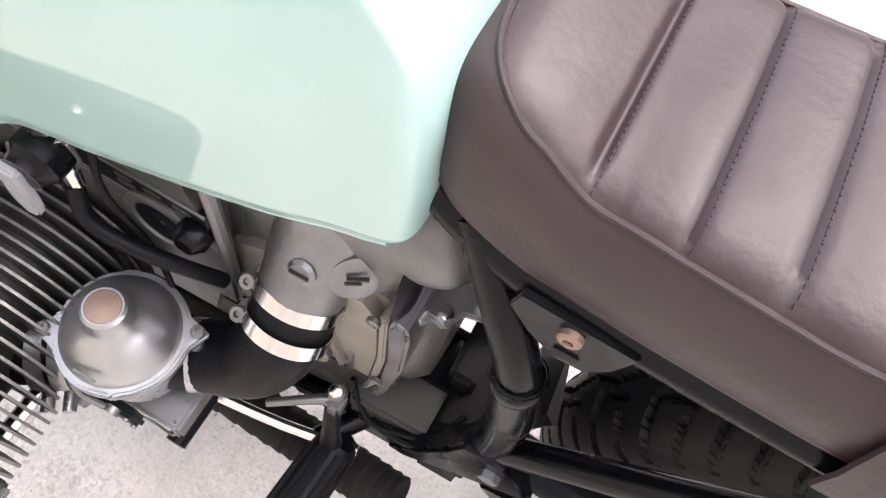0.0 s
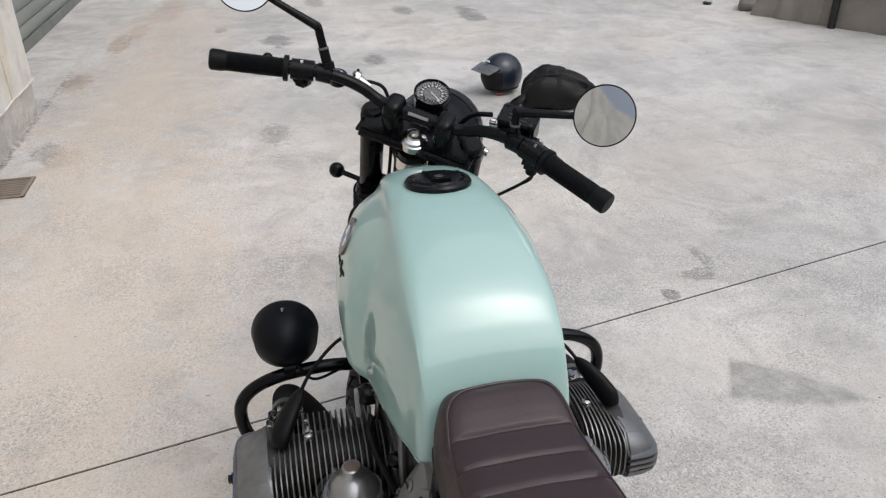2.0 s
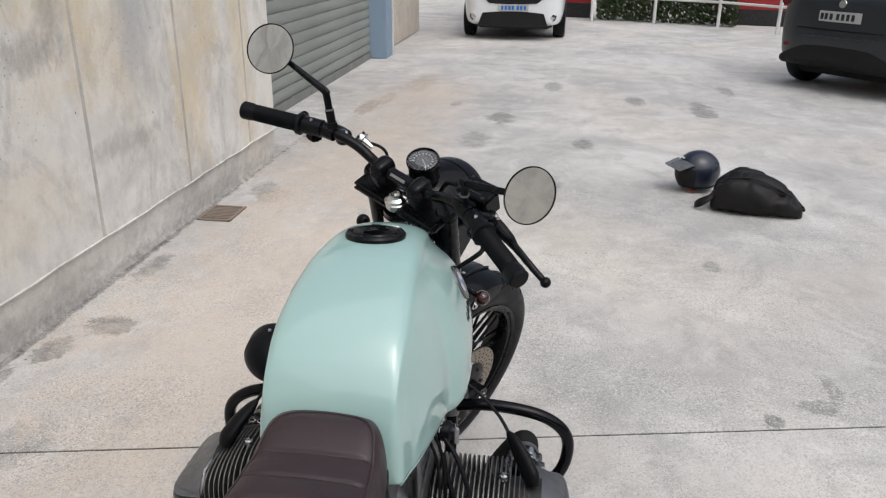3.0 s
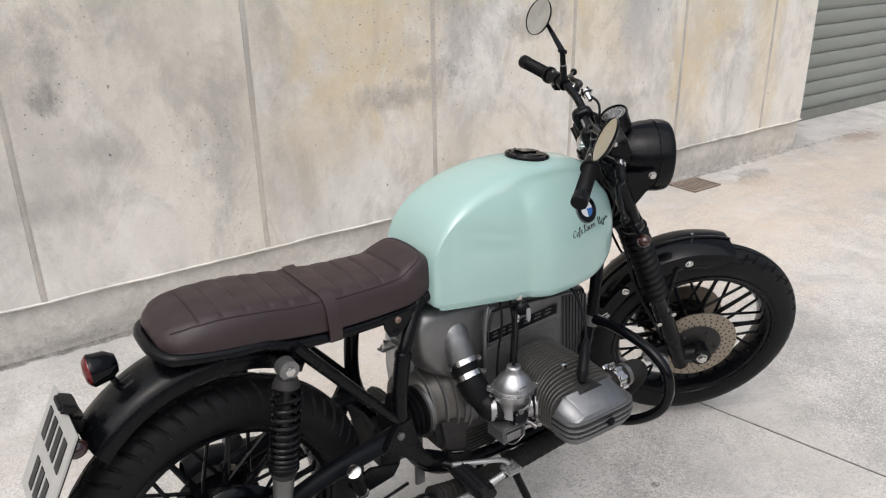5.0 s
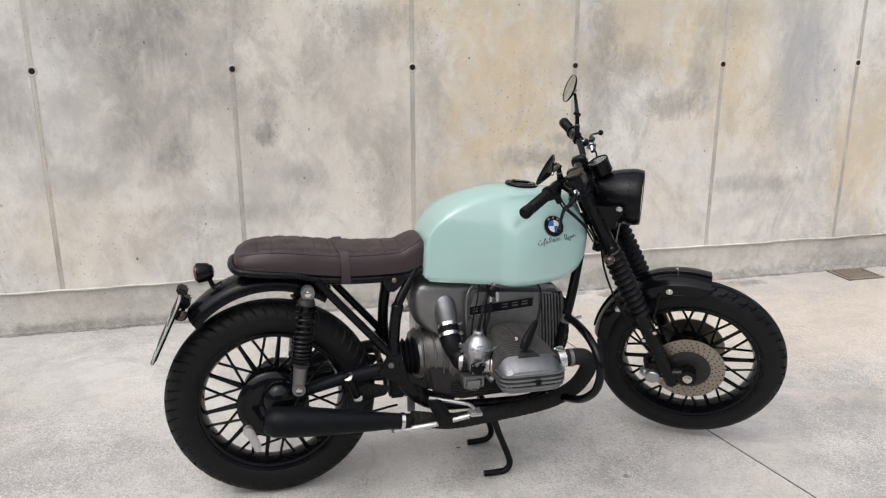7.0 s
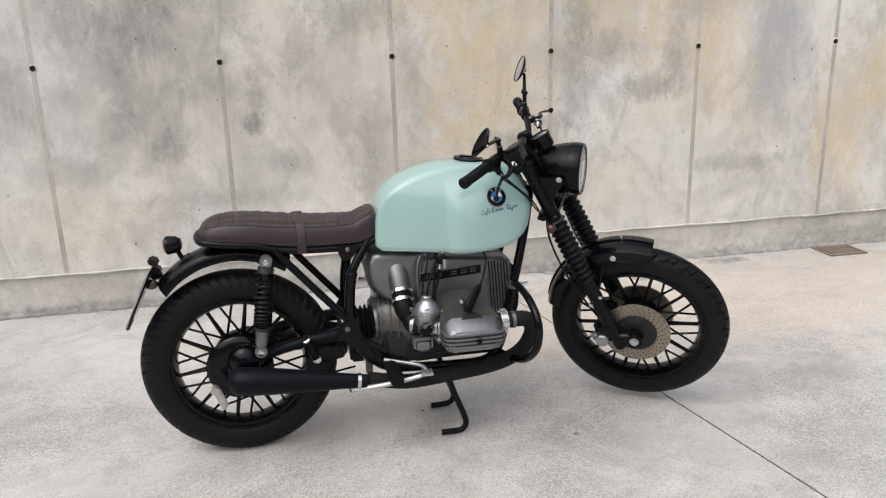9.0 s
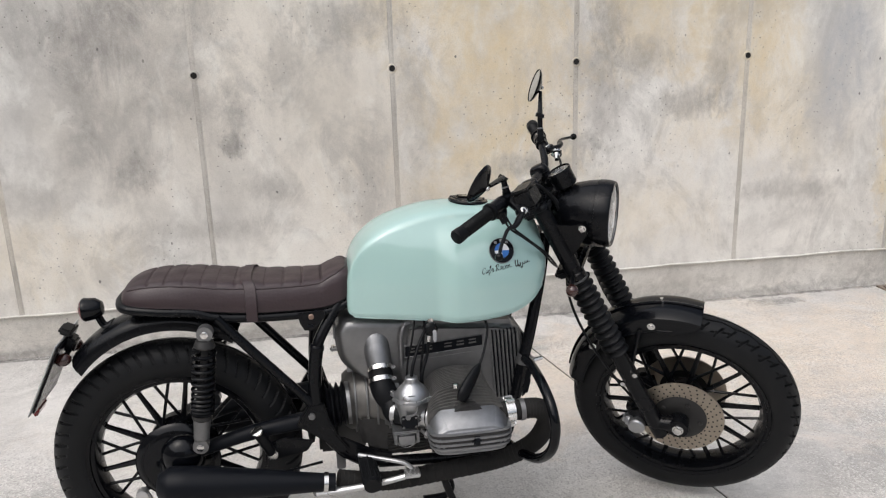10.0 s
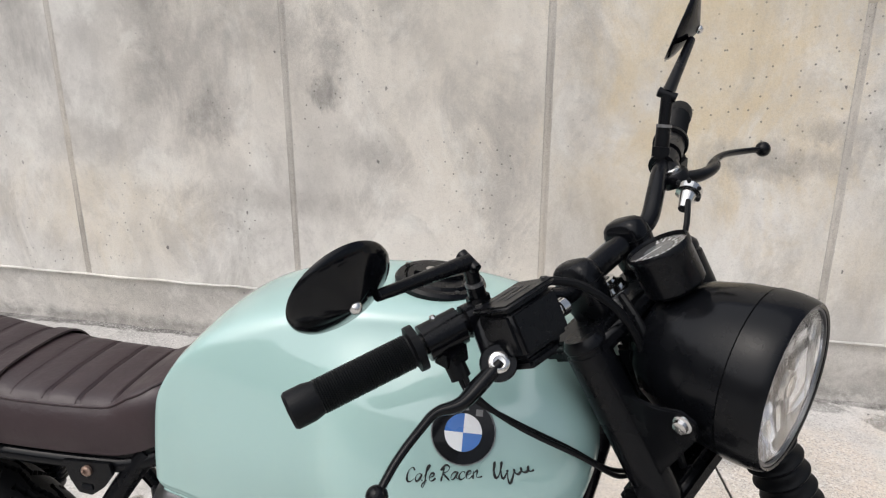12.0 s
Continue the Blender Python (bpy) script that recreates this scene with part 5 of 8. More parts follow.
    # carburettor: throat, body with bosses, float bowl, domed top
    carb = part("carburettor", Build().lathe([(0, 0.032), (0.006, 0.039), (0.03, 0.041), (0.045, 0.042), (0.052, 0.047), (0.071, 0.048)], (cx, cy, 0.468), (0, 0, 1), 28).tube([(cx - ax.x * 0.055, cy - ax.y * 0.055, 0.487), (cx + ax.x * 0.055, cy + ax.y * 0.055, 0.490)], 0.029, 24, 1), ALU, bike, "alloy carburettor with domed top")
    ears = []
    for a in np.linspace(0, 2 * math.pi, 72, endpoint=False):
        reach = max(0.0525, min(0.0670, 0.0545 / max(0.35, abs(math.sin(a)) * 1.0 + 0.80 * abs(math.cos(a)))))
        dx, dy = reach * math.cos(a), reach * math.sin(a)
        ears.append((cx + ax.x * dx - ax.y * dy, cy + ax.y * dx + ax.x * dy))
    part("dome_flange", Build().slab(ears, XY, 0.5380, 0.5435, 0.0015, 2).slab([(cx + (x - cx) * 0.985, cy + (y - cy) * 0.985) for x, y in ears], XY, 0.5440, 0.5490, 0.002, 2), ALU, carb)
    part("dome", Build().lathe([(0.0, 0.0468), (0.003, 0.0460), (0.008, 0.0442), (0.016, 0.0400), (0.023, 0.0345), (0.030, 0.0275), (0.035, 0.0216), (0.040, 0.0190), (0.046, 0.0180), (0.051, 0.0172), (0.053, 0.0150)], (cx, cy, 0.5488), (0, 0, 1), 48), ALU, carb, "polished alloy carburettor dome")
    part("dome_cap", Build().lathe([(0.0500, 0.0150), (0.0520, 0.0146), (0.0535, 0.0130), (0.0545, 0.0)], (cx, cy, 0.5488), (0, 0, 1), 24), BRASS if s > 0 else ALU, carb)
    if s < 0:
        part("vent_hose", Build().tube([(cx, cy, 0.598), (cx + 0.008, cy + 0.006, 0.635), (cx + 0.030, cy + 0.030, 0.685), (cx + 0.055, cy + 0.062, 0.715)], 0.0045, 10), RUBBER, carb)
    for q in (-0.0585, 0.0585):
        part("dome_screw", Build().lathe([(0, 0.0058), (0.0025, 0.0058), (0.0040, 0.0045), (0.0042, 0.0018), (0.002, 0.0016)], (cx + ax.x * q, cy + ax.y * q, 0.549), (0, 0, 1), 14), DULL, carb)
    part("dome_mark", Build().box((cx - 0.006, cy + s * 0.0440, 0.5655), (0.022, 0.002, 0.003), 0.001), GREYMARK, carb)
    bowl = part("float_bowl", Build().box((cx - 0.022, cy + s * 0.004, 0.432), (0.066, 0.058, 0.044), 0.011, seg=3).box((cx - 0.022, cy + s * 0.004, 0.455), (0.074, 0.066, 0.008), 0.003), CAST, carb)
    for dx in (-0.03, 0.03):
        part("bowl_rib", Build().box((cx - 0.022 + dx, cy + s * 0.004, 0.436), (0.008, 0.066, 0.034), 0.003), CAST, bowl)
    part("bowl_clip", Build().tube([(cx - 0.052, cy + s * 0.030, 0.462), (cx - 0.050, cy + s * 0.038, 0.43), (cx - 0.022, cy + s * 0.036, 0.411), (cx + 0.006, cy + s * 0.038, 0.43), (cx + 0.008, cy + s * 0.030, 0.462)], 0.0013, 6, 4), DULL, bowl)
    part("bowl_nut", Build().lathe([(0, 0.009), (0.012, 0.009), (0.014, 0.006)], (cx - 0.022, cy, 0.412), (0, 0, -1), 6), DULL, bowl)
    part("choke_body", Build().box((cx - 0.014, cy + s * 0.046, 0.492), (0.044, 0.010, 0.036), 0.003), MATTBLACK, carb)
    for q in (-1, 1):
        for w in (-1, 1):
            part("plate_screw", Build().lathe([(0, 0.003), (0.002, 0.0028), (0.0025, 0.0)], (cx - 0.014 + q * 0.017, cy + s * 0.051, 0.492 + w * 0.013), (0, s, 0), 10), DULL, carb)
    part("choke_lever", Build().tube([(cx - 0.018, cy + s * 0.051, 0.510), (cx + 0.004, cy + s * 0.053, 0.518), (cx + 0.010, cy + s * 0.050, 0.54)], 0.003, 8, 3).lathe([(0, 0.007), (0.006, 0.007)], (cx - 0.018, cy + s * 0.048, 0.508), (0, s, 0), 12), DULL, carb)
    part("throttle_lever", Build().slab([(-0.010, 0.016), (0.012, 0.018), (0.014, -0.02), (0.006, -0.034), (-0.006, -0.030)], lambda a, c, d: (cx + 0.036 + a, cy + s * d, 0.490 + c), 0.034, 0.038, 0.001).lathe([(0.036, 0.008), (0.046, 0.008), (0.048, 0.004)], (cx + 0.036, cy, 0.492), (0, s, 0), 12).lathe([(0.036, 0.005), (0.044, 0.005)], (cx + 0.038, cy, 0.468), (0, s, 0), 10), ALU, carb)
    part("idle_screw", Build().lathe([(0, 0.006), (0.02, 0.005), (0.021, 0.008), (0.028, 0.008)], (cx + 0.02, cy + s * 0.030, 0.455), (0.5, s, -0.3), 10), DULL, carb)
    for dx in (0.056, 0.074):
        part("carb_clamp", Build().lathe([(-0.0065, 0.0305), (-0.0065, 0.0335), (0.0065, 0.0335), (0.0065, 0.0305)], (cx + ax.x * dx, cy + ax.y * dx, 0.491), ax, 32, caps=False).tube([(cx + ax.x * dx - ax.y * 0.02 * s, cy + ax.y * dx + s * 0.022, 0.463), (cx + ax.x * dx - ax.y * 0.044 * s, cy + ax.y * dx + s * 0.040, 0.462)], 0.006, 10, 1), ALU, carb)
    part("carb_stub", Build().tube([(cx + ax.x * 0.045, cy + ax.y * 0.045, 0.490), (cx + ax.x * 0.13, cy + ax.y * 0.13, 0.496)], 0.0298, 20, 1), RUBBER, carb)
    # cylinder with fins, head and valve cover
    yx, inset = (0.787, 0.015) if s < 0 else (0.820, 0.0)
    cyl = part("cylinder", Build().lathe([(0.10, 0.060), (0.336, 0.060)], (yx, 0, 0.503), (0, s, 0), 32), GRIME, engine, "finned alloy cylinder")
    finm = Build().slab(oval(yx, 0.505, 0.094, 0.082, 0.80, 44), XZ, -0.0012, 0.0012, 0.0).mesh("fin", FIN)
    for i in range(13):
        o = new("fin", finm)
        o.location = (0, s * (0.131 + i * (0.0107 - inset / 13)), 0)
        o.parent = cyl
    heads = [Build().slab(oval(yx, 0.503, 0.099 + q * 0.001, 0.082 - q * 0.0045, 0.76 - 0.035 * q, 44), XZ, -0.0012, 0.0012, 0.0).mesh("head_fin", FIN) for q in range(7)]
    for i, hm in enumerate(heads):
        o = new("head_fin", hm)
        o.location = (0, s * (0.270 - inset + i * 0.0096), 0)
        o.parent = cyl
    cov = []
    for y, hx, wt, top, mid, bot in ((0.334, 0.104, 0.076, 0.554, 0.520, 0.441), (0.347, 0.105, 0.072, 0.552, 0.518, 0.441), (0.391, 0.097, 0.062, 0.529, 0.512, 0.449), (0.401, 0.088, 0.056, 0.520, 0.508, 0.458)):
        half = [(wt, top), (hx, mid), (hx, bot + 0.026), (hx - 0.020, bot + 0.003), (hx - 0.045, bot)]
        cov.append([(yx + a, s * (y - inset), z) for a, z in half] + [(yx - a, s * (y - inset), z) for a, z in reversed(half)])
    vc = part("valve_cover", faceted(cov, 0.005, 3), CAST, cyl, "cast alloy valve cover with horizontal ribs", 50)
    for i, z in enumerate((0.458, 0.4715, 0.485, 0.4985, 0.512)):
        hx = (0.097, 0.106, 0.109, 0.1095, 0.1085)[i]
        yo = (0.064, 0.0705, 0.0730, 0.0725, 0.0690)[i]
        pts = [(yx + hx * math.copysign(abs(math.cos(t)) ** 0.42, math.cos(t)), s * (0.336 - inset + yo * abs(math.sin(t)) ** 0.36)) for t in np.linspace(0, math.pi, 31)]
        part("cover_rib", Build().slab(pts, XY, z - 0.0031, z + 0.0031, 0.0012), CAST, vc)
        if i < 4:
            pts = [(yx + (a - yx) * 0.972, s * (abs(q) - 0.003)) for a, q in pts]
            part("rib_gap", Build().slab(pts, XY, z + 0.0032, z + 0.0103, 0.0), GRIME, vc)
    part("cover_nut", Build().box((yx + 0.01, s * (0.405 - inset), 0.4915), (0.024, 0.012, 0.024), 0.004).lathe([(0.0, 0.008), (0.008, 0.008), (0.009, 0.005)], (yx + 0.01, s * (0.409 - inset), 0.4915), (0, s, 0), 6), MATTBLACK, vc)
    # spark plug cap and lead
    pc = part("plug_cap", Build().tube([(yx - 0.014, s * 0.318, 0.570), (yx - 0.006, s * 0.312, 0.588), (yx + 0.014, s * 0.295, 0.612), (yx + 0.036, s * 0.275, 0.634), (yx + 0.048, s * 0.264, 0.645)], [0.016, 0.0225, 0.0205, 0.0150, 0.005], 16, 6, flat=0.64), RUBBER, cyl, "black rubber spark plug cap")
    part("plug_lead", Build().tube([(yx + 0.046, s * 0.266, 0.643), (yx + 0.066, s * 0.238, 0.676), (yx + 0.086, s * 0.18, 0.720), (yx + 0.075, s * 0.10, 0.748)], 0.0035, 8), RUBBER, pc)
    part("stud_nut", Build().lathe([(0, 0.009), (0.010, 0.009), (0.012, 0.005)], (yx - 0.02, s * 0.262, 0.583), (0, 0, 1), 6), CHROME, cyl)
    for dx in (-0.055, 0.055):
        part("pushrod_tube", Build().tube([(yx + dx, s * 0.12, 0.430), (yx + dx, s * 0.31, 0.430)], 0.010, 12, 1), CHROME, cyl)
    # exhaust: flange nut, wrapped header, silencer
    run = [(yx + 0.085, s * 0.300, 0.514), (yx + 0.165, s * 0.300, 0.520), (yx + 0.204, s * 0.296, 0.512), (yx + 0.230, s * 0.272, 0.472), (yx + 0.232, s * 0.238, 0.418), (yx + 0.212, s * 0.200, 0.358), (yx + 0.16, s * 0.172, 0.312), (yx + 0.08, s * 0.155, 0.284), (0.74, s * 0.150, 0.268), (0.60, s * 0.155, 0.260), (0.52, s * 0.160, 0.272), (0.44, s * 0.168, 0.293)]
    ex = part("exhaust", Build().tube(run, lambda t: 0.0258 + 0.0022 * ((t * 62) % 1), 20, 34), WRAP, bike, "exhaust header bound in black heat wrap", 25)
    nut = Build().lathe([(-0.012, 0.026), (-0.012, 0.033), (0.012, 0.033), (0.012, 0.026)], (yx + 0.118, s * 0.300, 0.517), (1, -s * 0.04, 0.05), 30)
    nut = part("finned_nut", nut, CHROME, ex, "bright finned exhaust nut")
    for i in range(10):
        a = 2 * math.pi * i / 10
        part("nut_fin", Build().box((yx + 0.118, s * 0.300 + 0.036 * math.cos(a), 0.517 + 0.036 * math.sin(a)), (0.022, 0.012, 0.010), 0.002, Matrix.Rotation(a, 3, 'X')), CHROME, ex)
    part("header_clamp", Build().lathe([(-0.006, 0.0275), (-0.006, 0.0295), (0.006, 0.0295), (0.006, 0.0275)], (yx + 0.152, s * 0.300, 0.519), (1, 0, 0.03), 26, caps=False), DULL, ex)
    md = Vector((0.455, s * -0.012, -0.058))
    part("silencer", Build().lathe([(-0.022, 0.026), (-0.018, 0.032), (0.0, 0.044), (0.008, 0.0485), (0.06, 0.049), (0.12, 0.047), (0.25, 0.038), (0.36, 0.029), (0.425, 0.0245), (0.45, 0.0245)], (-0.015, s * 0.198, 0.352), md, 36, caps=False).lathe([(0.002, 0.030), (0.06, 0.029), (0.07, 0.0)], (-0.015, s * 0.198, 0.352), md, 30, caps=False), MATTBLACK, ex, "tapered matt black silencer")
    part("silencer_clamp", Build().lathe([(0.418, 0.0265), (0.418, 0.028), (0.43, 0.028), (0.43, 0.0265)], (-0.015, s * 0.198, 0.352), md, 26, caps=False), CHROME, ex)
    # engine guard bar
    gb_ = part("engine_guard", Build().tube([(0.990, s * 0.130, 0.592), (0.992, s * 0.21, 0.601), (0.994, s * 0.315, 0.588), (1.000, s * 0.376, 0.550), (1.004, s * 0.393, 0.495), (0.999, s * 0.373, 0.428), (0.984, s * 0.300, 0.365), (0.966, s * 0.20, 0.328), (0.945, s * 0.125, 0.320)], 0.0135, 14), GLOSSBLACK, bike, "black tubular engine guard")
    part("guard_clamp", Build().lathe([(-0.014, 0.021), (0.014, 0.021)], (0.990, s * 0.129, 0.588), (0.22, 0, 1), 20).box((1.006, s * 0.142, 0.588), (0.022, 0.02, 0.024), 0.004), DULL, gb_)
    part("guard_bolt", Build().lathe([(0, 0.007), (0.025, 0.006)], (1.016, s * 0.145, 0.588), (1, 0, 0.2), 8), CHROME, gb_)
    # fuel tap and lines
    tx = 0.724 if s < 0 else 0.738
    tap = part("fuel_tap", Build().lathe([(0, 0.011), (0.016, 0.011), (0.018, 0.015), (0.028, 0.015), (0.030, 0.009), (0.052, 0.010), (0.054, 0.007), (0.072, 0.006)], (tx, s * 0.140, 0.745), (-0.15, s * 0.12, -1), 18), CHROME, bike, "small metal fuel tap with grey lever")
    part("tap_collar", Build().lathe([(0, 0.019), (0.016, 0.019), (0.020, 0.015), (0.026, 0.014)], (tx - 0.004, s * 0.146, 0.715), (0, s, 0), 20), BLACK, tap)
    part("tap_lever", Build().slab([(p * (1 if s > 0 else 0.55), q * (1 if s > 0 else 0.6)) for p, q in ((-0.009, 0.008), (0.009, 0.008), (0.012, -0.036), (0.006, -0.050), (-0.005, -0.048), (-0.008, -0.03))], lambda a, c, d: (tx + a + 0.004, s * d, 0.712 + c), 0.170, 0.178, 0.002), mat("grey_lever", (0.34, 0.345, 0.36), rough=0.5) if "grey_lever" not in bpy.data.materials else bpy.data.materials["grey_lever"], tap)
    part("fuel_line", Build().tube([(tx - 0.010, 0.150, 0.675), (tx - 0.022, 0.160, 0.652), (tx - 0.048, 0.156, 0.632), (tx - 0.075, 0.146, 0.612), (tx - 0.097, 0.128, 0.572)] if s > 0 else [(tx - 0.010, s * 0.150, 0.675), (tx - 0.018, s * 0.158, 0.635), (tx - 0.035, s * 0.175, 0.59), (cx + 0.035, cy - s * 0.03, 0.545)], 0.0065 if s > 0 else 0.0050, 10), RUBBER, tap)
    part("throttle_cable", Build().tube([(cx + 0.030, cy - s * 0.045, 0.53), (cx + 0.034, cy - s * 0.050, 0.60), (cx + 0.045, s * 0.150, 0.68), (cx + 0.055, s * 0.115, 0.755)], 0.0032, 8), RUBBER, carb)
    part("choke_cable", Build().tube([(cx - 0.010, cy - s * 0.050, 0.53), (cx - 0.004, cy - s * 0.054, 0.61), (cx + 0.015, s * 0.145, 0.69), (cx + 0.03, s * 0.11, 0.757)], 0.0028, 8), RUBBER, carb)
    # rider's footrest and pillion footrest
    ft = part("footrest", Build().tube([(0.520, s * 0.150, 0.345), (0.522, s * 0.165, 0.340), (0.532, s * 0.262, 0.322), (0.533, s * 0.268, 0.321)], [0.018, 0.0235, 0.0250, 0.022], 16, 4), RUBBER, bike, "black ribbed rubber footrest")
    for i in range(7):
        a = radians(10 + i * 27)
        part("footrest_rib", Build().tube([(0.523 + 0.0225 * math.cos(a), s * 0.168, 0.3395 + 0.0225 * math.sin(a)), (0.532 + 0.0245 * math.cos(a), s * 0.262, 0.322 + 0.0245 * math.sin(a))], 0.0032, 6, 1), RUBBER, ft)
    part("footrest_arm", Build().tube([(0.50, s * 0.10, 0.33), (0.545, s * 0.16, 0.325)], 0.012, 10, 1), BLACK, ft)
    pr = part("pillion_footrest", Build().tube([(0.262, s * 0.150, 0.388), (0.235, s * 0.178, 0.468)], [0.014, 0.0155, 0.0155], 14, 2), RUBBER, bike, "folded pillion footrest with bright ends")
    part("peg_tip", Build().lathe([(0, 0.0165), (0.006, 0.0165), (0.008, 0.012)], (0.234, s * 0.179, 0.469), (-0.03, s * 0.03, 0.08), 16), CHROME, pr)
    part("peg_mount", Build().box((0.266, s * 0.146, 0.380), (0.028, 0.026, 0.026), 0.005), CHROME, pr)
    part("peg_plate", Build().slab([(0.24, 0.40), (0.30, 0.42), (0.38, 0.40), (0.36, 0.37), (0.27, 0.355)], XZ, s * 0.125, s * 0.133, 0.002), BLACK, pr)
    part("footrest_plate", Build().slab([(0.425, 0.394), (0.462, 0.394), (0.545, 0.346), (0.60, 0.328), (0.595, 0.303), (0.53, 0.297), (0.455, 0.330), (0.428, 0.362)], XZ, s * 0.112, s * 0.122, 0.003), BLACK, ft)
    part("spring_hook", Build().box((0.452, s * 0.100, 0.315), (0.026, 0.012, 0.060), 0.003), DULL, ft)
    # centre stand leg
    part("centre_stand_leg", Build().tube([(0.735, s * 0.085, 0.27), (0.765, s * 0.098, 0.17), (0.800, s * 0.112, 0.075), (0.806, s * 0.115, 0.040), (0.790, s * 0.115, 0.017), (0.755, s * 0.113, 0.0125), (0.712, s * 0.112, 0.0125)], 0.0115, 12, 6), BLACK, bike, "black centre stand leg with curved foot")
part("stand_cross_tube", Build().tube([(0.748, -0.09, 0.225), (0.748, 0.09, 0.225)], 0.012, 12, 1), BLACK, bike)
ped = part("brake_pedal", Build().tube([(0.378, -0.190, 0.268), (0.47, -0.203, 0.278), (0.56, -0.212, 0.292), (0.625, -0.216, 0.306)], [0.0115, 0.010, 0.0085, 0.009], 12, 4, flat=0.65), BRIGHT, bike, "bright alloy brake pedal")
part("pedal_pad", Build().box((0.645, -0.220, 0.316), (0.044, 0.042, 0.010), 0.003), BRIGHT, ped)
for i in range(4):
    for j in range(4):
        part("pad_stud", Build().box((0.630 + i * 0.010, -0.235 + j * 0.010, 0.3225), (0.006, 0.006, 0.006), 0), BRIGHT, ped)
part("pedal_link", Build().tube([(0.50, -0.17, 0.362), (0.56, -0.185, 0.352), (0.625, -0.205, 0.342), (0.645, -0.21, 0.325)], 0.0065, 10, 3), BRIGHT, ped)
part("pedal_pivot", Build().lathe([(0, 0.014), (0.05, 0.014), (0.052, 0.010)], (0.382, -0.14, 0.270), (0, -1, 0), 16), DULL, ped)
sl = part("gear_lever", Build().tube([(0.50, 0.150, 0.335), (0.58, 0.165, 0.335), (0.66, 0.175, 0.345)], 0.006, 8, 3), CHROME, bike)
part("lever_rubber", Build().tube([(0.66, 0.165, 0.345), (0.66, 0.235, 0.345)], 0.011, 12, 1), RUBBER, sl)
boot = Build().lathe([(i * 0.0022, 0.056 + 0.008 * math.cos(i / 26 * 2 * math.pi * 3.5)) for i in range(27)], (0.422, -0.062, 0.470), (1, 0.03, 0.04), 30)
part("drive_boot", boot, RUBBER, bike, "black ribbed rubber drive shaft boot")
part("boot_clamp", Build().lathe([(-0.005, 0.060), (-0.005, 0.0615), (0.005, 0.0615), (0.005, 0.060)], (0.484, -0.060, 0.472), (1, 0.03, 0.04), 36, caps=False), DULL, bike)
pack = part("battery_box", Build().box((0.488, 0.060, 0.345), (0.084, 0.120, 0.112), 0.004), CASING, bike, "black battery box with small pale marks")
part("battery_lid", Build().box((0.468, 0.040, 0.403), (0.052, 0.060, 0.006), 0.002), GLOSSBLACK, pack)
for dx, dy in ((0.0, 0.0), (0.010, 0.0), (0.0, 0.010), (0.012, 0.011)):
    part("battery_mark", Build().box((0.497 + dx * 0.7, 0.080 + dy * 0.7, 0.4015), (0.0035, 0.0045, 0.001), 0), GREYMARK, pack)
part("battery_tray", Build().box((0.420, 0.050, 0.340), (0.058, 0.150, 0.085), 0.008).box((0.440, 0.020, 0.400), (0.030, 0.080, 0.060), 0.006), PLASTIC, bike)
inner = [[(RC[0] + r * math.cos(radians(a)), y, RC[2] + r * math.sin(radians(a))) for y, r in ((-0.066, 0.374), (-0.060, 0.384), (0.0, 0.390), (0.060, 0.384), (0.066, 0.374), (0.064, 0.370), (0.0, 0.386), (-0.064, 0.370))] for a in np.linspace(2, 19, 8)]
part("inner_mudguard", Build().grid(inner), PLASTIC, bike, "black plastic inner mudguard before the rear wheel")
bt = part("battery_bracket", Build().slab([(0.445, 0.040), (0.485, 0.044), (0.488, 0.080), (0.470, 0.084), (0.462, 0.066), (0.440, 0.062)], XY, 0.592, 0.600, 0.002).tube([(0.486, 0.082, 0.598), (0.500, 0.088, 0.56), (0.508, 0.092, 0.50)], 0.009, 10, 3, flat=0.5), ALU, bike, "bright alloy bracket behind the gearbox")
for x, y in ((0.452, 0.052), (0.474, 0.074)):
    part("bracket_bolt", Build().lathe([(0, 0.007), (0.007, 0.007), (0.008, 0.004)], (x, y, 0.600), (0, 0, 1), 6), CHROME, bt)
jt = part("shift_joint", Build().lathe([(-0.012, 0.0085), (0.010, 0.0085), (0.012, 0.006)], (0.535, 0.131, 0.438), (0, 0.25, 1), 16).tube([(0.535, 0.135, 0.428), (0.557, 0.148, 0.428), (0.590, 0.168, 0.420)], [0.0065, 0.0050, 0.0045], 10, 3).box((0.533, 0.137, 0.424), (0.016, 0.022, 0.026), 0.004), DULL, bike, "dull metal shift linkage joint")
part("joint_nut", Build().lathe([(0, 0.0065), (0.007, 0.0065), (0.008, 0.004)], (0.535, 0.133, 0.450), (0, 0.25, 1), 6), CHROME, jt)
part("joint_stem", Build().tube([(0.535, 0.140, 0.418), (0.530, 0.152, 0.390), (0.526, 0.160, 0.356)], [0.008, 0.009, 0.012], 14, 3), RUBBER, jt)
part("wiring_loom", Build().tube([(0.532, 0.108, 0.420), (0.520, 0.118, 0.396), (0.500, 0.128, 0.384), (0.470, 0.126, 0.392), (0.440, 0.118, 0.405), (0.420, 0.090, 0.44)], 0.0030, 8).tube([(0.50, 0.125, 0.380), (0.468, 0.130, 0.386), (0.430, 0.128, 0.40)], 0.0042, 8), RUBBER, bike)
part("oil_dipstick", Build().lathe([(0, 0.014), (0.012, 0.014), (0.02, 0.008)], (0.66, 0.118, 0.628), (0, 1, 0.1), 16), BLACK, engine)
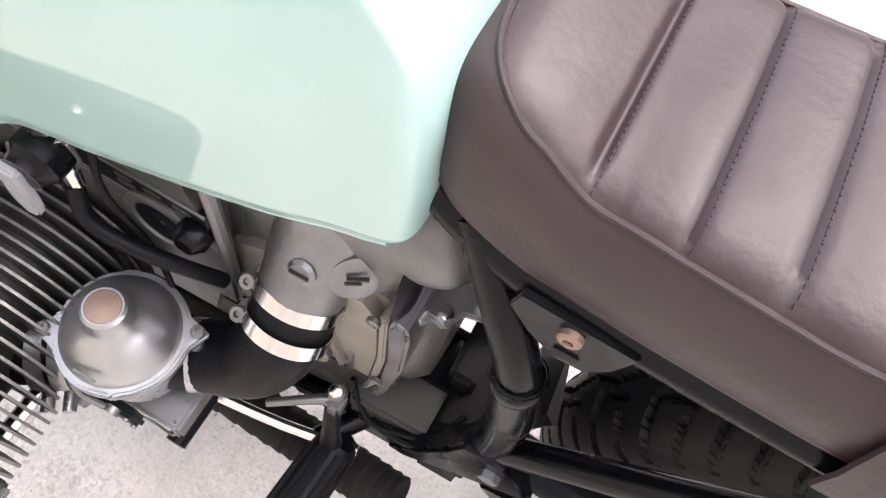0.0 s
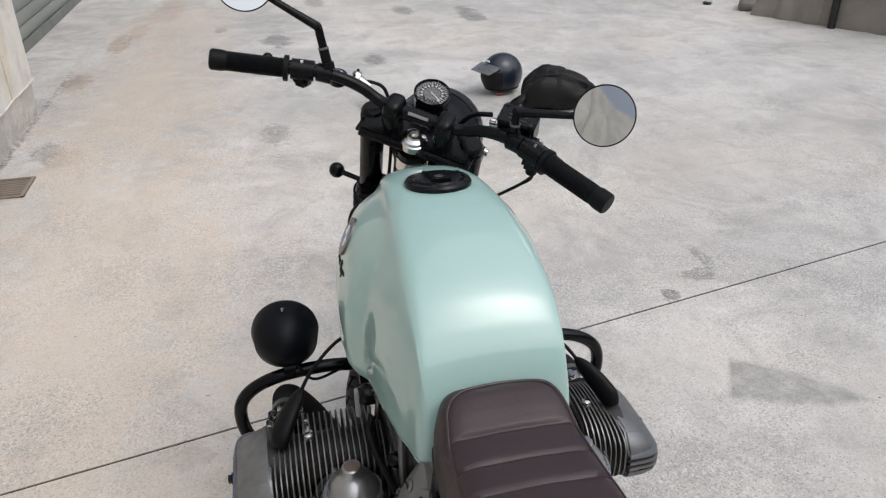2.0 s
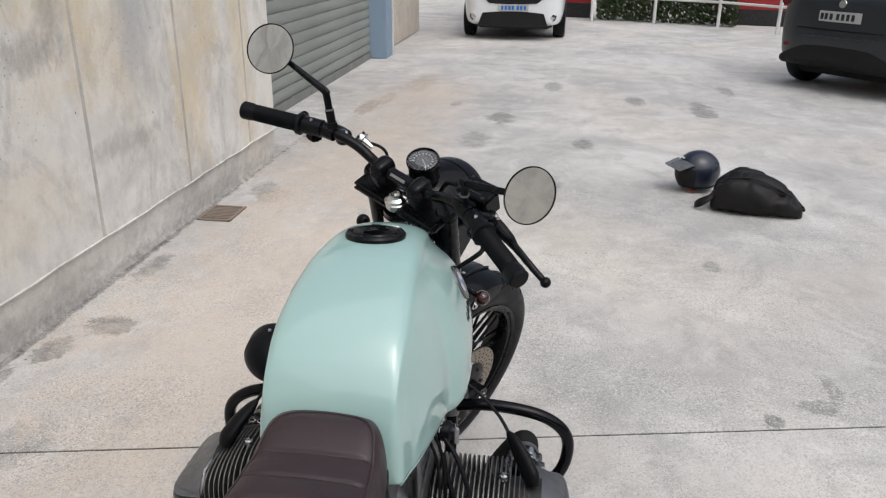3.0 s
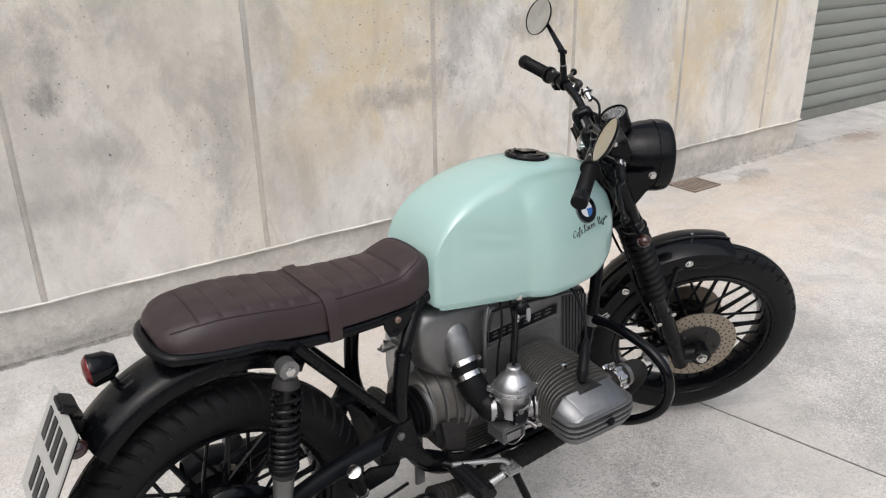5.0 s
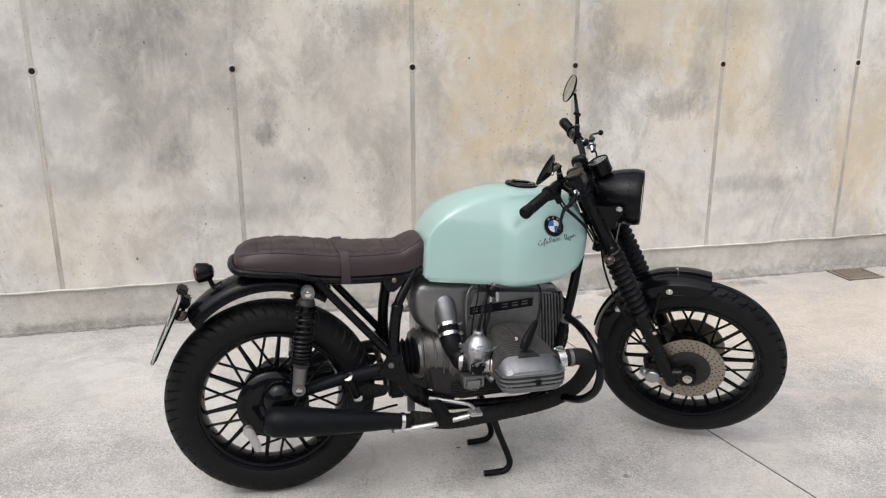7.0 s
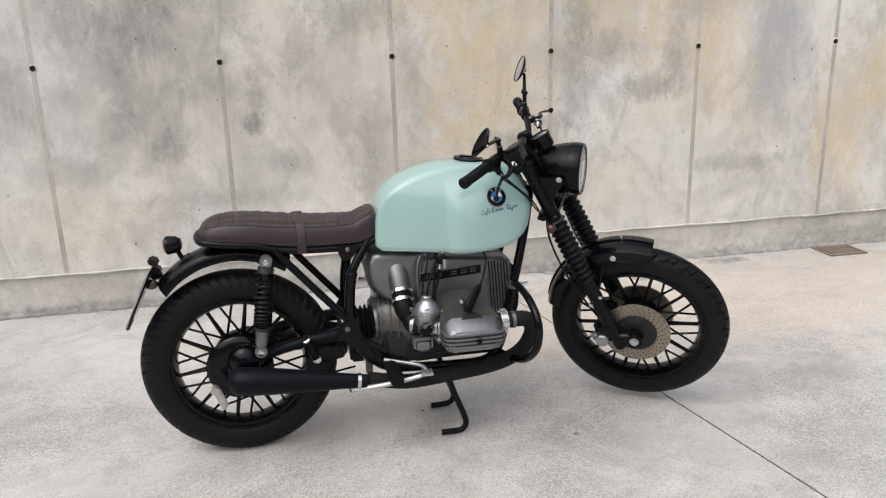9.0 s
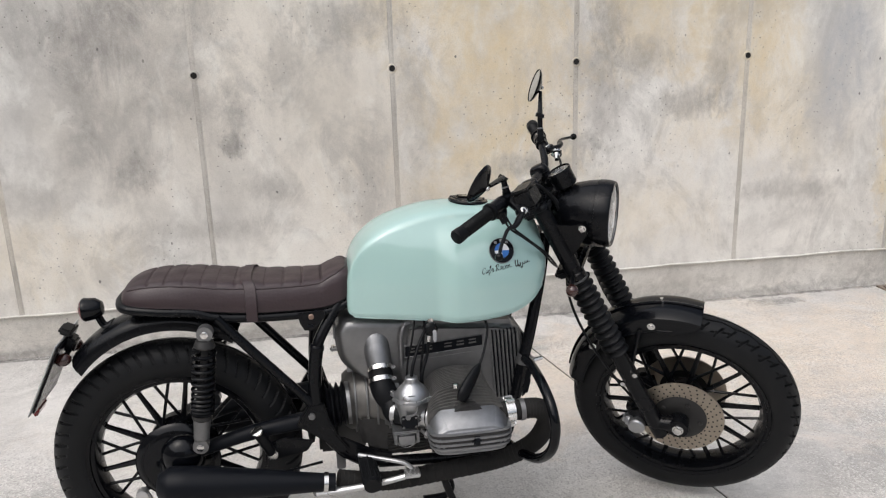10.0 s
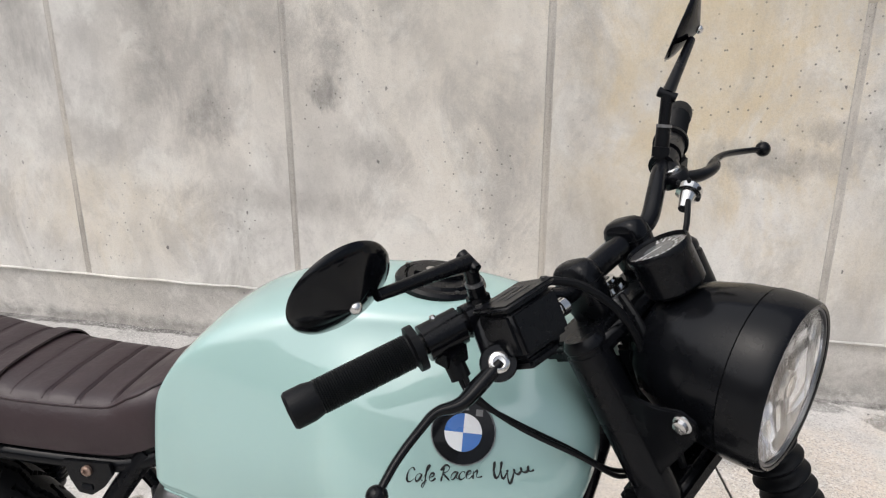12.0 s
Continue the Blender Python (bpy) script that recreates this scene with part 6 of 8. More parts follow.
part("round_cover", Build().lathe([(0, 0.034), (0.006, 0.034), (0.008, 0.031), (0.008, 0.026), (0.004, 0.024), (0.005, 0.0)], (0.695, 0.117, 0.606), (0, 1, 0.05), 30, caps=False), DULL, engine)
part("cover_plug", Build().lathe([(0, 0.024), (0.0035, 0.0235), (0.0045, 0.018), (0.002, 0.0)], (0.695, 0.1195, 0.606), (0, 1, 0.05), 28), MATTBLACK, engine)

# spot lamp on the left guard bar
spot = part("spot_lamp", Build().lathe([(-0.062, 0.0), (-0.060, 0.014), (-0.045, 0.040), (-0.015, 0.062), (0.018, 0.066), (0.026, 0.068), (0.034, 0.067), (0.034, 0.060)], (1.022, 0.284, 0.662), (1, 0, -0.04), 40), MATTBLACK, bike, "matt black spot lamp on the guard bar")
part("lens", Build().lathe([(0.030, 0.064), (0.034, 0.058), (0.037, 0.0)], (1.022, 0.284, 0.662), (1, 0, -0.04), 32), REFLECTOR, spot)
part("mount", Build().tube([(1.012, 0.283, 0.612), (1.005, 0.283, 0.580)], 0.009, 10, 1).lathe([(-0.012, 0.019), (0.012, 0.019)], (1.000, 0.283, 0.603), (0, 1, 0), 18).box((1.004, 0.283, 0.585), (0.018, 0.030, 0.018), 0.003), BLACK, spot)
part("lamp_screw", Build().lathe([(0, 0.004), (0.004, 0.0035)], (1.018, 0.284, 0.7285), (0, 0, 1), 8), CHROME, spot)
part("spot_wire", Build().tube([(0.985, 0.270, 0.62), (0.975, 0.24, 0.585), (0.985, 0.19, 0.590), (0.99, 0.12, 0.62)], 0.003, 6), RUBBER, spot)

# ---- front end, turned with the bars ----
fork = front("fork", Build().box((0, 0, 0), (0.085, 0.235, 0.026), 0.010, seg=3).turned(Matrix.Translation(fw(0.020, 0, -0.022)) @ Matrix((AX_FWD, Vector((0, 1, 0)), AX_UP)).transposed().to_4x4()), BLACK, bike, "black front fork with ribbed rubber gaiters")
AXF, AXW = (Vector(FC) - STEM).dot(AX_FWD), (Vector(FC) - STEM).dot(AX_UP)
LOC = Matrix((AX_FWD, Vector((0, 1, 0)), AX_UP)).transposed().to_4x4()
front("lower_yoke", Build().box((0, 0, 0), (0.085, 0.235, 0.030), 0.010, seg=3).turned(Matrix.Translation(fw(0.022, 0, -0.225)) @ LOC), BLACK, fork)
front("steering_stem", Build().tube([fw(0, 0, -0.03), fw(0, 0, -0.24)], 0.032, 20, 1), BLACK, fork)
front("stem_nut", Build().lathe([(-0.010, 0.026), (0.004, 0.026), (0.006, 0.023), (0.012, 0.022), (0.016, 0.015), (0.020, 0.014), (0.020, 0.009), (0.012, 0.008)], fw(0, 0, -0.012), AX_UP, 28), CHROME, fork, "bright steering stem nut")
front("stem_collar", Build().lathe([(0, 0.034), (0.03, 0.034)], fw(0, 0, -0.075), AX_UP, 28), CHROME, fork)
for s in (1, -1):
    y = s * 0.104
    front("upper_tube", Build().lathe([(0.0, 0.0), (0.0, 0.019), (-0.006, 0.0235), (-0.012, 0.0235), (-0.013, 0.0225), (-0.018, 0.0225), (-0.019, 0.0245), (-0.225, 0.0245), (-0.228, 0.028), (-0.255, 0.028)], fw(0.038, y, -0.004), AX_UP, 28, caps=False), BLACK, fork)
    g = front("gaiter", Build().lathe([(-0.255 - i * 0.0020, 0.0320 + 0.0058 * math.cos(i / 132 * 2 * math.pi * 11)) for i in range(133)], fw(0.036, y, 0), AX_UP, 28), RUBBER, fork, "black ribbed rubber fork gaiter")
    front("gaiter_clamp", Build().lathe([(-0.250, 0.029), (-0.250, 0.0325), (-0.258, 0.0325), (-0.258, 0.029)], fw(0.036, y, 0), AX_UP, 28, caps=False), DULL, g)
    lo = front("fork_lower", Build().lathe([(-0.515, 0.030), (-0.52, 0.0275), (-0.60, 0.0265), (-0.80, 0.0255), (-0.845, 0.024), (-0.852, 0.018)], fw(0.036, y, 0), AX_UP, 26), BLACK, fork)
    front("axle_clamp", Build().tube([fw(0.036, y, -0.80), fw(AXF, y, AXW)], [0.022, 0.026], 14, 1).lathe([(-0.022, 0.030), (0.022, 0.030)], fw(AXF, y, AXW), (0, 1, 0), 24), BLACK, lo)
    front("axle_end", Build().lathe([(0.0, 0.013), (0.034, 0.013), (0.036, 0.008)], fw(AXF, y, AXW), (0, s, 0), 6).lathe([(0.022, 0.017), (0.026, 0.017)], fw(AXF, y, AXW), (0, s, 0), 18), CHROME, lo)
    front("lower_bolt", Build().lathe([(0, 0.008), (0.008, 0.008)], fw(0.062, y + s * 0.02, -0.60), (0, s, 0), 6).lathe([(0, 0.008), (0.008, 0.008)], fw(0.014, y + s * 0.02, -0.62), (0, s, 0), 6), CHROME, lo)
    dz = 0.067
    dc = Build()
    c = Vector(FC) + Vector((0, s * dz, 0))
    ringo, n = [], 96
    for r, yy in ((0.130, -0.0025), (0.1305, 0), (0.130, 0.0025), (0.076, 0.0025), (0.0755, 0), (0.076, -0.0025), (0.130, -0.0025)):
        ringo.append([c + Vector((r * math.cos(2 * math.pi * k / n), yy, r * math.sin(2 * math.pi * k / n))) for k in range(n)])
    disc = front("brake_disc", dc.grid(ringo, True, False), DISC, front_wheel, "drilled steel brake disc")
    hl = Build()
    for k in range(30):
        for j in range(4):
            a = 2 * math.pi * (k + j * 0.33) / 30
            r = 0.085 + j * 0.0125
            hl.lathe([(0.0, 0.0028), (s * 0.0034, 0.0028), (s * 0.0034, 0.0)], c + Vector((r * math.cos(a), 0, r * math.sin(a))), (0, 1, 0), 6, caps=False)
    tagged(front("disc_holes", hl, RUBBER, disc), kind="stuff")
    front("disc_carrier", Build().lathe([(0.0, 0.080), (s * 0.004, 0.080), (s * 0.010, 0.070), (s * 0.012, 0.045), (s * 0.012, 0.0)], c, (0, 1, 0), 40, caps=False), CARRIER, disc)
    for k in range(5):
        a = 2 * math.pi * k / 5
        front("disc_bolt", Build().lathe([(0, 0.006), (0.018, 0.006)], c + Vector((0.062 * math.cos(a), 0, 0.062 * math.sin(a))), (0, s, 0), 6), GRIME, disc)
    cal = front("brake_caliper", Build().box((0, 0, 0), (0.070, 0.062, 0.100), 0.018, seg=3).turned(Matrix.Translation(Vector(FC) + Vector((-0.118, s * 0.072, -0.005))) @ Matrix.Rotation(radians(-20), 4, 'Y')), BLACK, fork, "black brake caliper with bare alloy piston cap")
    front("piston_cap", Build().lathe([(0.02, 0.026), (0.048, 0.026), (0.052, 0.022), (0.052, 0.0)], Vector(FC) + Vector((-0.122, s * 0.072, -0.028)), (0, s, 0), 24).box(tuple(Vector(FC) + Vector((-0.148, s * 0.082, -0.035))), (0.04, 0.04, 0.035), 0.010, seg=3), ALU, cal)
    front("brake_hose", Build().tube([Vector(FC) + Vector((-0.13, s * 0.095, 0.05)), fw(0.0, s * 0.125, -0.60), fw(-0.015, s * 0.130, -0.45), fw(-0.005, s * 0.128, -0.30), fw(0.01, s * 0.06, -0.21)], 0.004, 8), RUBBER, cal)
    # lamp ear
    ear = front("lamp_bracket", Build().slab([(0.036, -0.060), (0.036, -0.175), (0.060, -0.180), (0.130, -0.128), (0.138, -0.108), (0.126, -0.094), (0.100, -0.090)], lambda a, q, d: fw(a, d, q), s * 0.108, s * 0.113, 0.0012), BLACK, fork)
    front("bracket_bolt", Build().lathe([(0, 0.0105), (0.002, 0.0105), (0.003, 0.008), (0.008, 0.0075), (0.009, 0.004)], fw(0.124, s * 0.113, -0.108), (0, s, 0), 14), CHROME, ear)
    # small ball-shaped turn signal
    sg = front("turn_signal", Build().tube([fw(0.036, s * 0.12, -0.232), fw(0.043, s * 0.180, -0.240)], 0.006, 10, 1), BLACK, bike, "small ball-shaped turn signal")
    front("signal_body", Build().ball(fw(0.045, s * 0.190, -0.242), 0.0175, 20, 1.0), (BLACK if s > 0 else AMBER), sg)
front("axle", Build().tube([Vector(FC) + Vector((0, -0.12, 0)), Vector(FC) + Vector((0, 0.12, 0))], 0.010, 12, 1), GRIME, front_wheel)

# front mudguard
FGP = [(-0.068, -0.052), (-0.0685, -0.042), (-0.069, -0.030), (-0.064, -0.012), (-0.046, -0.002), (-0.025, 0.002), (0, 0.003), (0.025, 0.002), (0.046, -0.002), (0.064, -0.012), (0.069, -0.030), (0.0685, -0.042), (0.068, -0.052)]
fm = front("front_mudguard", guard(FC, FGP, 86, 168, lambda t: 0.361 + 0.020 * math.sin(math.pi * t), corner=13), GLOSSBLACK, bike, "gloss black front mudguard")
front("mudguard_ridge", Build().tube([(FC[0] + (0.3665 + 0.020 * math.sin(math.pi * t)) * math.cos(radians(86 + 82 * t)), 0, FC[2] + (0.3665 + 0.020 * math.sin(math.pi * t)) * math.sin(radians(86 + 82 * t))) for t in np.linspace(0, 1, 30)], 0.004, 8, 1), GLOSSBLACK, fm)
for s in (1, -1):
    for a, r in ((109, 0.343), (142, 0.352)):
        front("mudguard_bolt", Build().lathe([(0, 0.0115), (0.003, 0.0115), (0.004, 0.007), (0.008, 0.0065)], (FC[0] + r * math.cos(radians(a)), s * 0.069, FC[2] + r * math.sin(radians(a))), (0, s, 0), 14), CHROME, fm)
    front("mudguard_edge", Build().tube([(FC[0] + (0.309 + 0.020 * math.sin(math.pi * t)) * math.cos(radians(86 + 82 * t)), s * 0.0685, FC[2] + (0.309 + 0.020 * math.sin(math.pi * t)) * math.sin(radians(86 + 82 * t))) for t in np.linspace(0.165, 1, 26)], 0.0032, 8, 1), GLOSSBLACK, fm)
    front("mudguard_stay", Build().tube([(FC[0] + 0.34 * math.cos(radians(115)), s * 0.070, FC[2] + 0.34 * math.sin(radians(115))), fw(0.05, s * 0.09, -0.59)], 0.007, 8, 1), BLACK, fm)
front("mudguard_stud", Build().lathe([(0, 0.006), (0.018, 0.005)], (FC[0] + 0.375 * math.cos(radians(104)), 0, FC[2] + 0.375 * math.sin(radians(104))), (math.cos(radians(104)), 0, math.sin(radians(104))), 10), CHROME, fm)

# headlamp
HC = fw(0.117, 0, -0.113)
HD = Vector((1, 0, 0.04)).normalized()
head = front("headlamp", Build().lathe([(-0.114, 0.0), (-0.112, 0.018), (-0.101, 0.041), (-0.075, 0.066), (-0.038, 0.0835), (0.000, 0.0920), (0.026, 0.0948), (0.0268, 0.0936), (0.0278, 0.0936), (0.0285, 0.0960), (0.048, 0.0963), (0.062, 0.0945), (0.069, 0.0922), (0.0705, 0.0905), (0.0695, 0.0875), (0.064, 0.0865)], HC, HD, 64, caps=False), BLACK, bike, "gloss black round headlamp")
front("lamp_rim", Build().lathe([(0.0655, 0.0875), (0.0685, 0.0868), (0.0685, 0.0845), (0.0650, 0.0840)], HC, HD, 64, caps=False), DULL, head)
front("reflector", Build().lathe([(0.0645, 0.0850), (0.048, 0.0750), (0.025, 0.050), (0.010, 0.025), (0.008, 0.0)], HC, HD, 48, caps=False), REFLECTOR, head)
fac = Build()
random.seed(4)
for k in range(-2, 3):
    for j in range(-2, 3):
        cy_, cz_ = k * 0.0330, j * 0.0360
        if cy_ * cy_ + cz_ * cz_ > 0.078 ** 2:
            continue
        base_ = len(fac.v)
        lean, tip = random.uniform(-0.35, 0.35), random.uniform(-0.3, 0.3)
        for a in range(5):
            for c in range(5):
                y_, z_ = cy_ + (a / 4 - 0.5) * 0.0322, cz_ + (c / 4 - 0.5) * 0.0352
                fit_ = min(1.0, 0.0795 / max(0.001, math.hypot(y_, z_)))
                y_, z_ = y_ * fit_, z_ * fit_
                r2 = y_ * y_ + z_ * z_
                fac.v.append((0.018 + 6.0 * r2 + 0.0030 * (1 - (a / 2 - 1) ** 2) + lean * (y_ - cy_) + tip * (z_ - cz_) * 0.4, y_, z_))
        for a in range(4):
            for c in range(4):
                q = base_ + a * 5 + c
                fac.f.append((q, q + 1, q + 6, q + 5))
tagged(front("reflector_facets", fac.turned(Matrix.Translation(HC)), REFLECTOR, head), kind="stuff")
glass = bpy.data.materials.new("clear_lens_glass")
glass.use_nodes = True
gn = glass.node_tree.nodes["Principled BSDF"]
gn.inputs["Base Color"].default_value, gn.inputs["Roughness"].default_value, gn.inputs["Transmission Weight"].default_value, gn.inputs["IOR"].default_value = (1, 1, 1, 1), 0.02, 1.0, 1.45
ln = front("lens", Build().lathe([(0.0660, 0.0860), (0.0678, 0.060), (0.0690, 0.030), (0.0695, 0.0)], HC, HD, 48, caps=False), glass, head, "clear domed headlamp glass")
ln.visible_shadow = False
front("bulb_shield", Build().lathe([(0.030, 0.016), (0.050, 0.016), (0.054, 0.012), (0.055, 0.0)], HC, HD, 20, caps=False), CHROME, head)
front("lamp_wires", Build().tube([fw(0.03, 0.02, -0.03), fw(0.06, 0.03, -0.05), fw(0.05, 0.035, -0.09), fw(0.02, 0.04, -0.14)], 0.006, 8).tube([fw(0.045, -0.03, 0.0), fw(0.065, -0.045, -0.04), fw(0.05, -0.05, -0.10), fw(0.03, -0.05, -0.16)], 0.005, 8), RUBBER, head)

# speedometer
SC = fw(0.092, 0.004, 0.020)
SD = Vector((-0.50, 0, 0.87)).normalized()
sp = front("speedometer", Build().lathe([(-0.036, 0.0), (-0.036, 0.029), (-0.031, 0.0335), (0.006, 0.0345), (0.010, 0.0360), (0.016, 0.0360), (0.018, 0.0345), (0.014, 0.033), (0.010, 0.0325)], SC, SD, 44, caps=False), BLACK, bike, "small round black speedometer with white markings")
front("dial", Build().lathe([(0.009, 0.033), (0.0095, 0.0)], SC, SD, 40, caps=False), DIAL, sp)
front("dial_inner", Build().lathe([(0.0095, 0.0165), (0.0100, 0.0165), (0.0102, 0.0)], SC, SD, 30, caps=False), mat("dial_centre", (0.15, 0.155, 0.16), rough=0.5), sp)
su, sv = Vector((0, 1, 0)), SD.cross(Vector((0, 1, 0)))
DM = Matrix.Translation(SC + SD * 0.0105) @ Matrix((su, sv, SD)).transposed().to_4x4()
tk = Build()
for k in range(25):
    a = radians(-215 + 250 * k / 24)
    r0 = 0.026 if k % 2 else 0.0235
    tk.box((0.5 * (r0 + 0.030) * math.cos(a), 0.5 * (r0 + 0.030) * math.sin(a), 0), (0.030 - r0, 0.0012, 0.0006), 0, Matrix.Rotation(a, 3, 'Z'))
for k in range(13):
    a = radians(-215 + 250 * k / 12)
    tk.box((0.0205 * math.cos(a), 0.0205 * math.sin(a), 0), (0.0042, 0.0034, 0.0006), 0)
tagged(front("dial_marks", tk.turned(DM), WHITE, sp), kind="stuff")
front("needle", Build().box((0.010, 0, 0.002), (0.028, 0.0016, 0.0010), 0).turned(DM @ Matrix.Rotation(radians(150), 4, 'Z')), WHITE, sp)
dg = front("dial_glass", Build().lathe([(0.0150, 0.034), (0.0155, 0.0)], SC, SD, 40, caps=False), glass, sp)
dg.visible_shadow = False

# handlebar, clamps, grips
BARL = [(0.020, 0.0, 0.034), (0.021, 0.060, 0.034), (0.025, 0.090, 0.037), (0.022, 0.125, 0.055), (0.012, 0.165, 0.070), (0.0, 0.205, 0.076), (-0.021, 0.255, 0.080), (-0.072, 0.374, 0.091)]
bar_pts = [fw(f, -y, w) for f, y, w in reversed(BARL)] + [fw(*q) for q in BARL[1:]]
hb = front("handlebar", Build().tube(bar_pts, 0.0112, 14, 6), BLACK, bike, "black wide handlebar")
front("bar_pad", Build().tube([fw(0.020, -0.030, 0.034), fw(0.020, 0.030, 0.034)], 0.0142, 16, 1), BLACK, hb)
front("bar_mark", Build().box((0, 0, 0), (0.006, 0.040, 0.001), 0).turned(Matrix.Translation(fw(0.010, 0, 0.0452)) @ LOC @ Matrix.Rotation(radians(-35), 4, 'Y')), GREYMARK, hb)
for s in (1, -1):
    rows = []
    for w, k in ((-0.014, 0.80), (0.0, 0.90), (0.018, 0.97), (0.032, 1.0), (0.044, 0.97), (0.052, 0.86), (0.057, 0.66), (0.059, 0.34)):
        rows.append([fw(a, d, w) for a, d in oval(0.018, s * 0.052, 0.0285 * k, 0.0185 * k, 0.62, 28)])
    cl = front("bar_clamp", Build().grid(rows), BLACK, hb, "smooth black bar clamp", 70)
    front("clamp_split", Build().grid([[fw(a, d, w) for a, d in oval(0.018, s * 0.052, 0.0290, 0.0190, 0.62, 28)] for w in (0.0335, 0.0350)]), RUBBER, cl)
    grip_a, grip_b = fw(-0.021, s * 0.255, 0.080), fw(-0.072, s * 0.374, 0.091)
    gd = (grip_b - grip_a)
    gl = gd.length
    front("grip", Build().lathe([(-0.004, 0.015), (-0.004, 0.024), (0.004, 0.024), (0.006, 0.0175)] + [(0.008 + i * 0.00125, 0.0172 + (0.0011 if i % 2 else 0)) for i in range(int((gl - 0.030) / 0.00125))] + [(gl - 0.014, 0.0195), (gl + 0.004, 0.0195), (gl + 0.007, 0.017), (gl + 0.008, 0.0)], grip_a, gd, 24), RUBBER, hb, "black ribbed rubber grip")
    # switch cluster
    sw = front("switchgear", Build().tube([fw(-0.001, s * 0.208, 0.0765), fw(-0.017, s * 0.247, 0.0795)], 0.0195, 16, 1).box(tuple(fw(-0.010, s * 0.228, 0.058)), (0.030, 0.030, 0.030), 0.006), BLACK, hb)
    front("switch_button", Build().box(tuple(fw(-0.026, s * 0.230, 0.080)), (0.010, 0.014, 0.010), 0.003), RUBBER, sw)
    front("switch_screw", Build().lathe([(0, 0.004), (0.003, 0.003)], fw(-0.010, s * 0.228, 0.0972), AX_UP, 8), CHROME, sw)
    # lever
    piv = fw(0.024, s * 0.196, 0.080)
    if s > 0:
        lv = [fw(0.024, 0.172, 0.056), fw(0.041, 0.195, 0.044), fw(0.044, 0.222, 0.040), fw(0.036, 0.246, 0.042), fw(0.034, 0.272, 0.040), fw(0.037, 0.305, 0.029), fw(0.050, 0.340, 0.014)]
    else:
        lv = [fw(0.046, -0.222, 0.039), fw(0.039, -0.250, 0.032), fw(0.033, -0.274, 0.028), fw(0.022, -0.294, 0.033), fw(0.017, -0.314, 0.029), fw(0.010, -0.348, 0.018), fw(0.007, -0.380, 0.004)]
    lev = front("lever", Build().tube(lv, [0.0125, 0.0135, 0.0115, 0.0080, 0.0072, 0.0068, 0.0062], 16, 6, flat=0.62), BLACK, hb, "black hand lever with ball end")
    front("lever_ball", Build().ball(lv[-1], 0.0105, 16), BLACK, lev)
    front("lever_perch", Build().tube([fw(0.008, s * 0.178, 0.073), fw(0.001, s * 0.203, 0.076)], 0.0175, 16, 1).tube([fw(0.010, s * 0.190, 0.070), Vector(lv[0])], 0.013, 12, 1), BLACK, lev)
    pin = AX_UP if s > 0 else (STEER.to_3x3().inverted() @ Vector((0.15, -0.72, 0.45))).normalized()
    front("lever_pivot", Build().lathe([(-0.012, 0.0105), (0.012, 0.0105), (0.013, 0.0095), (0.0135, 0.0062), (0.011, 0.0058), (0.010, 0.0)], lv[0], pin, 20), CHROME, lev, "bright lever pivot bolt")
    front("pivot_lug", Build().lathe([(-0.010, 0.017), (-0.008, 0.0185), (0.006, 0.0185), (0.008, 0.017)], lv[0], pin, 24), BLACK, lev)
    # mirror: stalk, arm, round head
    base = fw(0.008, s * 0.182, 0.082)
    joint = fw(0.020, -0.178, 0.130) if s < 0 else fw(0.033, 0.215, 0.152)
    mc = fw(0.030, -0.322, 0.179) if s < 0 else fw(0.013, 0.346, 0.213)
    mir = front("mirror", Build().tube([base, base.lerp(joint, 0.5)], 0.0095, 12, 1).tube([base.lerp(joint, 0.4), joint], 0.0078, 12, 1), BLACK, hb, "round black bar mirror")
    # the glass faces the rider, so its direction is set in the yard and turned back to the straight-ahead bars
    md = (STEER.to_3x3().inverted() @ (Vector((-0.745, 0.501, 0.44)) if s < 0 else Vector((-0.943, 0.073, 0.324)))).normalized()
    back = mc - md * 0.016
    front("mirror_arm", Build().tube([joint, joint.lerp(back, 0.55), back.lerp(joint, 0.18)], [0.0085, 0.0065, 0.0055], 12, 2), BLACK, mir)
    front("joint_bolt", Build().lathe([(-0.012, 0.0065), (0.012, 0.0065), (0.013, 0.004)], joint, md, 14), BLACK, mir)
    front("stalk_nut", Build().lathe([(-0.006, 0.0125), (0.006, 0.0125)], base.lerp(joint, 0.12), joint - base, 6), BLACK, mir)
    front("stalk_ring", Build().lathe([(-0.002, 0.0098), (0.002, 0.0098)], base.lerp(joint, 0.52), joint - base, 16), DULL, mir)
    front("head_screw", Build().ball(back - md * 0.004, 0.0062, 14), CHROME, mir)
    front("mirror_shell", Build().lathe([(-0.019, 0.006), (-0.016, 0.014), (-0.011, 0.026), (-0.004, 0.043), (0.001, 0.0505), (0.004, 0.0525), (0.0068, 0.0525), (0.0072, 0.0505), (0.005, 0.050)], mc, md, 56, caps=False), GLOSSBLACK, mir)
    front("mirror_glass", Build().lathe([(0.0055, 0.0508), (0.0060, 0.0)], mc, md, 48, caps=False), MIRROR, mir, "round mirror glass")
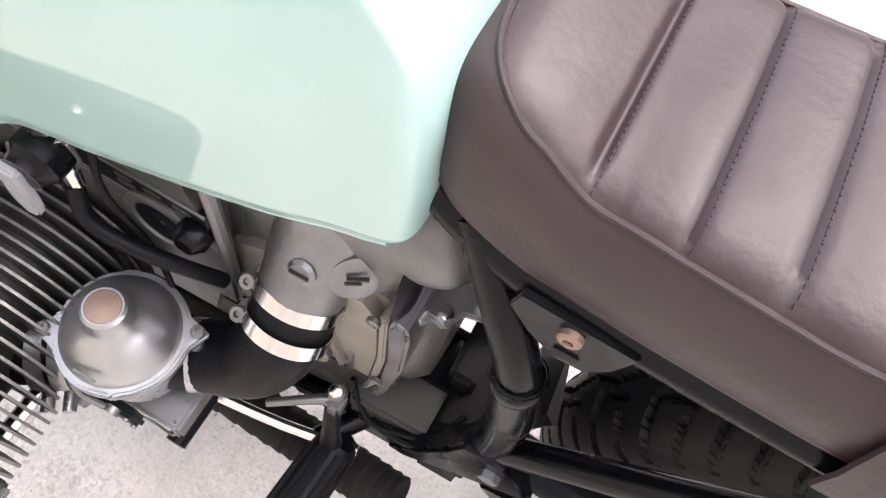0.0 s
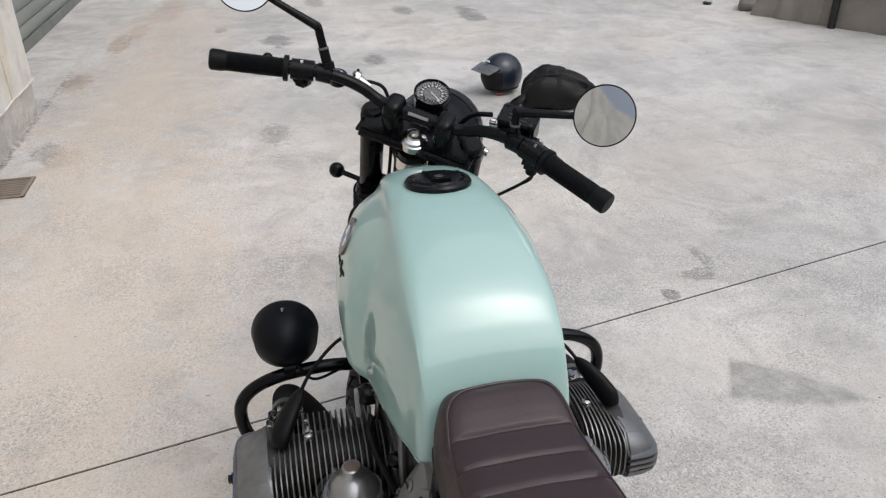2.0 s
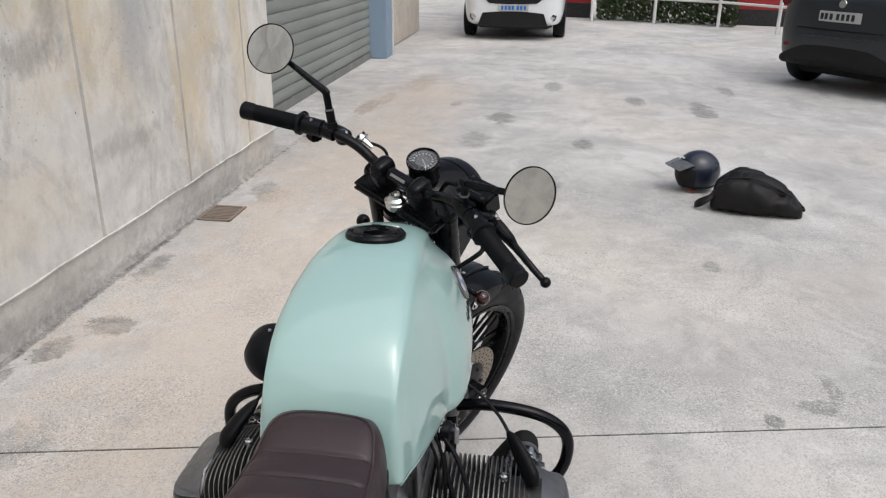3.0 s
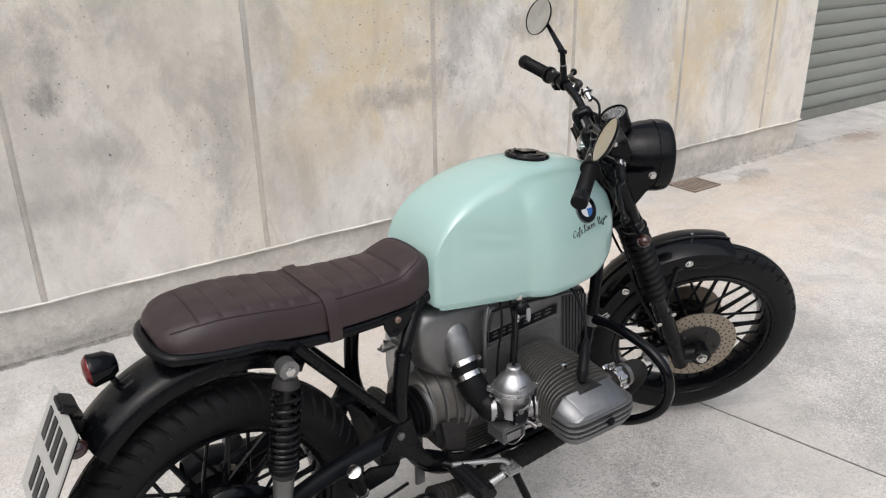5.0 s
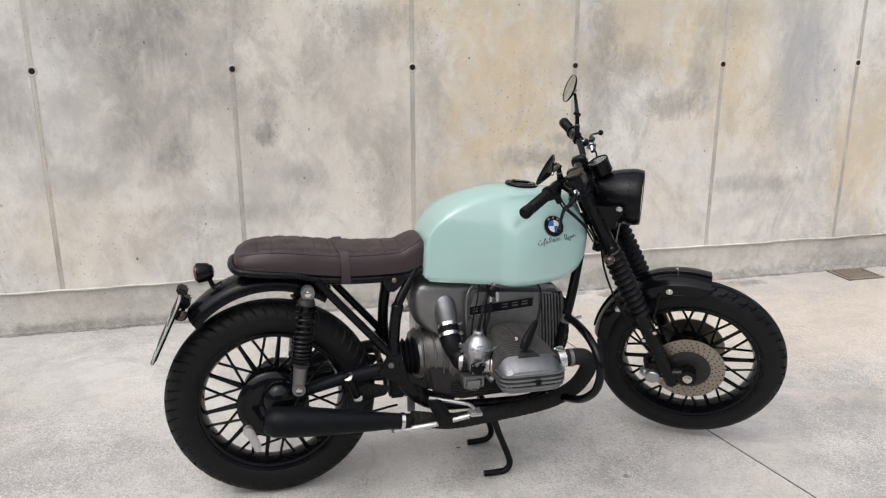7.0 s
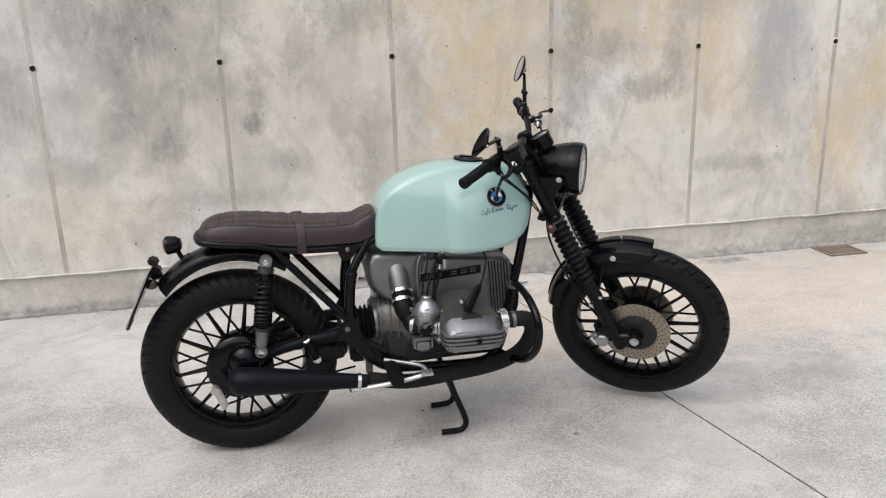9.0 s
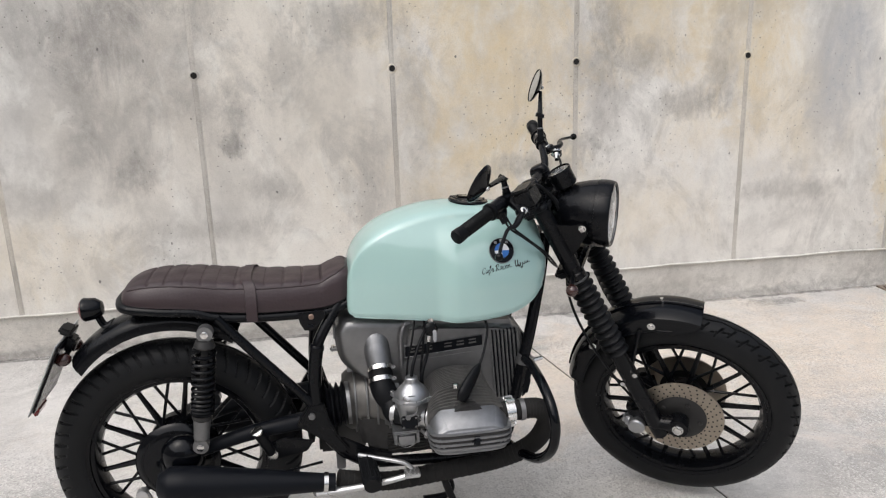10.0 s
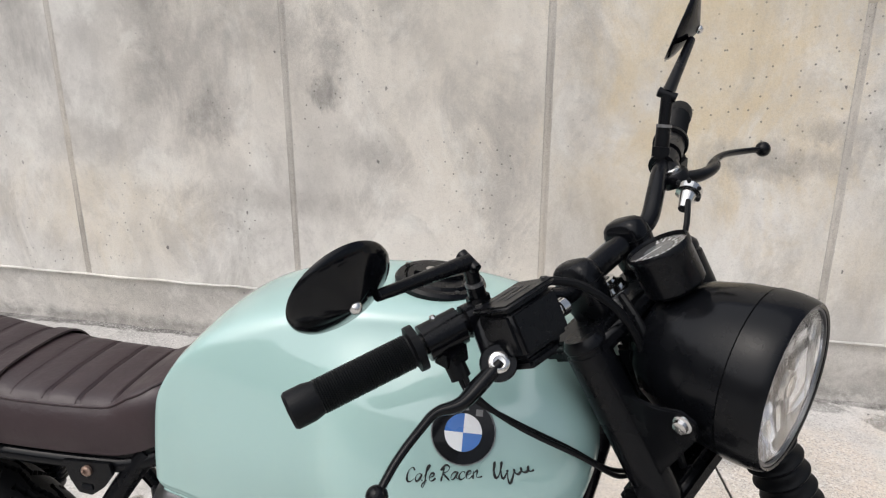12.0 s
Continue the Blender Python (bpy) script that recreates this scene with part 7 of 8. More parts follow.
# brake reservoir on the right
RM = Matrix.Translation(fw(0.057, -0.180, 0.060)) @ LOC @ Matrix.Rotation(radians(-6), 4, 'X')
res = front("brake_reservoir", Build().box((0, 0, -0.002), (0.050, 0.070, 0.050), 0.006, seg=3).box((-0.004, 0.012, -0.030), (0.026, 0.044, 0.020), 0.006, seg=3).turned(RM), BLACK, hb, "black square brake fluid reservoir")
front("reservoir_lid", Build().box((0, 0, 0.0255), (0.053, 0.073, 0.007), 0.003, seg=3).turned(RM), BLACK, res)
for i in range(3):
    front("lid_mark", Build().box((-0.012 + i * 0.010, 0, 0.0292), (0.0022, 0.036, 0.0005), 0).turned(RM), mat("lid_relief", (0.03, 0.03, 0.031), rough=0.5) if "lid_relief" not in bpy.data.materials else bpy.data.materials["lid_relief"], res)
for a, q in ((-0.02, -0.028), (0.02, 0.028)):
    front("lid_screw", Build().lathe([(0, 0.004), (0.003, 0.0035)], (a, q, 0.0288), (0, 0, 1), 8).turned(RM), GRIME, res)
front("hose_banjo", Build().lathe([(0, 0.0075), (0.010, 0.0075), (0.011, 0.0095), (0.020, 0.0095), (0.022, 0.006)], (0.004, 0.034, -0.010), (0, 1, 0), 18).turned(RM), CHROME, res)
front("lever_bracket", Build().slab([(-0.012, -0.030), (0.018, -0.026), (0.020, 0.010), (0.002, 0.034), (-0.014, 0.020)], lambda a, q, d: (a, q, d), -0.040, -0.030, 0.003, 2).turned(RM), BLACK, res)
adj = front("clutch_adjuster", Build().lathe([(-0.006, 0.010), (0.0, 0.0155), (0.009, 0.0155), (0.011, 0.010), (0.018, 0.009), (0.034, 0.0065)], fw(0.052, 0.152, 0.043), (0.25, -1, -0.30), 18), CHROME, hb, "bright knurled cable adjuster")
for k in range(6):
    q = 2 * math.pi * k / 6
    front("adjuster_notch", Build().ball(fw(0.052 + 0.0155 * math.cos(q), 0.147, 0.043 + 0.0155 * math.sin(q)), 0.0030, 8), RUBBER, adj)
# cables from the bars
front("clutch_cable", Build().tube([fw(0.060, 0.128, 0.037), fw(0.070, 0.095, 0.022), fw(0.050, 0.070, -0.03), fw(0.02, 0.055, -0.14), fw(-0.02, 0.05, -0.26)], 0.0035, 8), RUBBER, hb)
for off in (0.0, 0.009):
    front("throttle_cable", Build().tube([fw(-0.010 + off, -0.230, 0.045), fw(-0.004 + off, -0.236, 0.010), fw(0.006 + off, -0.214, -0.035 - off), fw(0.008 + off, -0.165, -0.108 - off), fw(-0.004 + off, -0.120, -0.172 - off), fw(-0.02, -0.07, -0.215)], 0.0030, 8), RUBBER, hb)
front("cable_boot", Build().tube([fw(-0.010, -0.230, 0.055), fw(-0.008, -0.233, 0.030)], 0.011, 12, 1), RUBBER, hb)
front("brake_line", Build().tube([fw(0.048, -0.128, 0.076), fw(0.060, -0.090, 0.045), fw(0.066, -0.060, -0.02), fw(0.055, -0.055, -0.12), fw(0.045, -0.06, -0.21)], 0.0048, 8), RUBBER, hb)
front("headstock_cover", Build().box((0, 0, 0), (0.05, 0.09, 0.15), 0.012).turned(Matrix.Translation(fw(0.03, 0, -0.125)) @ LOC), BLACK, fork)


# ---- helmet, bag, cars, barriers, planting ----
helm = thing("helmet", "dark blue open-face helmet with a peak, standing on the ground", "helmet")
HX, HY = 4.76, -1.33
HM = Matrix.Translation((HX, HY, 0)) @ Matrix.Rotation(radians(112), 4, 'Z') @ Matrix.Diagonal((1.12, 1.12, 1.14, 1.0))
b = Build()
rings = []
for i in range(17):
    a = radians(-38 + 128 * i / 16)
    rings.append([(0.135 * math.cos(a) * math.cos(t), 0.118 * math.cos(a) * math.sin(t), 0.115 + 0.125 * math.sin(a)) for t in (2 * math.pi * k / 32 for k in range(32))])
b.grid(rings)
part("shell", b.turned(HM), HELMET, helm)
b = Build()
pk = []
for i in range(5):
    u = i / 4
    pk.append([(0.105 + 0.090 * u - 0.020 * s * s, 0.100 * s * (1 - 0.12 * u), 0.190 - 0.030 * u - 0.010 * s * s) for s in np.linspace(-1, 1, 13)])
b.grid(pk + [[(x, y, z - 0.004) for x, y, z in r] for r in reversed(pk)], closed=False)
part("peak", b.turned(HM), mat("grey_peak", (0.10, 0.105, 0.11), rough=0.3, coat=0.5), helm, "grey clip-on peak")
b = Build()
op = []
for i in range(7):
    a = radians(-34 + 50 * i / 6)
    op.append([(0.138 * math.cos(a) * math.cos(t), 0.121 * math.cos(a) * math.sin(t), 0.113 + 0.126 * math.sin(a)) for t in np.linspace(-1.0, 1.0, 15)])
b.grid(op, closed=False)
part("face_opening", b.turned(HM), CLOTH, helm, "dark lining in the face opening")
part("trim", Build().tube([(0.107 * math.cos(t), 0.094 * math.sin(t), 0.038) for t in np.linspace(0, 6.283, 25)[:-1]], 0.006, 8, 2, loop=True).turned(HM), RUBBER, helm)
part("strap", Build().box((0.06, 0.05, 0.012), (0.05, 0.02, 0.008), 0.003).turned(HM), REDPAINT, helm, "red chin strap end")
part("badge", Build().box((0.112, 0.0, 0.205), (0.012, 0.035, 0.008), 0.002).turned(HM), WHITE, helm)

bag = thing("backpack", "black fabric backpack lying on the ground", "backpack")
BM = Matrix.Translation((4.38, -1.62, 0)) @ Matrix.Rotation(radians(-104), 4, 'Z') @ Matrix.Diagonal((0.95, 1.10, 1.14, 1.0))
b = Build()
sec = []
for i, (u, w, h) in enumerate([(-0.27, 0.05, 0.05), (-0.25, 0.13, 0.12), (-0.16, 0.165, 0.19), (-0.03, 0.17, 0.20), (0.10, 0.155, 0.165), (0.20, 0.13, 0.12), (0.28, 0.10, 0.07), (0.30, 0.05, 0.04)]):
    ring = []
    for k in range(12):
        t = 2 * math.pi * k / 12
        rr = 1 + 0.09 * noise.noise((u * 7, math.cos(t) * 1.7, math.sin(t) * 1.7 + 3))
        ring.append((u, w * math.copysign(abs(math.cos(t)) ** 0.7, math.cos(t)) * rr, max(0.004, h * 0.5 + h * 0.5 * math.copysign(abs(math.sin(t)) ** 0.75, math.sin(t)) * rr)))
    sec.append(ring)
b.loft(sec, 6, 4)
b.v = [(x + 0.006 * noise.noise((x * 14, y * 14, z * 14)), y + 0.006 * noise.noise((x * 13, y * 15, 9)), max(0.002, z + min(1.0, z / 0.05) * (0.034 * noise.noise((x * 8, y * 11, 4 + z * 9)) + 0.016 * noise.noise((x * 23, y * 27, z * 20)) - 0.022 * math.exp(-((y + 0.045 + 0.03 * math.sin(9 * x)) / 0.014) ** 2) - 0.018 * math.exp(-((y - 0.06 - 0.04 * x) / 0.012) ** 2) - 0.012 * math.exp(-((x - 0.02 - 0.5 * y) / 0.016) ** 2)))) for x, y, z in b.v]
part("main_pack", b.turned(BM), CLOTH, bag)
b = Build()
b.loft([[(u, w * c - 0.01, 0.12 + h * s) for c, s in ((1, 0), (0.8, 0.6), (0.3, 0.95), (-0.3, 0.95), (-0.8, 0.6), (-1, 0), (-0.6, -0.5), (0.6, -0.5))] for u, w, h in ((-0.10, 0.03, 0.06), (-0.08, 0.09, 0.085), (0.05, 0.09, 0.085), (0.16, 0.07, 0.045), (0.19, 0.03, 0.02))], 5, 3)
part("front_pocket", b.turned(BM), CLOTH, bag)
part("zip", Build().tube([(-0.18, -0.10, 0.19), (-0.02, -0.11, 0.202), (0.12, -0.09, 0.16), (0.22, -0.06, 0.11)], 0.005, 6).turned(BM), PLASTIC, bag)
part("shoulder_strap", Build().tube([(-0.24, -0.10, 0.10), (-0.31, -0.14, 0.05), (-0.36, -0.10, 0.02), (-0.33, -0.05, 0.03), (-0.27, -0.02, 0.05)], 0.018, 8, 5, flat=0.35).turned(BM), CLOTH, bag)
part("grab_loop", Build().tube([(0.28, -0.03, 0.05), (0.305, -0.025, 0.035), (0.305, 0.025, 0.035), (0.28, 0.03, 0.05)], 0.007, 8).turned(BM), CLOTH, bag)


def car_wheel(car, m, x, y, r, rimmat):
    s = 1 if y > 0 else -1
    w = part("wheel", Build().lathe([(-0.10, r * 0.62), (-0.105, r * 0.86), (-0.085, r * 0.97), (-0.04, r), (0.04, r), (0.085, r * 0.97), (0.105, r * 0.86), (0.10, r * 0.62)], (x, y, r), (0, 1, 0), 40, caps=False).turned(m), TYRE, car)
    rim = Build().lathe([(0.0, r * 0.64), (s * 0.09, r * 0.64), (s * 0.098, r * 0.60), (s * 0.06, r * 0.57), (s * 0.03, 0.02)], (x, y, r), (0, 1, 0), 32, caps=False)
    part("rim", rim.turned(m), mat("wheel_well_shade", (0.03, 0.03, 0.03), rough=0.7) if "wheel_well_shade" not in bpy.data.materials else bpy.data.materials["wheel_well_shade"], w)
    sp = Build()
    for i in range(5):
        for d in (-0.16, 0.16):
            a = 2 * math.pi * i / 5 + 0.3
            p0 = (x + 0.03 * math.cos(a), y + s * 0.085, r + 0.03 * math.sin(a))
            p1 = (x + r * 0.60 * math.cos(a + d), y + s * 0.092, r + r * 0.60 * math.sin(a + d))
            sp.tube([p0, p1], [0.026, 0.018], 8, 1, flat=0.6)
    sp.tube([(x + r * 0.62 * math.cos(t), y + s * 0.092, r + r * 0.62 * math.sin(t)) for t in np.linspace(0, 6.283, 33)[:-1]], 0.010, 8, 1, loop=True)
    sp.lathe([(s * 0.07, 0.05), (s * 0.10, 0.045), (s * 0.105, 0.0)], (x, y, r), (0, 1, 0), 20, caps=False)
    part("rim_spokes", sp.turned(m), rimmat, w)


def car_shell(stations, width):
    """A rounded body through cross-sections: station, underside, shoulder height, share of the half width."""
    rings = []
    for x, z0, z1, wf in stations:
        h, d = width / 2 * wf, z1 - z0
        half = [(0.55 * h, z0), (0.84 * h, z0 + 0.01), (0.95 * h, z0 + 0.10 * d), (0.99 * h, z0 + 0.32 * d), (h, z0 + 0.58 * d), (0.985 * h, z0 + 0.78 * d), (0.94 * h, z0 + 0.92 * d), (0.82 * h, z1), (0.35 * h, z1 + 0.012)]
        rings.append([(x, y, z) for y, z in half] + [(x, -y, z) for y, z in reversed(half)])
    return Build().loft(rings, 6, 3)


def car(name, label, m, width, paint, stations, belt):
    c = thing(name, label, "car")
    part("body", car_shell(stations, width).turned(m), paint, c, sharp=60)
    x0, x1, x2, x3, zb, zt = belt
    h = width / 2
    part("cabin_glass", Build().slab([(x0, zb), (x1, zt), (x2, zt), (x3, zb)], XZ, -h * 0.80, h * 0.80, 0.06, 2).turned(m), CARGLASS, c)
    part("roof", Build().slab([(x1 - 0.04, zt - 0.03), (x1 + 0.1, zt + 0.04), (x2 - 0.1, zt + 0.04), (x2 + 0.04, zt - 0.03)], XZ, -h * 0.76, h * 0.76, 0.02, 2).turned(m), paint, c)
    return c


DARKM = Matrix.Translation((9.18, -3.95, 0)) @ Matrix.Rotation(math.atan2(-0.795, 0.606), 4, 'Z')
TAIL = [(-0.70, 0.46, 0.90, 0.50), (-0.685, 0.40, 1.00, 0.68), (-0.63, 0.34, 1.06, 0.84), (-0.52, 0.29, 1.08, 0.935), (-0.36, 0.26, 1.08, 0.975), (0.0, 0.24, 1.06, 0.99)]
dark = car("parked_suv", "dark grey hatchback car parked with its rear to the yard", DARKM, 1.78, CARGREY,
           TAIL + [(0.6, 0.24, 1.03, 1.0), (1.8, 0.24, 1.0, 1.0), (2.6, 0.25, 0.98, 0.98), (3.1, 0.28, 0.88, 0.9), (3.3, 0.36, 0.72, 0.72)], (-0.50, -0.22, 1.15, 1.95, 1.03, 1.52))
# dark box added low under the car to block light and deepen its shadow
part("underbody_light_block", Build().box((1.25, 0, 0.27), (3.3, 1.30, 0.20), 0.03).turned(DARKM), RUBBER, dark)
for x in (0.0, 2.58):
    for y in (-0.800, 0.800):
        car_wheel(dark, DARKM, x, y, 0.335, ALU)
        s = 1 if y > 0 else -1
        part("wheel_arch", Build().slab(arc(x, 0.335, 0.395, -4, 184, 22) + arc(x, 0.335, 0.360, 184, -4, 22), XZ, y + s * 0.04, y + s * 0.094, 0.006).turned(DARKM), PLASTIC, dark)
        part("arch_liner", Build().slab(arc(x, 0.335, 0.375, -12, 192, 22), XZ, y - s * 0.06, y + s * 0.090, 0).turned(DARKM), RUBBER, dark)
# lower bumper in grained black, a little proud of the body
part("rear_bumper", car_shell([(x - 0.006, z0 - 0.03, z0 + 0.05, wf * 0.985) for x, z0, z1, wf in TAIL[:5]], 1.78).turned(DARKM), PLASTIC, dark, "grained black lower bumper", 60)
part("bumper_step", Build().tube([(-0.50, -0.80, 0.62), (-0.62, -0.72, 0.625), (-0.695, -0.42, 0.63), (-0.712, 0.0, 0.63), (-0.695, 0.42, 0.63), (-0.62, 0.72, 0.625), (-0.50, 0.80, 0.62)], 0.016, 10, 6, flat=0.6).turned(DARKM), CARGREY, dark)
for y in (-0.60, 0.60):
    part("rear_reflector", Build().box((-0.665, y, 0.50), (0.03, 0.15, 0.035), 0.008, Matrix.Rotation(0.38 * (1 if y > 0 else -1), 3, 'Z')).turned(DARKM), REDLENS, dark)
    part("tail_lamp", Build().box((-0.60, y * 1.12, 0.97), (0.10, 0.30, 0.10), 0.02).turned(DARKM), REDLENS, dark)
pl = part("number_plate", Build().box((-0.712, 0.0, 0.84), (0.02, 0.50, 0.11), 0.004).turned(DARKM), PLATE, dark, "white plate with dark unreadable bars")
for y in (-0.16, -0.10, -0.04, 0.02, 0.10, 0.16, 0.21):
    part("plate_mark", Build().box((-0.7235, y, 0.84), (0.004, 0.035, 0.065), 0).turned(DARKM), BLACKMARK, pl)
part("tailgate_seam", Build().tube([(-0.700, -0.52, 0.700), (-0.712, 0.0, 0.695), (-0.700, 0.52, 0.700)], 0.006, 8, 6).turned(DARKM), RUBBER, dark)
part("tailgate_badge", Build().lathe([(0, 0.045), (0.012, 0.04), (0.014, 0.0)], (-0.700, 0, 0.975), (-1, 0, 0.1), 20).turned(DARKM), CHROME, dark)

WHITEM = Matrix.Translation((14.02, 0.38, 0)) @ Matrix.Rotation(radians(180), 4, 'Z') @ Matrix.Translation((-2.80, 0, 0))
NOSE = [(2.9, 0.24, 1.02, 1.0), (3.15, 0.24, 1.00, 0.985), (3.34, 0.24, 0.97, 0.955), (3.47, 0.245, 0.93, 0.90), (3.55, 0.26, 0.88, 0.82), (3.60, 0.30, 0.82, 0.70), (3.615, 0.36, 0.76, 0.55)]
white = car("parked_van", "white people carrier parked facing the yard", WHITEM, 1.76, CARWHITE,
            [(-0.7, 0.4, 0.9, 0.8), (-0.5, 0.3, 1.0, 0.98), (0.5, 0.25, 1.04, 1.0), (1.8, 0.25, 1.05, 1.0)] + NOSE, (-0.5, -0.3, 1.7, 2.6, 1.0, 1.62))
# same added dark box, keeps light from under the van
part("underbody_light_block", Build().box((1.35, 0, 0.26), (3.5, 1.28, 0.20), 0.03).turned(WHITEM), RUBBER, white)
for x in (0.0, 2.80):
    for y in (-0.795, 0.795):
        car_wheel(white, WHITEM, x, y, 0.31, ALU)
        part("arch_liner", Build().slab(arc(x, 0.31, 0.37, -12, 192, 20), XZ, y - 0.06 * (1 if y > 0 else -1), y + 0.092 * (1 if y > 0 else -1), 0).turned(WHITEM), RUBBER, white)


def bowed(poly, back, proud, sag, bevel):
    """A plate that follows the rounded nose."""
    return Build().slab(poly, lambda y, z, d: (d - sag * y * y, y, z), back, proud, bevel, 1)


part("lower_grille", bowed([(-0.60, 0.235), (-0.30, 0.225), (0.0, 0.225), (0.30, 0.225), (0.60, 0.235), (0.52, 0.455), (0.26, 0.475), (0.0, 0.475), (-0.26, 0.475), (-0.52, 0.455)], 3.30, 3.650, 0.045, 0.008).turned(WHITEM), PLASTIC, white, "black lower grille")
part("bumper_lip", Build().tube([(3.40, -0.66, 0.235), (3.56, -0.34, 0.222), (3.625, 0.0, 0.218), (3.56, 0.34, 0.222), (3.40, 0.66, 0.235)], 0.022, 10, 6, flat=0.8).turned(WHITEM), PLASTIC, white)
part("upper_grille", bowed([(-0.40, 0.615), (0.0, 0.605), (0.40, 0.615), (0.56, 0.74), (0.56, 0.80), (0.0, 0.825), (-0.56, 0.80), (-0.56, 0.74)], 3.20, 3.646, 0.050, 0.008).turned(WHITEM), PLASTIC, white, "black upper grille")
for y in (-1, 1):
    part("grille_bar", Build().tube([(3.652, y * 0.07, 0.715), (3.648, y * 0.28, 0.722), (3.638, y * 0.50, 0.735)], 0.011, 8, 5).turned(WHITEM), CHROME, white)
    part("headlight", Build().loft([[(3.34 + 0.22 * t, y * (0.78 - 0.20 * t) + y * 0.03 * math.cos(a), 0.80 + (0.085 - 0.03 * t) * math.sin(a)) for a in np.linspace(0, 6.283, 13)[:-1]] for t in (0.0, 0.35, 0.7, 1.0)], 4, 2).turned(WHITEM), REFLECTOR, white, "clear headlight")
    part("fog_lamp", Build().lathe([(0, 0.055), (0.03, 0.05), (0.035, 0.0)], (3.545, y * 0.66, 0.40), (1, y * 0.4, 0), 18).turned(WHITEM), REFLECTOR, white)
    part("fog_recess", Build().lathe([(0, 0.078), (0.024, 0.074), (0.026, 0.05)], (3.540, y * 0.66, 0.40), (1, y * 0.4, 0), 18).turned(WHITEM), CARGREY, white)
part("badge", Build().box((3.654, 0, 0.725), (0.03, 0.085, 0.095), 0.012).turned(WHITEM), CHROME, white)
pl = part("number_plate", Build().box((3.656, 0, 0.545), (0.02, 0.52, 0.11), 0.004).turned(WHITEM), PLATE, white, "white plate with blue-grey unreadable bars")
for y in (-0.18, -0.12, -0.06, 0.0, 0.08, 0.14, 0.20):
    part("plate_mark", Build().box((3.668, y, 0.545), (0.004, 0.04, 0.07), 0).turned(WHITEM), BLUE, pl)

# Leaning tubular barrier, painted white with a worn red band, and a broken low wall beside it.
barr = thing("tube_barrier", "white tubular barrier with worn red bands", "barrier")
BX, BY = 7.33, -4.41
part("hoop", Build().tube([(BX, BY, 0.0), (BX + 0.02, BY - 0.16, 0.45), (BX + 0.04, BY - 0.22, 0.74), (BX + 0.06, BY - 0.30, 0.86), (BX + 0.10, BY - 0.46, 0.90), (BX + 0.40, BY - 1.60, 0.90), (BX + 0.45, BY - 1.80, 0.82), (BX + 0.46, BY - 1.86, 0.45), (BX + 0.46, BY - 1.9, 0.0)], 0.029, 12, 6), BARRIER, barr)
part("cross_bar", Build().tube([(BX + 0.02, BY - 0.16, 0.43), (BX + 0.46, BY - 1.86, 0.43)], 0.026, 12, 1), BARRIER, barr)
part("red_band", Build().tube([(BX + 0.019, BY - 0.150, 0.42), (BX + 0.026, BY - 0.180, 0.55)], 0.0315, 12, 1), REDPAINT, barr, "worn red band")
part("foot_collar", Build().lathe([(0, 0.045), (0.02, 0.045), (0.03, 0.033)], (BX, BY, 0), (0, 0, 1), 16), GRIME, barr)

for i, (x, y, r) in enumerate([(6.95, -4.72, 0.17), (7.18, -5.10, 0.16), (6.80, -5.05, 0.22)]):
    b = Build().ball((0, 0, 0), r, 22, 0.6)
    b.v = [(x + px * (1 + 0.7 * noise.noise((px * 5 + i, py * 5, pz * 5))), y + py * (1 + 0.7 * noise.noise((px * 5, py * 5 + i, 7))), max(0.0, 0.05 + pz * (1 + 0.6 * noise.noise((px * 6, 3, pz * 6 + i))))) for px, py, pz in b.v]
    thing("rubble_stone", "dark rough stone lying beside the barrier", "stone", b, ROCK, group="stones by the barrier", sharp=25)
b = Build()
rows = []
for k in range(40):
    t = k / 39
    x, y = 6.70 - 1.9 * t, -4.52 - 0.95 * t
    h = 0.16 + 0.55 * min(1.0, t * 2.2) + 0.05 * noise.noise((t * 14, 0, 2))
    wob = lambda q: 0.045 * noise.noise((t * 16, q, 5))
    rows.append([(x + wob(1), y + wob(2), 0.0), (x + wob(3), y - 0.02 + wob(4), h * 0.5), (x + wob(5), y - 0.05 + wob(6), h), (x - 0.1, y - 0.30 + wob(7), h + wob(8)), (x - 0.1, y - 0.34, 0.0)])
b.grid(rows)
thing("broken_wall", "low broken wall of rough brownish concrete", "wall", b, BROWNWALL, kind="structure", sharp=20)
part("pole", Build().tube([(5.93, -4.86, 0.0), (5.92, -4.88, 1.6)], 0.035, 12, 1), GRIME, thing("steel_post", "dark steel post standing by the broken wall", "post"))
thing("low_wall", "low rough concrete kerb wall at the yard's edge", "kerb", Build().box((9.0, -9.4, 0.28), (14, 0.5, 0.56), 0.03), SIDEWALL, kind="structure")

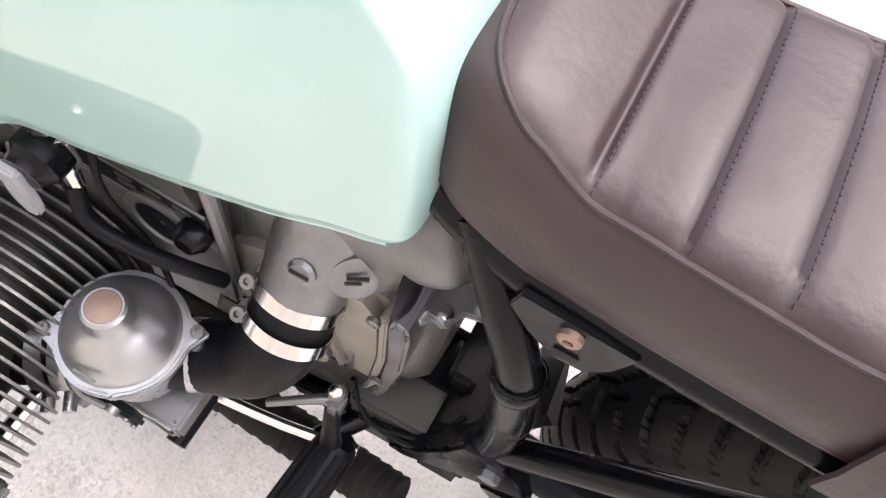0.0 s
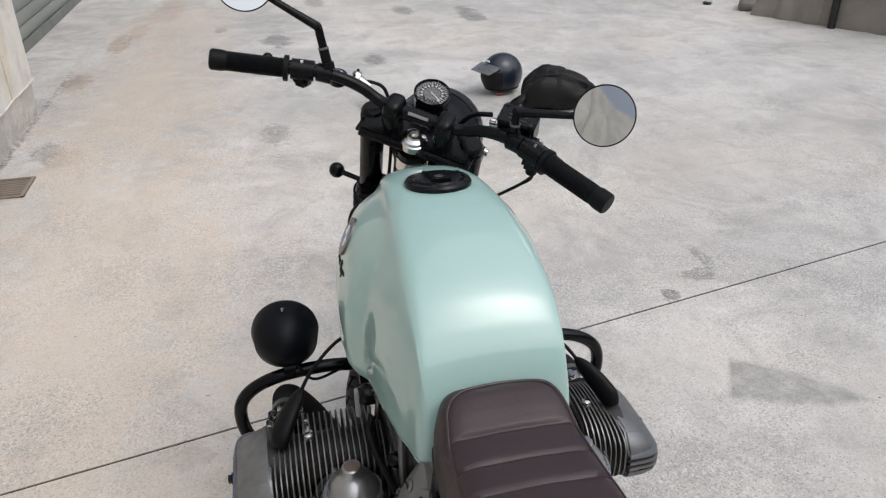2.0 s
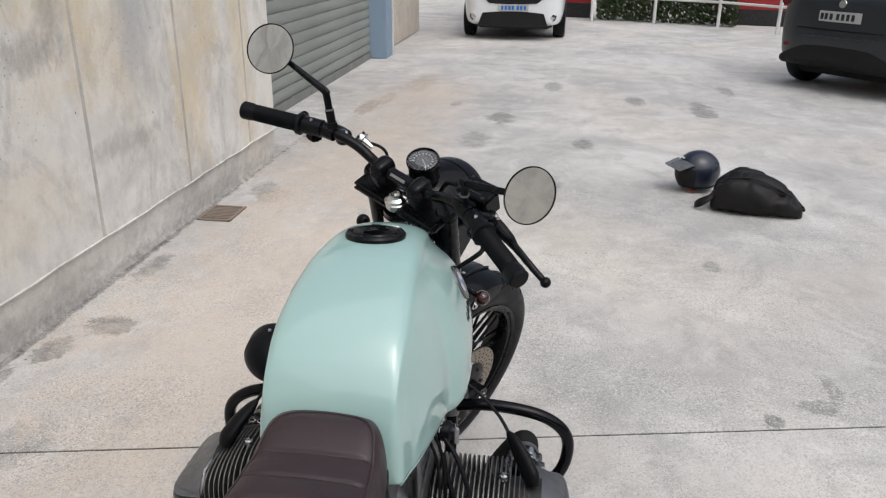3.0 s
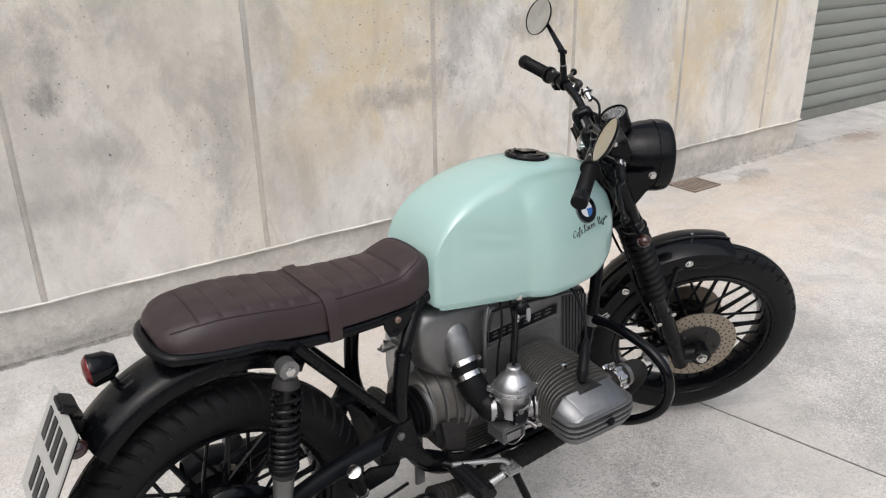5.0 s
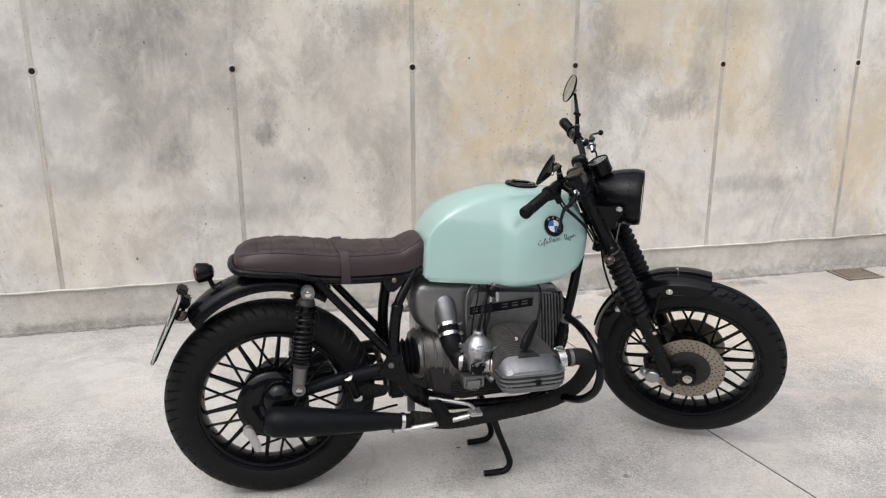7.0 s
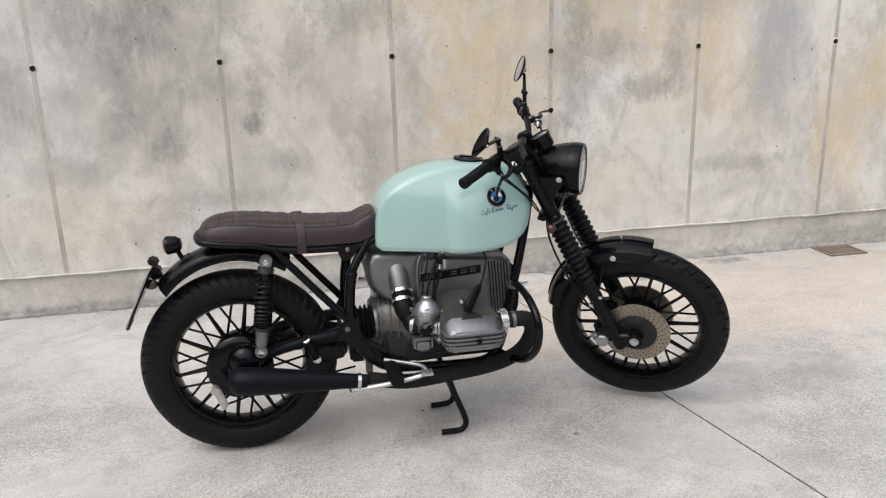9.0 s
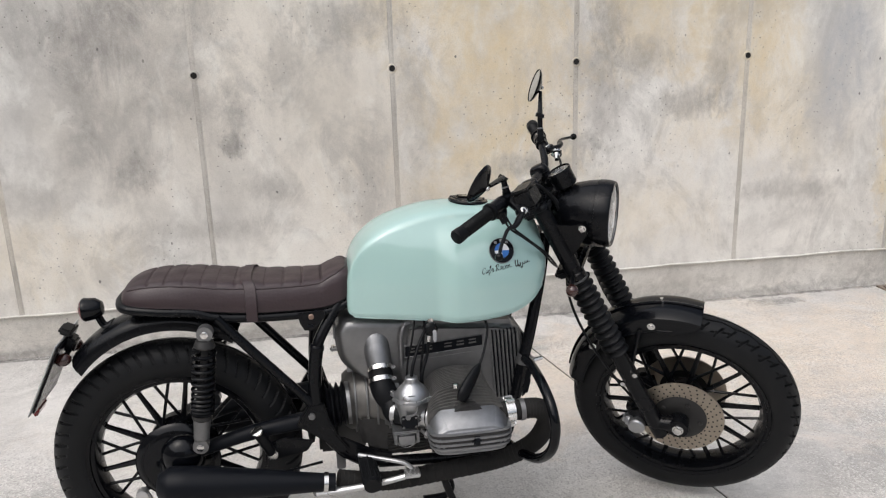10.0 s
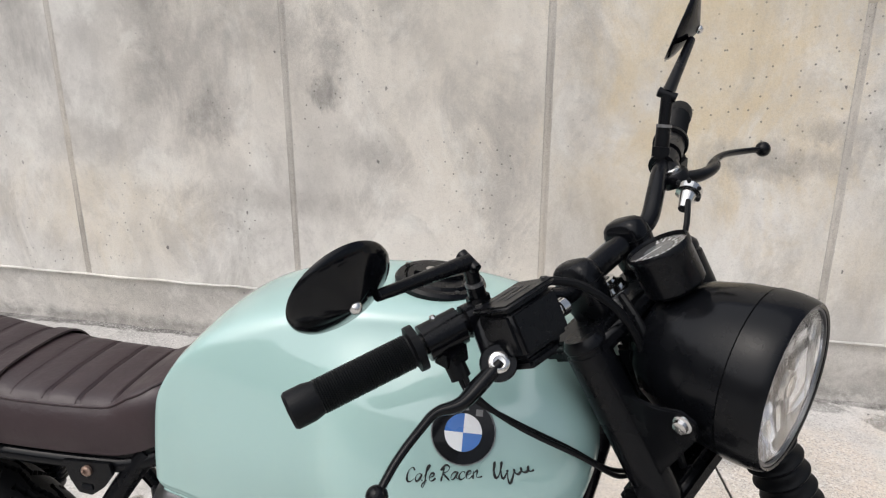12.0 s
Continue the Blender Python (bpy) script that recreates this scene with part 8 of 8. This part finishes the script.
# White rail fence with planting and red panels behind it.
fence = thing("rail_fence", "white tubular rail fence at the yard's far edge", "fence")
line = [Vector(q) for q in ((17.75, 0.35, 0), (17.36, -1.13, 0), (17.05, -2.43, 0), (16.38, -3.62, 0), (15.32, -4.51, 0), (14.6, -5.7, 0), (14.0, -6.9, 0), (13.5, -8.2, 0))]
pm = Build().tube([(0, 0, 0), (0, 0, 1.02)], 0.034, 10, 1).mesh("post", BARRIER)
for q in line:
    o = new("post", pm)
    o.location = q
    o.parent = fence
for z in (0.50, 0.98):
    part("rail", Build().tube([q + Vector((0, 0, z)) for q in line], 0.026, 10, 1), BARRIER, fence)
pan = thing("red_panel_wall", "red metal panels behind the planting", "panel")
for x, y, w in ((18.3, -0.55, 1.25), (17.15, -4.55, 1.3), (18.6, 1.2, 1.2)):
    red = part("panel", Build().box((x, y, 0.95), (0.06, w, 1.9), 0.01, Matrix.Rotation(radians(-14), 3, 'Z')), REDPANEL, pan)
    part("panel_base", Build().box((x - 0.04, y, 0.16), (0.10, w + 0.02, 0.32), 0.01, Matrix.Rotation(radians(-14), 3, 'Z')), GRIME, red)
b = Build()
rg = np.random.RandomState(5)
for i in range(15000):
    u = rg.uniform(0, 1)
    y = -1.25 - 2.75 * u if i % 5 else rg.uniform(-14, -5.4)
    front_x = float(np.interp(-y, (1.1, 2.43, 3.62, 4.5, 8.2, 14.0), (17.62, 17.34, 16.75, 15.9, 14.2, 13.0)))
    h = 1.25 + 0.40 * noise.noise((y * 1.3, 0, 0))
    p = Vector((front_x + abs(rg.normal(0, 0.20)), y, rg.uniform(0, 1) ** 0.85 * h + 0.02))
    d = Vector(rg.normal(0, 1, 3)).normalized()
    u = d.orthogonal().normalized() * 0.050 * rg.uniform(0.6, 1.5)
    w = d.cross(u).normalized() * 0.024
    k = len(b.v)
    b.v += [tuple(p - u), tuple(p + w), tuple(p + u), tuple(p - w)]
    b.f.append((k, k + 1, k + 2, k + 3))
thing("hedge", "dense dark green hedge behind the white fence", "hedge", b, LEAF, kind="stuff")
b = Build()
for i in range(70):
    y = -1.3 - 2.6 * rg.uniform(0, 1)
    front_x = float(np.interp(-y, (1.1, 2.43, 3.62, 4.5), (17.55, 17.28, 16.7, 15.9)))
    b.box((front_x, y, rg.uniform(0.05, 0.7)), (0.022, 0.026, 0.022), 0)
thing("flowers", "small pale pink and white flowers in the hedge", "flowers", b, mat("pale_petals", (0.30, 0.17, 0.24), (0.40, 0.36, 0.34), 0.7, 0, 2), kind="stuff")
